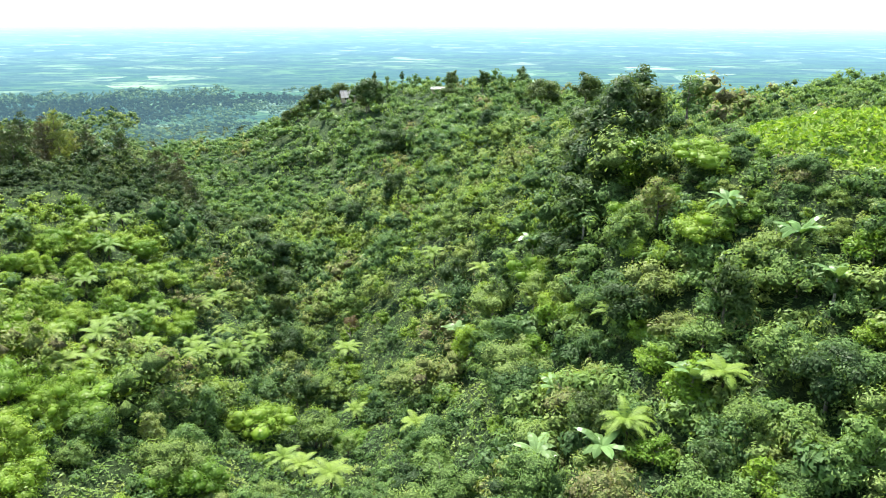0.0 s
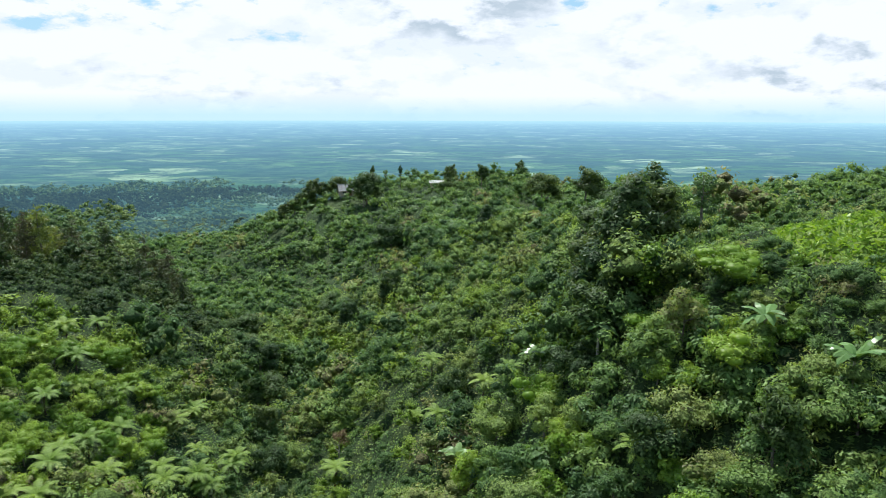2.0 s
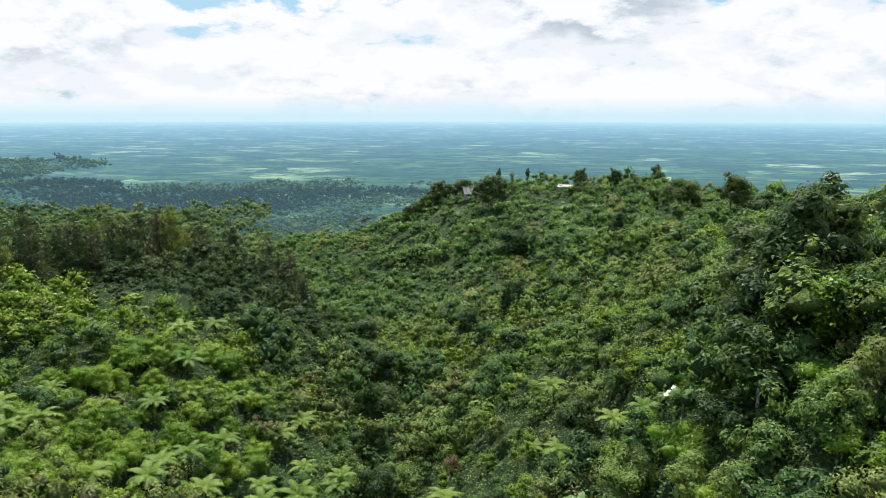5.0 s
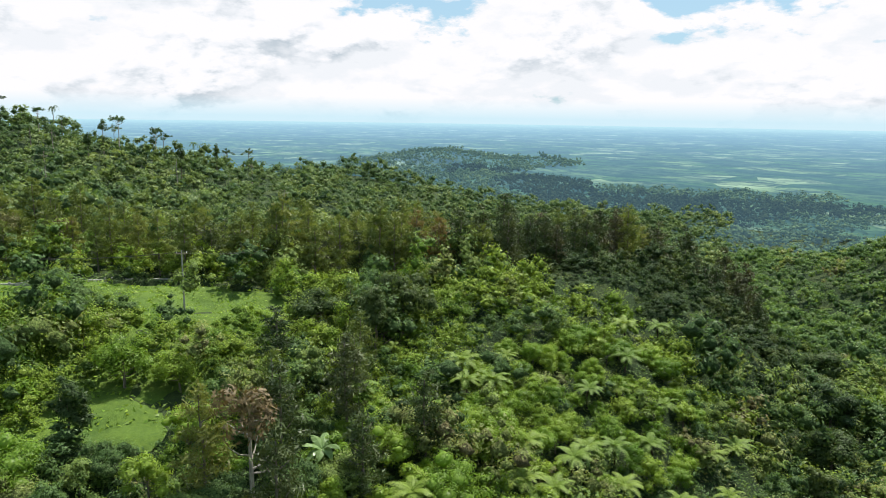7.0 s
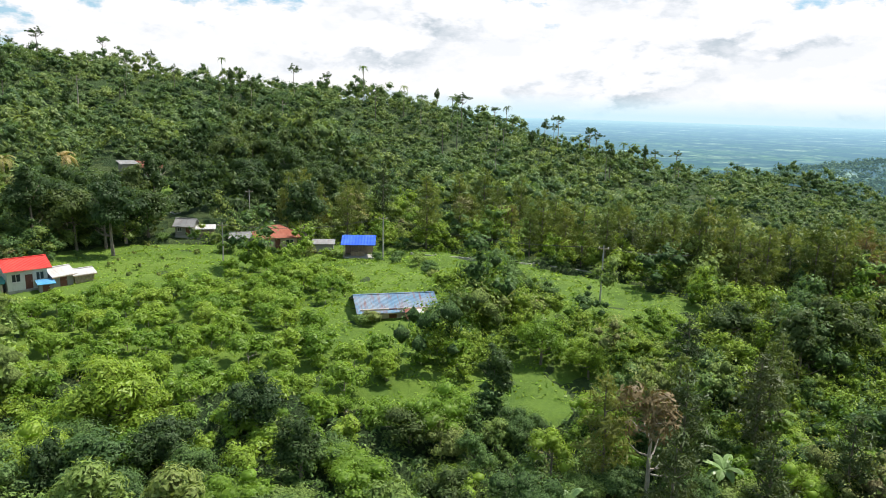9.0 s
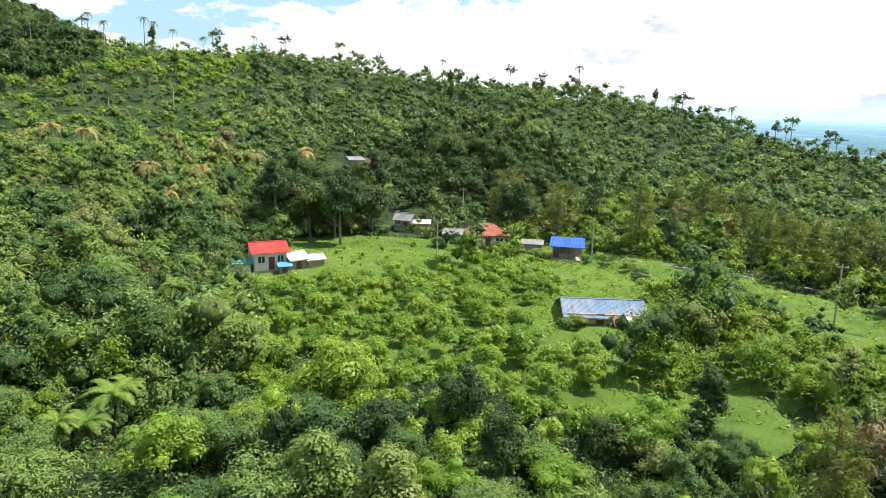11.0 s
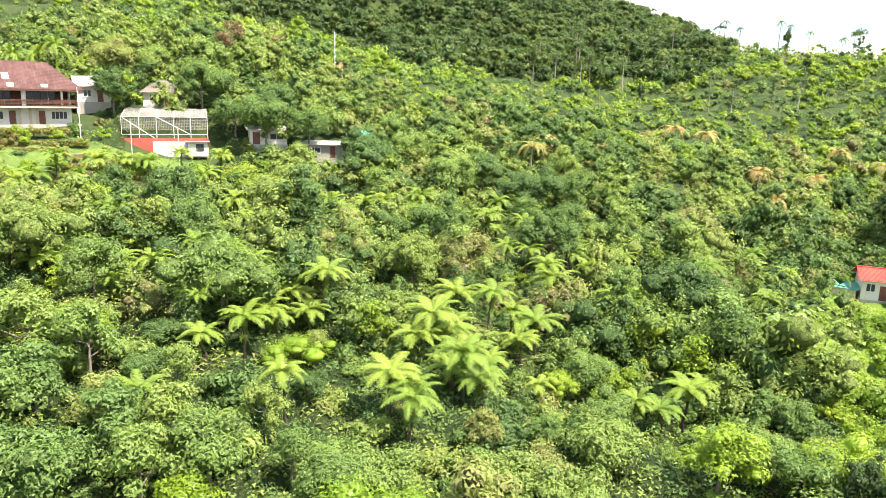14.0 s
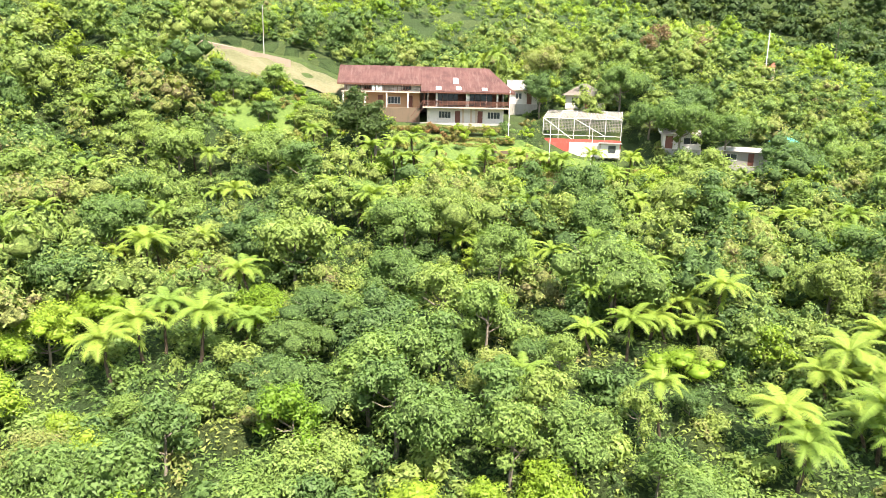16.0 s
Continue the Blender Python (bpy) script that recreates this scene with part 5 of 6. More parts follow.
def door(parent, x0, x1, z0, z1, y, mat=None):
    d = boxed("door", mat or DOORWOOD, parent, x0 + 0.02, x1 - 0.02, y + 0.06, y + 0.11, z0, z1 - 0.02, label="plain closed door")
    boxed("handle", PIPE, d, x1 - 0.14, x1 - 0.10, y + 0.02, y + 0.058, z0 + 0.95, z0 + 1.07)
    return d


def facing(x, y, extra=0.0):
    """Turn about z so that a building's front (-y) looks at the middle of the camera's way."""
    return math.degrees(math.atan2(10 - y, 0 - x)) + 90 + extra


def hut(name, label, x, y, turn, w, d, h, rise, wall, roof, style="gable", over=0.5, openings=(), lift=0.0, group="", roof_label="", z=None, posts=False, base=0.5):
    """A small building: foundation, walls with openings, gables, roof sheets. Openings: kind, x0, x1, z0, z1."""
    ob = thing(name, pose(x, y, (gz(x, y) if z is None else z) + lift, 0, 0, turn), label, "house", group)
    boxed("foundation", CONCRETE, ob, -w / 2 - 0.1, w / 2 + 0.1, -d / 2 - 0.1, d / 2 + 0.1, -2.2, 0.12)
    z0 = 0.121
    if posts:
        for px in (-w / 2 + 0.1, 0.0, w / 2 - 0.1):
            for py in (-d / 2 + 0.1, d / 2 - 0.1):
                rod("post", LIGHTWOOD, ob, (px, py, z0), (px, py, h + (rise if style == "shed" and py > 0 else 0)), 0.07)
        boxed("back_wall", wall, ob, -w / 2 + 0.2, w / 2 - 0.2, d / 2 - 0.3, d / 2 - 0.2, z0, h * 0.9)
        boxed("side_wall", wall, ob, -w / 2 + 0.2, -w / 2 + 0.28, -d / 2 + 0.3, d / 2 - 0.32, z0, h * 0.55)
        boxed("table", LIGHTWOOD, ob, -w / 4, w / 5, -0.4, 0.5, z0, 0.85)
    else:
        t = 0.14
        holes = [(a, b, c, e) for _, a, b, c, e in openings]
        pierced_wall("front_wall", wall, ob, -w / 2, w / 2, z0, h, -d / 2, -d / 2 + t, holes)
        boxed("back_wall", wall, ob, -w / 2, w / 2, d / 2 - t, d / 2, z0, h)
        for sx in (-1, 1):
            boxed("side_wall", wall, ob, *sorted((sx * w / 2, sx * (w / 2 - t))), -d / 2 + t + 0.002, d / 2 - t - 0.002, z0, h)
            if style == "gable":
                bm = bmesh.new()
                xs = sorted((sx * w / 2, sx * (w / 2 - t)))
                v = [bm.verts.new(p) for q in xs for p in ((q, -d / 2, h + 0.002), (q, d / 2, h + 0.002), (q, 0, h + rise - 0.05))]
                bm.faces.new(v[:3])
                bm.faces.new(v[3:][::-1])
                for i in range(3):
                    j = (i + 1) % 3
                    bm.faces.new((v[i], v[3 + i], v[3 + j], v[j]))
                part("gable", bm, wall, ob)
        for kind, a, b, c, e in openings:
            if kind == "door":
                door(ob, a, b, c, e, -d / 2)
            else:
                window(ob, a, b, c, e, -d / 2)
    k, o = rise / (d / 2), over
    if style == "gable":
        for sy in (-1, 1):
            ye = sy * (d / 2 + o)
            rf = plate("roof_slope", roof, ob, [(-w / 2 - o, ye, h - k * o), (w / 2 + o, ye, h - k * o), (w / 2 + o, sy * 0.01, h + rise), (-w / 2 - o, sy * 0.01, h + rise)], 0.07, roof_label)
            boxed("fascia", LIGHTWOOD, rf, -w / 2 - o, w / 2 + o, *sorted((ye, ye + sy * 0.03)), h - k * o - 0.12, h - k * o - 0.002)
        boxed("ridge_cap", roof, ob, -w / 2 - o, w / 2 + o, -0.16, 0.16, h + rise + 0.072, h + rise + 0.11)
    elif style == "hip":
        r = max(w / 2 - d / 2, 0.2)
        e = [(-w / 2 - o, -d / 2 - o), (w / 2 + o, -d / 2 - o), (w / 2 + o, d / 2 + o), (-w / 2 - o, d / 2 + o)]
        he = h - 0.1
        for (a, b), (rp, rq) in zip(((0, 1), (1, 2), (2, 3), (3, 0)), (((r, 0), (-r, 0)), ((r, 0), (r, 0)), ((-r, 0), (r, 0)), ((-r, 0), (-r, 0)))):
            bm = bmesh.new()
            ring = [(*e[a], he), (*e[b], he), (*rp, h + rise)] + ([(*rq, h + rise)] if rp != rq else [])
            lo = [bm.verts.new(p) for p in ring]
            hi = [bm.verts.new((p[0], p[1], p[2] + 0.07)) for p in ring]
            bm.faces.new(lo[::-1])
            bm.faces.new(hi)
            for i in range(len(ring)):
                j = (i + 1) % len(ring)
                bm.faces.new((lo[i], lo[j], hi[j], hi[i]))
            part("roof_slope", bm, roof, ob, roof_label)
    else:
        plate("roof_slope", roof, ob, [(-w / 2 - o, -d / 2 - o, h), (w / 2 + o, -d / 2 - o, h), (w / 2 + o, d / 2 + o, h + rise), (-w / 2 - o, d / 2 + o, h + rise)], 0.07, roof_label)
    return ob


# ---- the lodge above the terraces ----
def lodge():
    ob = thing("lodge", pose(-3.5, -111.0, 22.7, 0, 0, 180), "two-storey cream lodge with a red-brown metal roof and timber balcony", "house")
    # front towards -y of its own frame; the left wing is x -14.5..-1, the balcony wing -1..14.5
    boxed("foundation", CONCRETE, ob, -14.6, 14.6, 0.0, 9.6, -3.0, 0.0)
    boxed("plinth", STONE, ob, -14.6, -1.1, -0.1, 9.5, 0.001, 2.4, label="raised stone plinth under the left wing")
    # balcony wing, ground floor
    holes = [(2.2, 4.3, 0.75, 1.95), (5.0, 5.9, 0.02, 2.05), (8.9, 9.8, 0.02, 2.05), (10.6, 12.8, 0.75, 1.95)]
    pierced_wall("front_wall", WHITE, ob, 0.2, 13.4, 0.0, 2.5, 0.6, 0.8, holes)
    window(ob, *holes[0], 0.6, WHITE, 3)
    window(ob, *holes[3], 0.6, WHITE, 3)
    door(ob, *holes[1], 0.6)
    door(ob, *holes[2], 0.6)
    for px in (6.2, 7.6, 8.5):
        boxed("pillar", CREAM, ob, px, px + 0.35, 0.3, 0.58, 0.0, 2.48)
    boxed("side_wall", WHITE, ob, 13.2, 13.4, 0.81, 9.3, 0.0, 5.6)
    boxed("side_wall", WHITE, ob, 0.2, 0.4, 0.81, 9.3, 0.0, 5.6)
    boxed("back_wall", WHITE, ob, -14.3, 13.4, 9.31, 9.5, 0.0, 5.9)
    boxed("floor_slab", CREAM, ob, -0.6, 14.3, -1.1, 9.3, 2.51, 2.72, label="cream edge of the upper floor")
    # balcony: back wall with dark openings, posts, railing of bars
    holes = [(2.0, 5.6, 2.75, 4.9), (7.4, 11.6, 2.75, 4.9)]
    pierced_wall("balcony_wall", WOOD, ob, 0.4, 13.2, 2.721, 5.6, 2.3, 2.45, holes)
    for h in holes:
        window(ob, h[0], h[1], h[2], h[3], 2.3, WOOD, 3)
    for px in (-0.5, 1.6, 6.7, 7.0, 11.9, 13.9):
        boxed("balcony_post", WHITE if px not in (-0.5, 13.9) else WOOD, ob, px, px + 0.3, -0.95, -0.65, 2.721, 5.35)
    rail = boxed("balcony_rail", WOOD, ob, -0.6, 14.2, -1.08, -0.98, 3.62, 3.72, label="dark timber railing")
    boxed("lower_rail", WOOD, rail, -0.6, 14.2, -1.06, -1.0, 2.86, 2.94)
    for zz in (3.1, 3.28, 3.46):
        boxed("rail_board", WOOD, rail, -0.6, 14.2, -1.05, -1.01, zz, zz + 0.09)
    for i in range(16):
        boxed("baluster", WOOD, rail, -0.6 + i * 0.98, -0.52 + i * 0.98, -1.07, -1.0, 2.721, 3.619)
    # stair between the wings
    stair = boxed("stair_string", WOOD, ob, -1.9, -1.75, -1.6, -1.4, 0.1, 0.3, label="timber outside stair")
    for i in range(12):
        boxed("tread", WOOD, stair, -2.6 + i * 0.17, -2.25 + i * 0.17, -1.6, -0.5, 0.05 + i * 0.22, 0.10 + i * 0.22)
    rod("stair_rail", WOOD, stair, (-2.6, -1.5, 1.0), (-0.6, -1.5, 3.65), 0.05)
    # left wing: lower storey, gallery and upper storey
    holes = [(-11.9, -10.8, 2.9, 4.2), (-8.3, -7.4, 2.42, 4.45), (-6.6, -4.4, 3.0, 4.2), (-3.2, -2.3, 2.42, 4.45)]
    pierced_wall("lower_wall", ORANGE, ob, -14.0, -1.0, 2.401, 4.9, 1.6, 1.78, holes)
    window(ob, *holes[0], 1.6, WHITE, 2)
    window(ob, *holes[2], 1.6, WHITE, 3)
    door(ob, *holes[1], 1.6)
    door(ob, *holes[3], 1.6)
    boxed("gallery_slab", CREAM, ob, -14.4, -0.7, 0.2, 9.2, 4.901, 5.1)
    holes = [(-12.2, -11.1, 5.4, 6.3), (-10.6, -9.5, 5.4, 6.3), (-8.9, -8.2, 5.4, 6.3), (-4.0, -2.6, 5.4, 6.3)]
    pierced_wall("upper_wall", WHITE, ob, -14.0, -1.0, 5.101, 6.7, 1.4, 1.55, holes)
    for h in holes:
        window(ob, *h, 1.4, WOOD, 2)
    boxed("side_wall", WHITE, ob, -14.0, -13.8, 1.79, 9.3, 2.401, 6.3)
    rail = boxed("gallery_rail", WOOD, ob, -14.4, -3.0, 0.22, 0.32, 5.92, 6.02, label="dark timber railing")
    boxed("lower_rail", WOOD, rail, -14.4, -3.0, 0.24, 0.30, 5.25, 5.33)
    for i in range(16):
        boxed("baluster", WOOD, rail, -14.3 + i * 0.72, -14.24 + i * 0.72, 0.24, 0.30, 5.101, 5.919)
    for px in (-14.2, -10.5, -6.8, -3.2):
        boxed("gallery_post", WHITE, ob, px, px + 0.18, 0.24, 0.42, 2.401, 4.9)
    # gable walls
    for gx, zb in ((-14.0, 6.31),):
        bm = bmesh.new()
        v = [bm.verts.new(p) for q in (gx, gx + 0.2) for p in ((q, 0.9, zb), (q, 9.5, zb), (q, 5.4, 9.0))]
        bm.faces.new(v[:3])
        bm.faces.new(v[3:][::-1])
        for i in range(3):
            j = (i + 1) % 3
            bm.faces.new((v[i], v[3 + i], v[3 + j], v[j]))
        part("gable", bm, WOOD, ob, "dark timber gable")
    # roofs
    plate("roof_left", BROWNROOF, ob, [(-15.0, 0.0, 6.3), (-0.9, 0.0, 6.3), (-0.9, 5.4, 9.3), (-15.0, 5.4, 9.3)], 0.1, "faded red-brown metal roof")
    right = plate("roof_right", BROWNROOF, ob, [(-0.88, -1.6, 5.2), (15.0, -1.6, 5.2), (11.0, 5.4, 9.2), (-0.88, 5.4, 9.3)], 0.1, "faded red-brown metal roof")
    plate("roof_end", BROWNROOF, ob, [(15.0, -1.55, 5.25), (14.6, 9.8, 5.4), (11.0, 5.45, 8.4), (11.1, 5.0, 8.85)], 0.1)
    plate("roof_back", BROWNROOF, ob, [(-15.0, 5.42, 9.3), (11.0, 5.42, 9.2), (13.5, 10.2, 6.1), (-15.0, 10.2, 6.1)], 0.1)
    boxed("fascia", WOOD, ob, -15.0, -0.9, -0.03, 0.0, 6.1, 6.29)
    boxed("fascia", WOOD, ob, -0.9, 15.0, -1.63, -1.6, 5.0, 5.19)
    rod("verge", WOOD, ob, (-15.03, 0.0, 6.22), (-15.03, 5.4, 9.22), 0.09)
    k = (9.24 - 5.2) / 7.0
    for a, b, c in ((1.6, -1.2, 0.9), (5.0, -1.2, 0.9), (9.4, -1.2, 0.7), (4.6, 0.6, 1.6), (-4.9, 0.9, 0.7)):
        if a > 0:
            plate("skylight", PALETIN, right, [(a, b, 5.33 + k * (b + 1.6)), (a + 0.9, b, 5.33 + k * (b + 1.6)), (a + 0.9, b + c, 5.33 + k * (b + c + 1.6)), (a, b + c, 5.33 + k * (b + c + 1.6))], 0.03, "pale replaced roof sheet")
    for i in range(3):
        boxed("laundry", CLOTH, ob, -9.2 + i * 0.62, -8.75 + i * 0.62, 0.17, 0.19, 5.2, 6.0, label="white cloth hung over the railing")
    return ob


lodge()


# ---- court with mesh screen beside the lodge ----
def court():
    ob = thing("sports_court", pose(-30, -108.5, 18.6, 0, 0, 180 - 16), "fenced court with white pipe frame, grey mesh and red wall", "court")
    boxed("slab", CONCRETE, ob, -6.6, 6.6, -1.2, 8.0, -3.0, 0.6)
    boxed("front_wall", WHITE, ob, -1.9, 3.2, -1.5, -1.21, -0.9, 1.5)
    boxed("side_panel", REDWALL, ob, -6.5, -1.95, -1.45, -1.21, -0.9, 1.3)
    boxed("low_wall", REDWALL, ob, -6.6, 6.6, -1.15, -0.95, 0.601, 2.0)
    boxed("back_wall", REDWALL, ob, -6.6, 6.6, 7.8, 8.0, 0.601, 2.2)
    boxed("booth", WHITE, ob, 3.3, 6.4, -2.2, -0.3 - 0.95, -0.8, 1.5)
    boxed("booth_roof", GREYTIN, ob, 3.0, 6.8, -2.6, -0.6 - 0.6, 1.501, 1.62)
    boxed("booth_opening", GLASS, ob, 4.6, 5.8, -2.24, -2.21, 0.0, 1.2)
    for i in range(6):
        rod("pipe_post", PIPE, ob, (-6.5 + i * 2.6, -0.8, 0.6), (-6.5 + i * 2.6, -0.8, 5.4), 0.04)
        rod("pipe_post", PIPE, ob, (-6.5 + i * 2.6, 7.6, 0.6), (-6.5 + i * 2.6, 7.6, 6.4), 0.04)
        rod("roof_pipe", PIPE, ob, (-6.5 + i * 2.6, -0.8, 5.4), (-6.5 + i * 2.6, 7.6, 6.4), 0.035)
    for zz in (2.6, 5.4):
        rod("rail_pipe", PIPE, ob, (-6.5, -0.8, zz), (6.5, -0.8, zz), 0.04)
    rod("rail_pipe", PIPE, ob, (-6.5, 7.6, 6.4), (6.5, 7.6, 6.4), 0.05)
    rod("brace", PIPE, ob, (-6.5, -0.8, 5.4), (-0.5, -0.8, 1.2), 0.05)
    rod("brace", PIPE, ob, (-1.3, -0.8, 5.4), (3.9, -0.8, 2.6), 0.05)
    rod("brace", PIPE, ob, (2.0, 7.6, 6.4), (6.5, -0.8, 5.4), 0.06)
    bm = bmesh.new()
    for i in range(66):
        bar(bm, (-6.5 + i * 0.2, 7.65, 2.2), (-6.5 + i * 0.2, 7.65, 6.4), 0.035, 3)
    for i in range(21):
        bar(bm, (-6.5, 7.65, 2.2 + i * 0.2), (6.5, 7.65, 2.2 + i * 0.2), 0.035, 3)
    for i in range(53):
        bar(bm, (-6.5 + i * 0.25, -0.78, 5.42), (-6.5 + i * 0.25, 7.6, 6.42), 0.03, 3)
        bar(bm, (-6.5 + i * 0.25, -0.72, 3.4), (-6.5 + i * 0.25, -0.72, 5.4), 0.03, 3)
    for i in range(17):
        bar(bm, (-6.5, -0.72 + i * 0.5, 5.42 + i * 0.06), (6.5, -0.72 + i * 0.5, 5.42 + i * 0.06), 0.03, 3)
    for i in range(8):
        bar(bm, (-6.5, -0.72, 3.4 + i * 0.25), (6.5, -0.72, 3.4 + i * 0.25), 0.03, 3)
    part("mesh_screen", bm, GREYWALL, ob, "grey wire mesh")
    return ob


court()

# outbuildings of the lodge
W = lambda *v: ("window", *v)  # noqa: E731
D = lambda *v: ("door", *v)  # noqa: E731
hut("cottage", "small white cottage half hidden by trees", -21.5, -121, 175, 5.0, 5.0, 2.9, 1.4, WHITE, GREYTIN, "gable", 0.5, (W(-1.5, -0.3, 1.0, 2.1), D(0.6, 1.5, 0.13, 2.15)), 1.0)
hut("cottage", "grey-roofed white cottage above the court", -33.0, -121, 170, 7.0, 6.0, 2.4, 2.0, WHITE, THATCH, "hip", 0.6, (W(-2.4, -1.0, 0.9, 2.0), D(0.0, 0.9, 0.13, 2.1), W(1.6, 2.8, 0.9, 2.0)), 0.3)
hut("pavilion", "white-walled pavilion with red floor under the trees", -45.5, -104, 165, 6.0, 4.5, 2.5, 0.5, WHITE, PALETIN, "shed", 0.6, (D(-2.6, -1.4, 0.13, 2.2), W(0.2, 2.4, 0.9, 2.0)), 0.2)
hut("kiosk", "small kiosk with a teal roof", -47, -112, 160, 3.4, 3.0, 2.6, 1.0, REDWALL, TEAL, "hip", 0.6, (W(-1.0, 1.0, 1.0, 2.0),), 0.8)
hut("long_shed", "long low shed with a pale tin roof", -54, -99.5, 152, 7.5, 3.6, 2.3, 0.35, GREYWALL, PALETIN, "shed", 0.5, (W(-2.6, -0.6, 0.9, 1.9), D(1.0, 1.9, 0.13, 2.1)), 0.3)
hut("blue_shed", "open shed with blue plastic walls and pale roof", -62.5, -95.5, 148, 5.6, 3.4, 2.3, 0.3, BLUESHEET, PALETIN, "shed", 0.5, (D(-1.6, -0.6, 0.13, 2.0), W(0.4, 2.0, 0.9, 1.9)), 0.3)
hut("kiosk", "small kiosk with a teal roof", -63, -104, 150, 3.4, 3.0, 2.5, 0.8, WHITE, TEAL, "hip", 0.6, (), 0.8)
hut("roadside_shed", "dark roofed shed by the road", 1.0, -134, 180, 6.0, 4.0, 2.4, 0.8, GREYWALL, GREYTIN, "gable", 0.5, (D(-0.5, 0.5, 0.13, 2.1),), 0.2)
hut("hilltop_hut", "small hut with a rusty roof on the slope", -78, -146, 150, 5.0, 4.0, 2.4, 0.9, CREAM, RUST, "gable", 0.5, (W(-1.5, -0.4, 0.9, 1.9), D(0.4, 1.3, 0.13, 2.1)), 0.5)

# ---- farm buildings on the terrace ----
f = facing(-86, 20)
farm = hut("farm_shed", "long farm shed with a patchy blue rusty roof", -87.5, 21, f + 14, 9.4, 6.6, 1.6, 1.2, CREAM, RUSTROOF, "gable", 0.5, (D(-1.2, -0.2, 0.13, 1.85), W(-3.6, -2.2, 0.8, 1.6)), -0.5)
plate("lean_to", RUST, farm, [(0.6, -5.4, 1.1), (5.4, -5.4, 1.1), (5.4, -3.4, 1.75), (0.6, -3.4, 1.75)], 0.05, "rusty lean-to roof")
plate("loose_sheet", PALETIN, farm, [(2.0, -5.3, 1.20), (2.9, -5.3, 1.20), (2.9, -3.6, 1.755), (2.0, -3.6, 1.755)], 0.03, "pale replaced sheet")
for px in (0.8, 3.0, 5.2):
    rod("lean_to_post", LIGHTWOOD, farm, (px, -5.2, -0.4), (px, -5.2, 1.1), 0.06)
hut("blue_roofed_hut", "open wooden hut under a bright blue roof", -121, 17, facing(-121, 17), 5.0, 3.6, 2.3, 0.9, LIGHTWOOD, BLUETARP, "shed", 0.4, (), 0.1, posts=True)
hut("side_shed", "grey tin shed beside the blue hut", -123, 11, facing(-123, 11), 3.4, 2.6, 2.0, 0.3, GREYWALL, GREYTIN, "shed", 0.3, (), 0.1)
hut("farmhouse", "low house with a terracotta red hipped roof", -128, 2.5, facing(-128, 2.5, 8), 6.6, 5.0, 2.4, 1.7, CREAM, TERRAROOF, "hip", 0.7, (W(-2.8, -1.4, 0.9, 1.9), D(-0.4, 0.5, 0.13, 2.1), W(1.4, 2.8, 0.9, 1.9)), 0.2)
hut("farm_annex", "low annex with a grey tin roof beside the farmhouse", -130, -3.5, facing(-130, -4), 4.0, 4.0, 1.8, 0.6, GREYWALL, GREYTIN, "gable", 0.4, (W(-0.8, 0.6, 0.9, 1.8),), 0.1)
hut("grey_hut", "grey plank hut with a tin roof", -136, -14.5, facing(-136, -15, -20), 3.2, 2.8, 2.1, 1.0, GREYWALL, GREYTIN, "gable", 0.4, (W(-1.2, -0.4, 0.9, 1.7), D(0.3, 1.1, 0.13, 1.9)), 0.2)
hut("grey_annex", "low pale tin-roofed wooden annex", -135.5, -11, facing(-135, -11), 3.0, 2.4, 1.7, 0.4, LIGHTWOOD, PALETIN, "shed", 0.3, (), 0.1)
f = facing(-99, -27)
hut("red_roofed_house", "white house with a bright red tin roof", -100, -28.0, f + 16, 4.8, 4.2, 3.0, 1.0, WHITE, REDROOF, "gable", 0.5, (W(-1.9, -0.8, 1.2, 2.3), D(-0.3, 0.6, 0.13, 2.1), W(1.0, 2.0, 1.2, 2.3)), 0.3, "red roofed homestead")
hut("white_annex", "white-roofed annex of the homestead", -101.5, -24.3, f + 30, 2.8, 3.0, 2.0, 0.8, GREYWALL, PALETIN, "gable", 0.35, (D(-0.5, 0.5, 0.13, 1.9),), 0.0, "red roofed homestead")
hut("store_shed", "small dark store shed with a pale tin roof", -103.2, -21.8, f + 20, 2.6, 2.4, 1.7, 0.5, LIGHTWOOD, PALETIN, "gable", 0.3, (), 0.0, "red roofed homestead")
hut("blue_awning_shed", "little shed with a blue awning roof", -98.4, -24.6, f + 10, 1.7, 1.5, 1.5, 0.3, GREYWALL, BLUESHEET, "shed", 0.25, (D(-0.5, 0.4, 0.13, 1.4),), -0.1, "red roofed homestead")
hut("yellow_roof_shed", "low shed with a faded teal roof", -97.2, -31.0, f, 3.0, 2.2, 1.6, 0.4, CREAM, TEAL, "shed", 0.3, (), -0.1, "red roofed homestead")
hut("upper_hut", "hillside house with rusty and grey roofs", -178.5, -31.8, facing(-178.5, -31.8), 4.8, 4.4, 2.2, 1.2, GREYWALL, RUST, "gable", 0.5, (W(-1.9, -0.8, 0.9, 1.8), D(0.6, 1.5, 0.13, 2.0)), 0.0)
hut("upper_hut", "hillside shed with a pale tin roof", -176.5, -36.2, facing(-176.5, -36.2, 15), 3.4, 3.2, 2.6, 0.6, GREYWALL, GREYTIN, "shed", 0.4, (W(-1.0, 0.2, 1.0, 2.0),), 0.3)
hut("lower_hut", "small hut with a red-brown roof", -160, -29, facing(-160, -29), 5.0, 4.0, 2.2, 1.0, ORANGE, RUST, "gable", 0.5, (D(-0.5, 0.4, 0.13, 2.0),), 0.2)
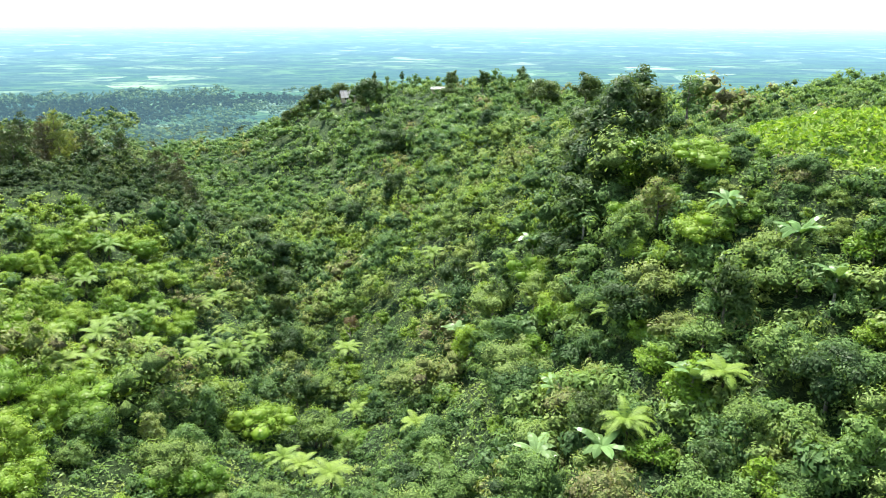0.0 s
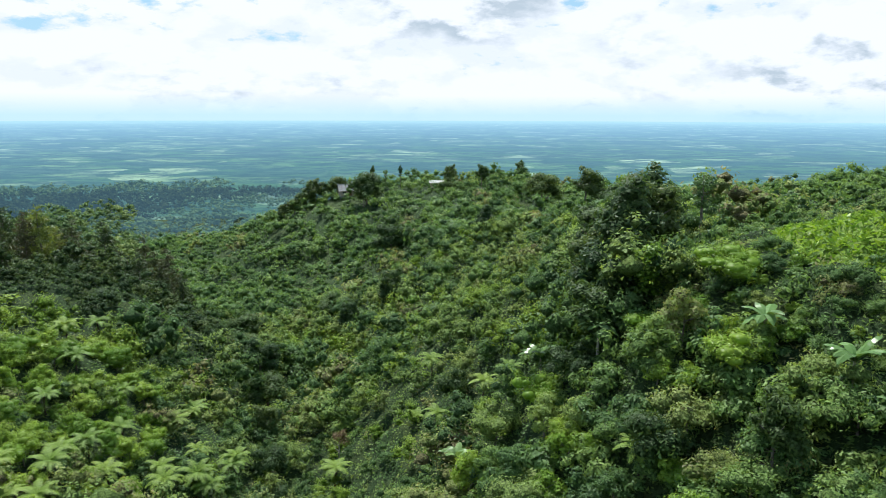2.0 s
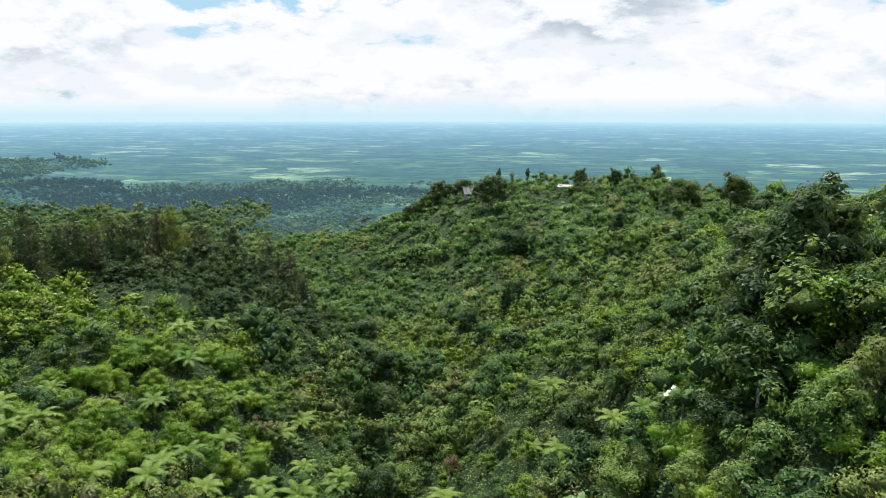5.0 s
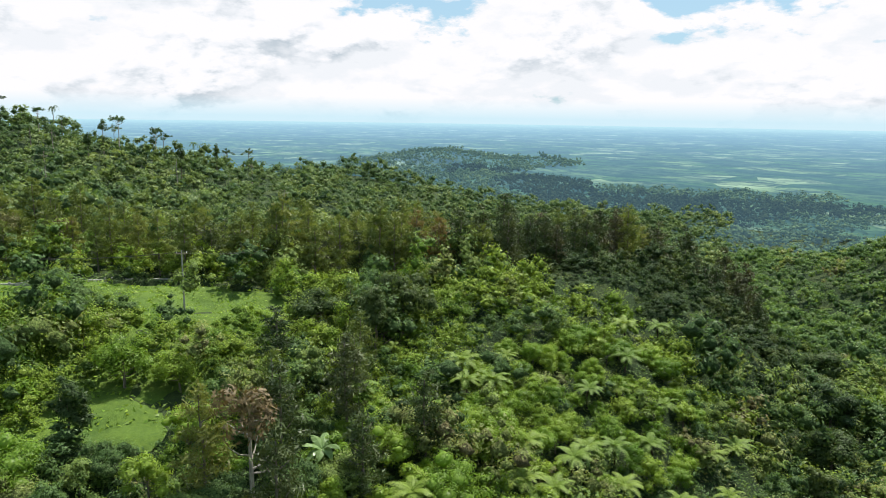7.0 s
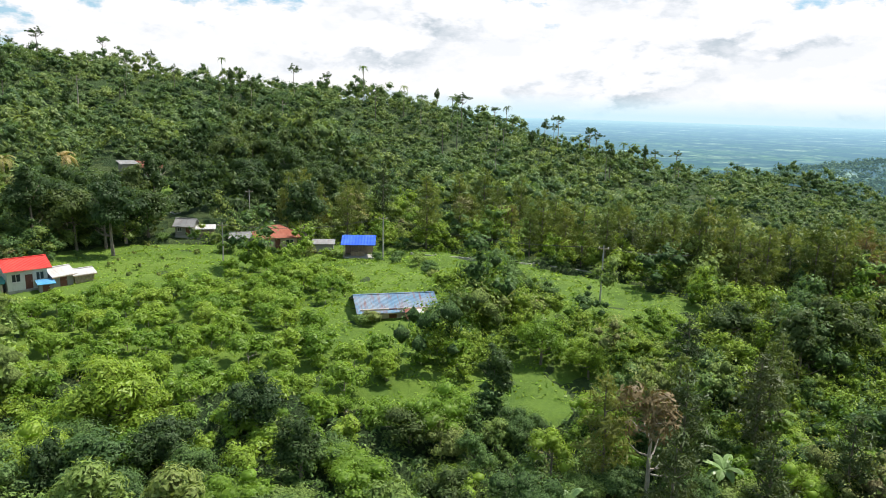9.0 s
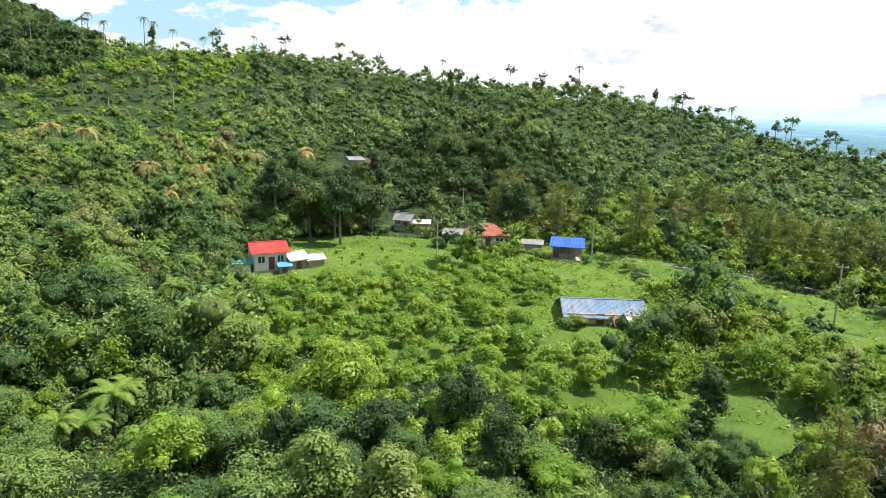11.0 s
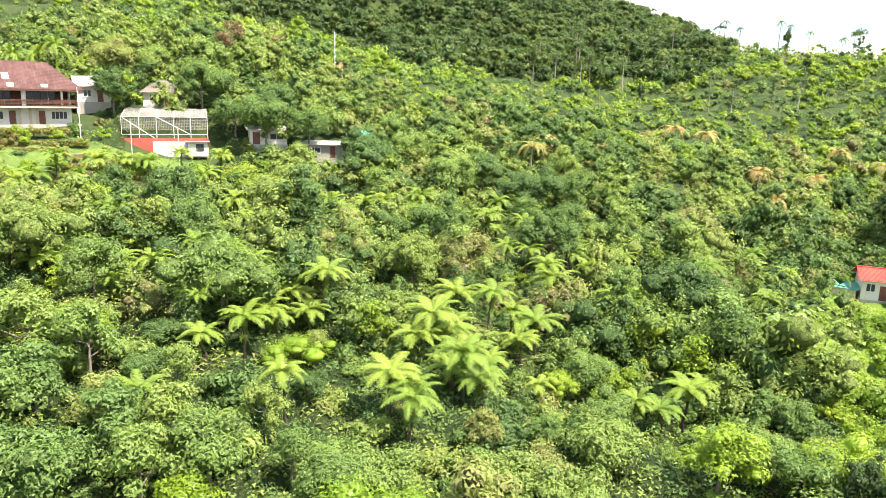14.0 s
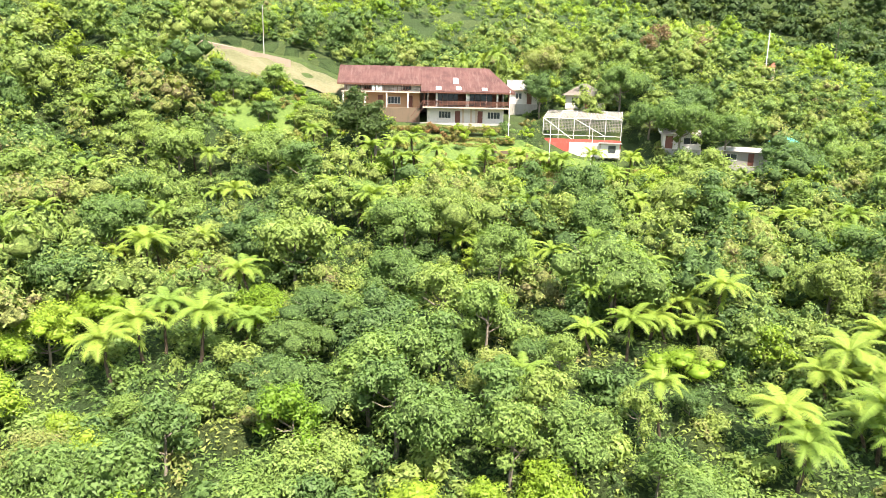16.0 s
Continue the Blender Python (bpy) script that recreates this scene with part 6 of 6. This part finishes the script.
hut("ridge_house", "grey-roofed house among trees on the ridge", -49.7, 265.8, 20, 5.5, 4.5, 2.4, 1.8, CREAM, GREYTIN, "gable", 0.6, (W(-2.0, -0.6, 1.0, 2.0), D(0.5, 1.4, 0.13, 2.1)), 1.0)
hut("ridge_shed", "pale-roofed shed on the ridge", -16.5, 261.5, 0, 4.5, 3.0, 2.0, 0.5, CREAM, PALETIN, "shed", 0.4, (), 1.0)


# ---- poles, wires, walls, road ----
def utility_pole(x, y, h, label="grey concrete utility pole with a crossarm"):
    ob = thing("utility_pole", pose(x, y, gz(x, y), 0, 0, facing(x, y)), label, "pole", "utility poles")
    v, fc = tube([(0, 0, -0.6), (0, 0, h * 0.5), (0, 0, h)], [0.14, 0.115, 0.09], 8)
    child("shaft", mesh_from("shaft", v, fc, [CONCRETE], None, None, True), ob)
    boxed("crossarm", LIGHTWOOD, ob, -0.7, 0.7, -0.06, 0.06, h - 0.5, h - 0.38)
    for px in (-0.6, 0.6):
        boxed("insulator", PIPE, ob, px - 0.05, px + 0.05, -0.05, 0.05, h - 0.379, h - 0.22)
    return Vector((x, y, gz(x, y) + h - 0.25))


tops = [utility_pole(-105, 78, 8.0), utility_pole(-90, 49, 8.2), utility_pole(-118, 21, 7.5), utility_pole(-114.5, -4.4, 7.0), utility_pole(-143, -4, 8.0)]
for a, b in zip(tops, tops[1:]):
    for off in (-0.5, 0.5):
        pts = [a.lerp(b, s) + Vector((0, off, -1.2 * 4 * s * (1 - s))) for s in np.linspace(0, 1, 13)]
        v, fc = tube([tuple(p) for p in pts], [0.02] * 13, 4)
        tagged(new("power_cable", mesh_from("power_cable", v, fc, [DARKTILE])), "thin dark power cable between utility poles", "cable", "power cables")


def mast(x, y, h, r, mat, name, label, category, group=""):
    ob = thing(name, pose(x, y, gz(x, y)), label, category, group)
    v, fc = tube([(0, 0, -0.5), (0, 0, h)], [r, r * 0.7], 8)
    child("shaft", mesh_from("shaft", v, fc, [mat], None, None, True), ob)
    boxed("base", CONCRETE, ob, -0.3, 0.3, -0.3, 0.3, -0.3, 0.25)
    boxed("cap", mat, ob, -r, r, -r, r, h + 0.001, h + 0.12)
    return ob


mast(-17.2, -106.5, 8.2, 0.07, PIPE, "flagpole", "slim white flagpole in front of the lodge", "pole")
mast(-23.0, -100, 8.0, 0.06, PIPE, "lamp_post", "slim white lamp post by the court", "pole", "garden posts")
mast(-29.5, -99, 8.0, 0.06, PIPE, "lamp_post", "slim white lamp post by the court", "pole", "garden posts")
mast(27, -128, 9.0, 0.10, CONCRETE, "street_lamp", "tall grey post by the road", "pole")
m = mast(-72, -132, 13.0, 0.09, PIPE, "radio_mast", "tall thin white mast above the sheds", "mast")
for k in range(9):
    boxed("rung", PIPE, m, -0.32, 0.32, -0.03, 0.03, 1.5 + k * 1.3, 1.56 + k * 1.3)


def wall_run(name, a, b, h, t, mat, label, posts=0, category="wall"):
    """A low wall from a to b that follows the ground, with posts."""
    ob = thing(name, Matrix(), label, category)
    n = 14
    bm = bmesh.new()
    for i in range(n):
        p, q = Vector(a).lerp(Vector(b), i / n), Vector(a).lerp(Vector(b), (i + 1) / n)
        side = Vector((-(q - p).y, (q - p).x)).normalized() * t / 2
        zp, zq = gz(*p), gz(*q)
        v = [bm.verts.new((c.x, c.y, z)) for c, z in ((p - side, zp - 0.6), (q - side, zq - 0.6), (q + side, zq - 0.6), (p + side, zp - 0.6),
                                                      (p - side, zp + h), (q - side, zq + h), (q + side, zq + h), (p + side, zp + h))]
        for f4 in ((0, 3, 2, 1), (4, 5, 6, 7), (0, 1, 5, 4), (1, 2, 6, 5), (2, 3, 7, 6), (3, 0, 4, 7)):
            bm.faces.new([v[k] for k in f4])
    part("wall_body", bm, mat, ob)
    for i in range(posts):
        p = Vector(a).lerp(Vector(b), i / max(posts - 1, 1))
        boxed("wall_post", mat, ob, p.x - 0.14, p.x + 0.14, p.y - 0.14, p.y + 0.14, gz(*p) - 0.3, gz(*p) + h + 0.18)
    return ob


wall_run("guard_rail", (-149, -10), (-147, 2), 0.9, 0.2, WHITE, "pale concrete guard rail along the road", 8)
wall_run("guard_rail", (-151, -22), (-149, -11), 0.8, 0.2, WHITE, "pale concrete guard rail along the road", 8)
wall_run("field_wall", (-120, 26), (-114, 46), 0.7, 0.3, CONCRETE, "low pale stone wall at the edge of the field", 6)
wall_run("field_wall", (-114, 47), (-104, 66), 0.7, 0.3, CONCRETE, "low pale stone wall at the edge of the field", 6)


def road():
    line = [(22, -128), (27, -127.2), (32, -127), (38, -128), (46, -130)]
    n, w = 24, 2.2
    pts = [np.array([np.interp(s * 4, range(5), [p[c] for p in line]) for c in (0, 1)]) for s in np.linspace(0, 1, n)]
    v, f4 = [], []
    for i, p in enumerate(pts):
        d = pts[min(i + 1, n - 1)] - pts[max(i - 1, 0)]
        s = np.array([-d[1], d[0]]) / np.linalg.norm(d) * w
        for q in (p - s, p + s):
            v.append((*q, gz(*p) + 0.6))
            v.append((*q, gz(*p) - 1.5))
    for i in range(n - 1):
        o = i * 4
        f4 += [(o, o + 2, o + 6, o + 4), (o, o + 4, o + 5, o + 1), (o + 2, o + 3, o + 7, o + 6)]
    tagged(new("road", mesh_from("road", np.array(v), np.array(f4), [DIRT])), "tan unpaved hillside road with a bare bank", "road", "", "structure")


road()

# ---- terraced garden ----
HEDGE = foliage("croton_hedge", [(0.0, (0.10, 0.16, 0.03)), (0.4, (0.15, 0.125, 0.04)), (0.75, (0.19, 0.21, 0.05)), (1.0, (0.20, 0.09, 0.05))], 0.2, 0.5)


def terrace(y, x0, x1, z, depth):
    ob = thing("garden_terrace", Matrix(), "lawn terrace held by a brown stone wall", "terrace", "garden terraces")
    boxed("retaining_wall", STONE, ob, x0, x1, y, y + 0.35, z - 3.0, z - 0.05)
    n = 20
    v = [(x0 + (x1 - x0) * i / n, yy, z + 0.05 * math.sin(i * 1.7) + (0.9 if yy < y else 0.0)) for yy in (y, y - depth) for i in range(n + 1)]
    f4 = [(i, n + 1 + i, n + 2 + i, i + 1) for i in range(n)]
    child("lawn", mesh_from("lawn", np.array(v), np.array(f4)[:, ::-1], [LAWN], None, None, True), ob, "short yellow-green lawn")


def hedge(x0, x1, y, z, h=0.9, t=1.0):
    rng = np.random.default_rng(int(abs(x0 * 7 + y * 13)))
    k = int(240 * (x1 - x0))
    p = np.c_[rng.uniform(x0, x1, k), y + rng.uniform(-t, t, k) * 0.5, z + h * rng.random(k) ** 0.6 * (0.8 + 0.3 * np.sin(rng.uniform(0, 6, k)))]
    v, fc = blades(rng, p, unit(rng.normal(size=(k, 3)) + np.array([0, 0.6, 0.9])), 0.3, 0.2)
    ob = new("croton_hedge", mesh_from("croton_hedge", v, fc, [HEDGE], np.repeat(rng.random(k) * 0.99, 3)))
    tagged(ob, "clipped red and yellow-green croton hedge", "hedge", "garden hedges")


terrace(-102.8, -20, 6, 18.9, 5.5)
terrace(-98.4, -24, 0, 16.9, 4.3)
terrace(-94.6, -30, -12, 15.4, 3.7)
for x0, x1, yy, zz in ((-14, 2, -103.4, 19.0), (-18, 0, -104.8, 19.8), (-16, 4, -107.4, 21.4), (-23, -10, -99.0, 17.0), (-29, -14, -95.2, 15.5), (6, 16, -103.0, 18.0), (8, 17, -107.0, 20.6), (-44, -34, -97, 16.0)):
    hedge(x0, x1, yy, zz)

# specimen trees near buildings and on the ridges
rg = np.random.default_rng(61)
DARKTREES = []
for k in range(3):
    rk = np.random.default_rng(150 + k)
    cv, cf = lobed_crown(rk, (2.9, 2.4, 3.2)[k], (6.0, 7.5, 5.2)[k], 1.8, (22, 24, 20)[k], 2600, 0.4, 0.75, 0.25)
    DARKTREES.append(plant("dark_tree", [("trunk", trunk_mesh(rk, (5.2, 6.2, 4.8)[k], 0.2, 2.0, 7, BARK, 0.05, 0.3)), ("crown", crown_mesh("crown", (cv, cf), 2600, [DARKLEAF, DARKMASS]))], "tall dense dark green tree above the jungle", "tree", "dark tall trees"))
BIG = {"lodge": [(-24, -116), (-41, -107), (-51, -99), (-38, -116), (-26, -128), (-14, -129), (-34, -129), (-57, -92), (-44, -101)],
       "farm": [(-124, 8), (-118, -22), (-124, -25), (-128, -23), (-122, -29), (-131, -20), (-127, -30), (-133, -27), (-138, -24), (-132, -34), (-140, -31), (-126, -36), (-120, -35), (-143, -22), (-138, -38)],
       "spur": [(39.5, 86.1), (35.4, 86.9)]}
# first nine: dark trees added in place of shadows between near-slope trees
DARK = [(14, 36, 0.6), (22, 40, 0.65), (9, 44, 0.6), (27, 33, 0.6), (18, 48, 0.7), (30, 44, 0.65), (3, 40, 0.55), (12, 52, 0.7), (-4, 46, 0.55), (-63, 60, 1.1), (-72, 58, 1.0), (-66, 66, 1.2),
        (-48, 12, 0.7), (-50, 2, 0.75), (-52, 20, 0.7), (-46, -4, 0.65), (-55, 8, 0.75), (-44, 22, 0.65), (-58, 28, 0.7), (-40, 6, 0.6), (-16.5, 65.2, 0.7), (-20, 75.1, 0.75), (-25.7, 88.8, 0.85), (-30.3, 99.6, 0.9), (-39.7, 128.1, 1.25), (-44.3, 139.9, 1.25), (-31.6, 106.5, 1), (-51.2, 157.6, 1.38), (-23.4, 82.9, 0.7), (-39.9, 250.3, 1.75), (-23.9, 192, 1.69), (-17.8, 150.3, 1.25), (18.2, 229.2, 1.88), (30.7, 219.8, 2), (38, 214.2, 1.75), (-35.2, 118.4, 1.19), (-2.6, 87, 0.7), (-11.6, 245.7, 1), (-26.9, 150.8, 1.06), (1.2, 169.3, 1.12), (-0.4, 260.3, 1.12), (-67, 64, 0.95), (-58, 54, 0.75), (-48, 53, 0.65), (-32.4, 160.6, 1.38),
        (13.1, 72.7, 1.3), (14.9, 76.8, 1.49), (10.9, 76.6, 1.23), (16.7, 80.9, 1.56), (13.6, 83.8, 1.49), (18.5, 86, 1.43), (7.5, -98, 1.45), (4.5, -97, 1.35), (-156, -6, 1.4), (-154, 4, 1.3), (-160, 10, 1.4), (-166, 2, 1.5), (-170, -8, 1.5), (-172, 10, 1.5), (-180, -13, 1.6), (-182, -3, 1.6), (-180, 6, 1.5), (-188, -9, 1.6), (11.3, 68.7, 1.1), (15.3, 89.9, 1.43), (8.4, 66.5, 0.75)]
x, y = scatter(rg, 13.0, 56, 128, 122, 212)
for px, py in [(a, b) for a, b in zip(x, y) if not cleared(np.array([a]), np.array([b]), 4.0)[0]][:46]:
    settle(BROAD[rg.integers(7)], px, py, rg.uniform(0, 360), rg.uniform(1.0, 1.45), 0.3, rg.uniform(0.95, 1.2))
for px, py in [(-24, -101), (-26.5, -102), (-29, -100.5), (-32, -101.5), (-35, -100.5), (-37.5, -102), (2, -104), (-2, -105.5), (8, -106), (-9, -106), (-14, -105.5)]:
    settle((SHRUB[2], SAPLING[0], SAPLING[3])[rg.integers(3)], px, py, rg.uniform(0, 360), rg.uniform(0.35, 0.5), 0.1)
for px, py in [(-116, 27), (-113, 26.5), (-110.5, 28), (-108, 27.5), (-105.5, 28.5), (-103, 28), (-100.5, 29.5), (-98, 29), (-95.5, 30), (-82, 16.8), (-83, 18.2), (-123.2, 2.2)]:
    settle(SHRUB[rg.integers(4)], px, py, rg.uniform(0, 360), rg.uniform(0.7, 0.95), 0.1)
bushes = np.random.default_rng(411)
for px, py in [(-122.6, -1.6), (-120.2, 8.6), (-124.5, -5.4), (-118.5, 12.6), (-116.4, 19.8), (-114.6, 22.8), (-117.6, 23.6), (-130.0, -8.6), (-131.2, -17.5), (-127.5, -31), (-128, -26.5), (-129.5, -35), (-126.5, -38), (-130, -22.5), (-124.5, -41), (-126, -28.8), (-128.8, -33)]:
    settle(SHRUB[bushes.integers(4)], px, py, bushes.uniform(0, 360), bushes.uniform(0.75, 1.15), 0.1)
for px, py, sz in [(-88, 37, 0.75), (-85, 39.5, 0.7), (-90, 34.5, 0.65), (-82, 35, 0.6)]:
    settle(BROAD[rg.integers(7)], px, py, rg.uniform(0, 360), sz, 0.2)
for px, py, sz in DARK:
    settle(DARKTREES[rg.integers(3)], px, py, rg.uniform(0, 360), sz, 0.3, rg.uniform(0.85, 1.1))
for spots in BIG.values():
    for px, py in spots:
        settle((DARKTREES if px < -117 else BROAD)[rg.integers(3)], px, py, rg.uniform(0, 360), rg.uniform(1.0, 1.2) * (0.5 if py > 50 else 1.28 if py < -80 else 1.3 if px < -110 else 1.0), 0.3, rg.uniform(0.9, 1.1))
for px, py in [(-44.3, 266.1), (-40.6, 269.3), (-35.2, 264.5), (-30.3, 268.8)]:
    settle(TALL[rg.integers(3)], px, py, rg.uniform(0, 360), rg.uniform(0.62, 0.75), 0.3, 1.15)
for px, py, sz in [(-73.1, 264.6, 1.0), (-69.6, 266.8, 1.15), (-65.8, 269.0, 1.35), (-62.1, 268.2, 1.35), (-59.7, 272.3, 1.2), (-53.6, 270.6, 1.25), (-40.6, 248.3, 1.1), (-38.0, 250.4, 1.0), (-11.2, 261.8, 1.0), (-0.5, 285.3, 0.9), (3.2, 288.5, 0.95), (6.8, 292.7, 1.0), (15.0, 297.1, 1.35), (2.4, 278.5, 0.85), (11.0, 290.9, 0.9), (20.6, 301.4, 0.75), (-5.6, 292.1, 0.7)]:
    settle(DARKTREES[rg.integers(3)], px, py, rg.uniform(0, 360), sz, 0.3, rg.uniform(0.9, 1.1))
settle(TALL[0], 25.3, 89.4, 40, 0.95, 0.3, 0.85)
rk = np.random.default_rng(91)
cv, cf = lobed_crown(rk, 2.2, 4.5, 5.0, 12, 900, 0.45, 0.8, 0.2, None, 0.4, 0)
DRYBROWN = foliage("dry_brown_leaf", [(0.0, (0.15, 0.10, 0.055)), (0.6, (0.18, 0.135, 0.065)), (1.0, (0.16, 0.16, 0.06))], 0.2, 0.7)
DRY = plant("dry_tree", [("trunk", trunk_mesh(rk, 8.0, 0.17, 1.8, 8, PALEBARK, 0.04, 0.45)), ("crown", mesh_from("crown", cv, cf, [DRYBROWN]))],
            "half-bare tree with a pale trunk and brown leaves", "tree", "drying trees")
for px, py, sz in [(-44.5, 36.5, 1.15), (-52, -138, 1.1), (-48, -134, 1.0), (-131, 36, 1.0), (-62, -140, 0.9), (-129, 44, 0.9), (-18, 93, 0.6)]:
    settle(DRY, px, py, rg.uniform(0, 360), sz, 0.3)
cv, cf = lobed_crown(rk, 3.0, 4.6, 1.6, 22, 4200, 0.4, 0.8, 0.35, 0.25, 0.4, 0.6)
MANGO = plant("mango_tree", [("trunk", trunk_mesh(rk, 4.0, 0.2, 2.0, 6, BARK, 0.04, 0.35)), ("crown", crown_mesh("crown", (cv, cf), 4200, [ORCHARD, ORCHARDMASS]))],
              "rounded bright yellow-green fruit tree", "tree", "fruit trees")
for px, py, sz in [(-68, 35, 0.85), (-65, 39, 0.7), (-57, -3, 1.15), (-35, -87, 1.0), (12, -46, 0.8), (-9, -24, 0.7)]:
    settle(MANGO, px, py, rg.uniform(0, 360), sz, 0.3)
for px, py in [(-13.5, -121), (-16, -119), (-10, -121)]:
    settle(FERNS[rg.integers(4)], px, py, rg.uniform(0, 360), 1.05, 0.1, 1.9)
for px, py in [(4.5, -92), (1.5, -91), (-1.5, -92.5), (-5, -90.5), (-12, -94), (-17.5, -93), (-19, -97), (-24, -93.5), (-29, -95), (8, -91), (13, -94), (-34, -94)]:
    settle(FERNS[rg.integers(4)], px, py, rg.uniform(0, 360), rg.uniform(0.95, 1.15), 0.1, rg.uniform(0.75, 1.05))
for px, py in zip(rg.uniform(-38, 12, 60), rg.uniform(-98, -89, 60)):
    settle((SAPLING[0], SAPLING[3], SHRUB[1], SHRUB[2])[rg.integers(4)], px, py, rg.uniform(0, 360), rg.uniform(0.35, 0.65), 0.1)
GARDEN = []
for k in range(3):
    rk = np.random.default_rng(250 + k)
    cv, cf = lobed_crown(rk, 1.1, 1.5, 0.0, 7, 420, 0.3, 0.8, 0.3, None, 0.55, 0)
    GARDEN.append(plant("garden_shrub", [("stem", trunk_mesh(rk, 0.8, 0.04, 0.6, 3, BARK, 0.1, 0.2)), ("foliage", mesh_from("foliage", cv, cf, [(LEAF, HEDGE, ORCHARD)[k]]))], "rounded garden shrub on the terraces", "shrub", "garden shrubs"))
x, y = scatter(rg, 2.35, 85, 140, 150, 205)
mixed = rg.permutation(len(x))
x, y = x[mixed], y[mixed]
ok = ((inside(x, y, (-10, -101, 36, 18, 0)) | inside(x, y, (21, -107, 12, 9, 0))) & ~inside(x, y, (-4, -116, 17.5, 7.5, 0)) & ~inside(x, y, (-31, -108, 9, 8, 0)) & ~inside(x, y, (-12, -98.5, 10, 2.2, 0)) & (rg.random(len(x)) < 0.75)) | (inside(x, y, (-55, -93, 12, 3, 25)) & (rg.random(len(x)) < 0.8))
for px, py in list(zip(x[ok], y[ok]))[:290]:
    settle(GARDEN[rg.integers(3)], px, py, rg.uniform(0, 360), rg.uniform(0.6, 1.25), 0.1)
for px, py in zip(rg.uniform(11, 32, 60), rg.uniform(-116, -100, 60)):
    settle((*GARDEN, GARDEN[0], SAPLING[1], SAPLING[3])[rg.integers(6)], px, py, rg.uniform(0, 360), rg.uniform(0.5, 0.95), 0.1)
for px, py in [(13, -104), (17, -108), (22, -105), (26, -109), (30, -106), (20, -113)]:
    settle(SAPLING[rg.integers(7)], px, py, rg.uniform(0, 360), rg.uniform(0.45, 0.6), 0.2, 1.1)
for px, py in [(27.6, 64.5), (29.3, 59.5), (31.7, 61.7), (26.9, 67.9), (33.8, 59.3), (30.5, 65.6), (34.6, 63.8), (37.7, 62), (26.3, 62.4), (32.4, 67.7)]:
    settle(GARDEN[0 if px < 34 else 2], px, py, rg.uniform(0, 360), rg.uniform(0.5, 0.9), 0.1)
x, y = scatter(rg, 4.2, 95, 150, 92, 118)
ok = inside(x, y, (-116, -14, 14, 8, 20))
STUMP = thing("bush_mound", Matrix(), "small dark round bush planted on the lawn", "bush", "small lawn bushes")
cv, cf = lobed_crown(np.random.default_rng(71), 0.42, 0.7, 0.0, 5, 160, 0.25, 0.9, 0.2, None, 0.55, 0)
child("foliage", mesh_from("foliage", cv, cf, [NEEDLE]), STUMP)
for px, py in list(zip(x[ok], y[ok]))[:16]:
    settle(STUMP, px, py, rg.uniform(0, 360), rg.uniform(0.8, 1.3), -0.2)

for proto in (*BROAD, *SHRUB, *FERNS, *BANANAS, *PINES, *TALL, *FRUIT, *PALMS, *GARDEN, *DARKTREES, *LIGHT, *SAPLING, STUMP, DRY, MANGO):
    discard(proto)
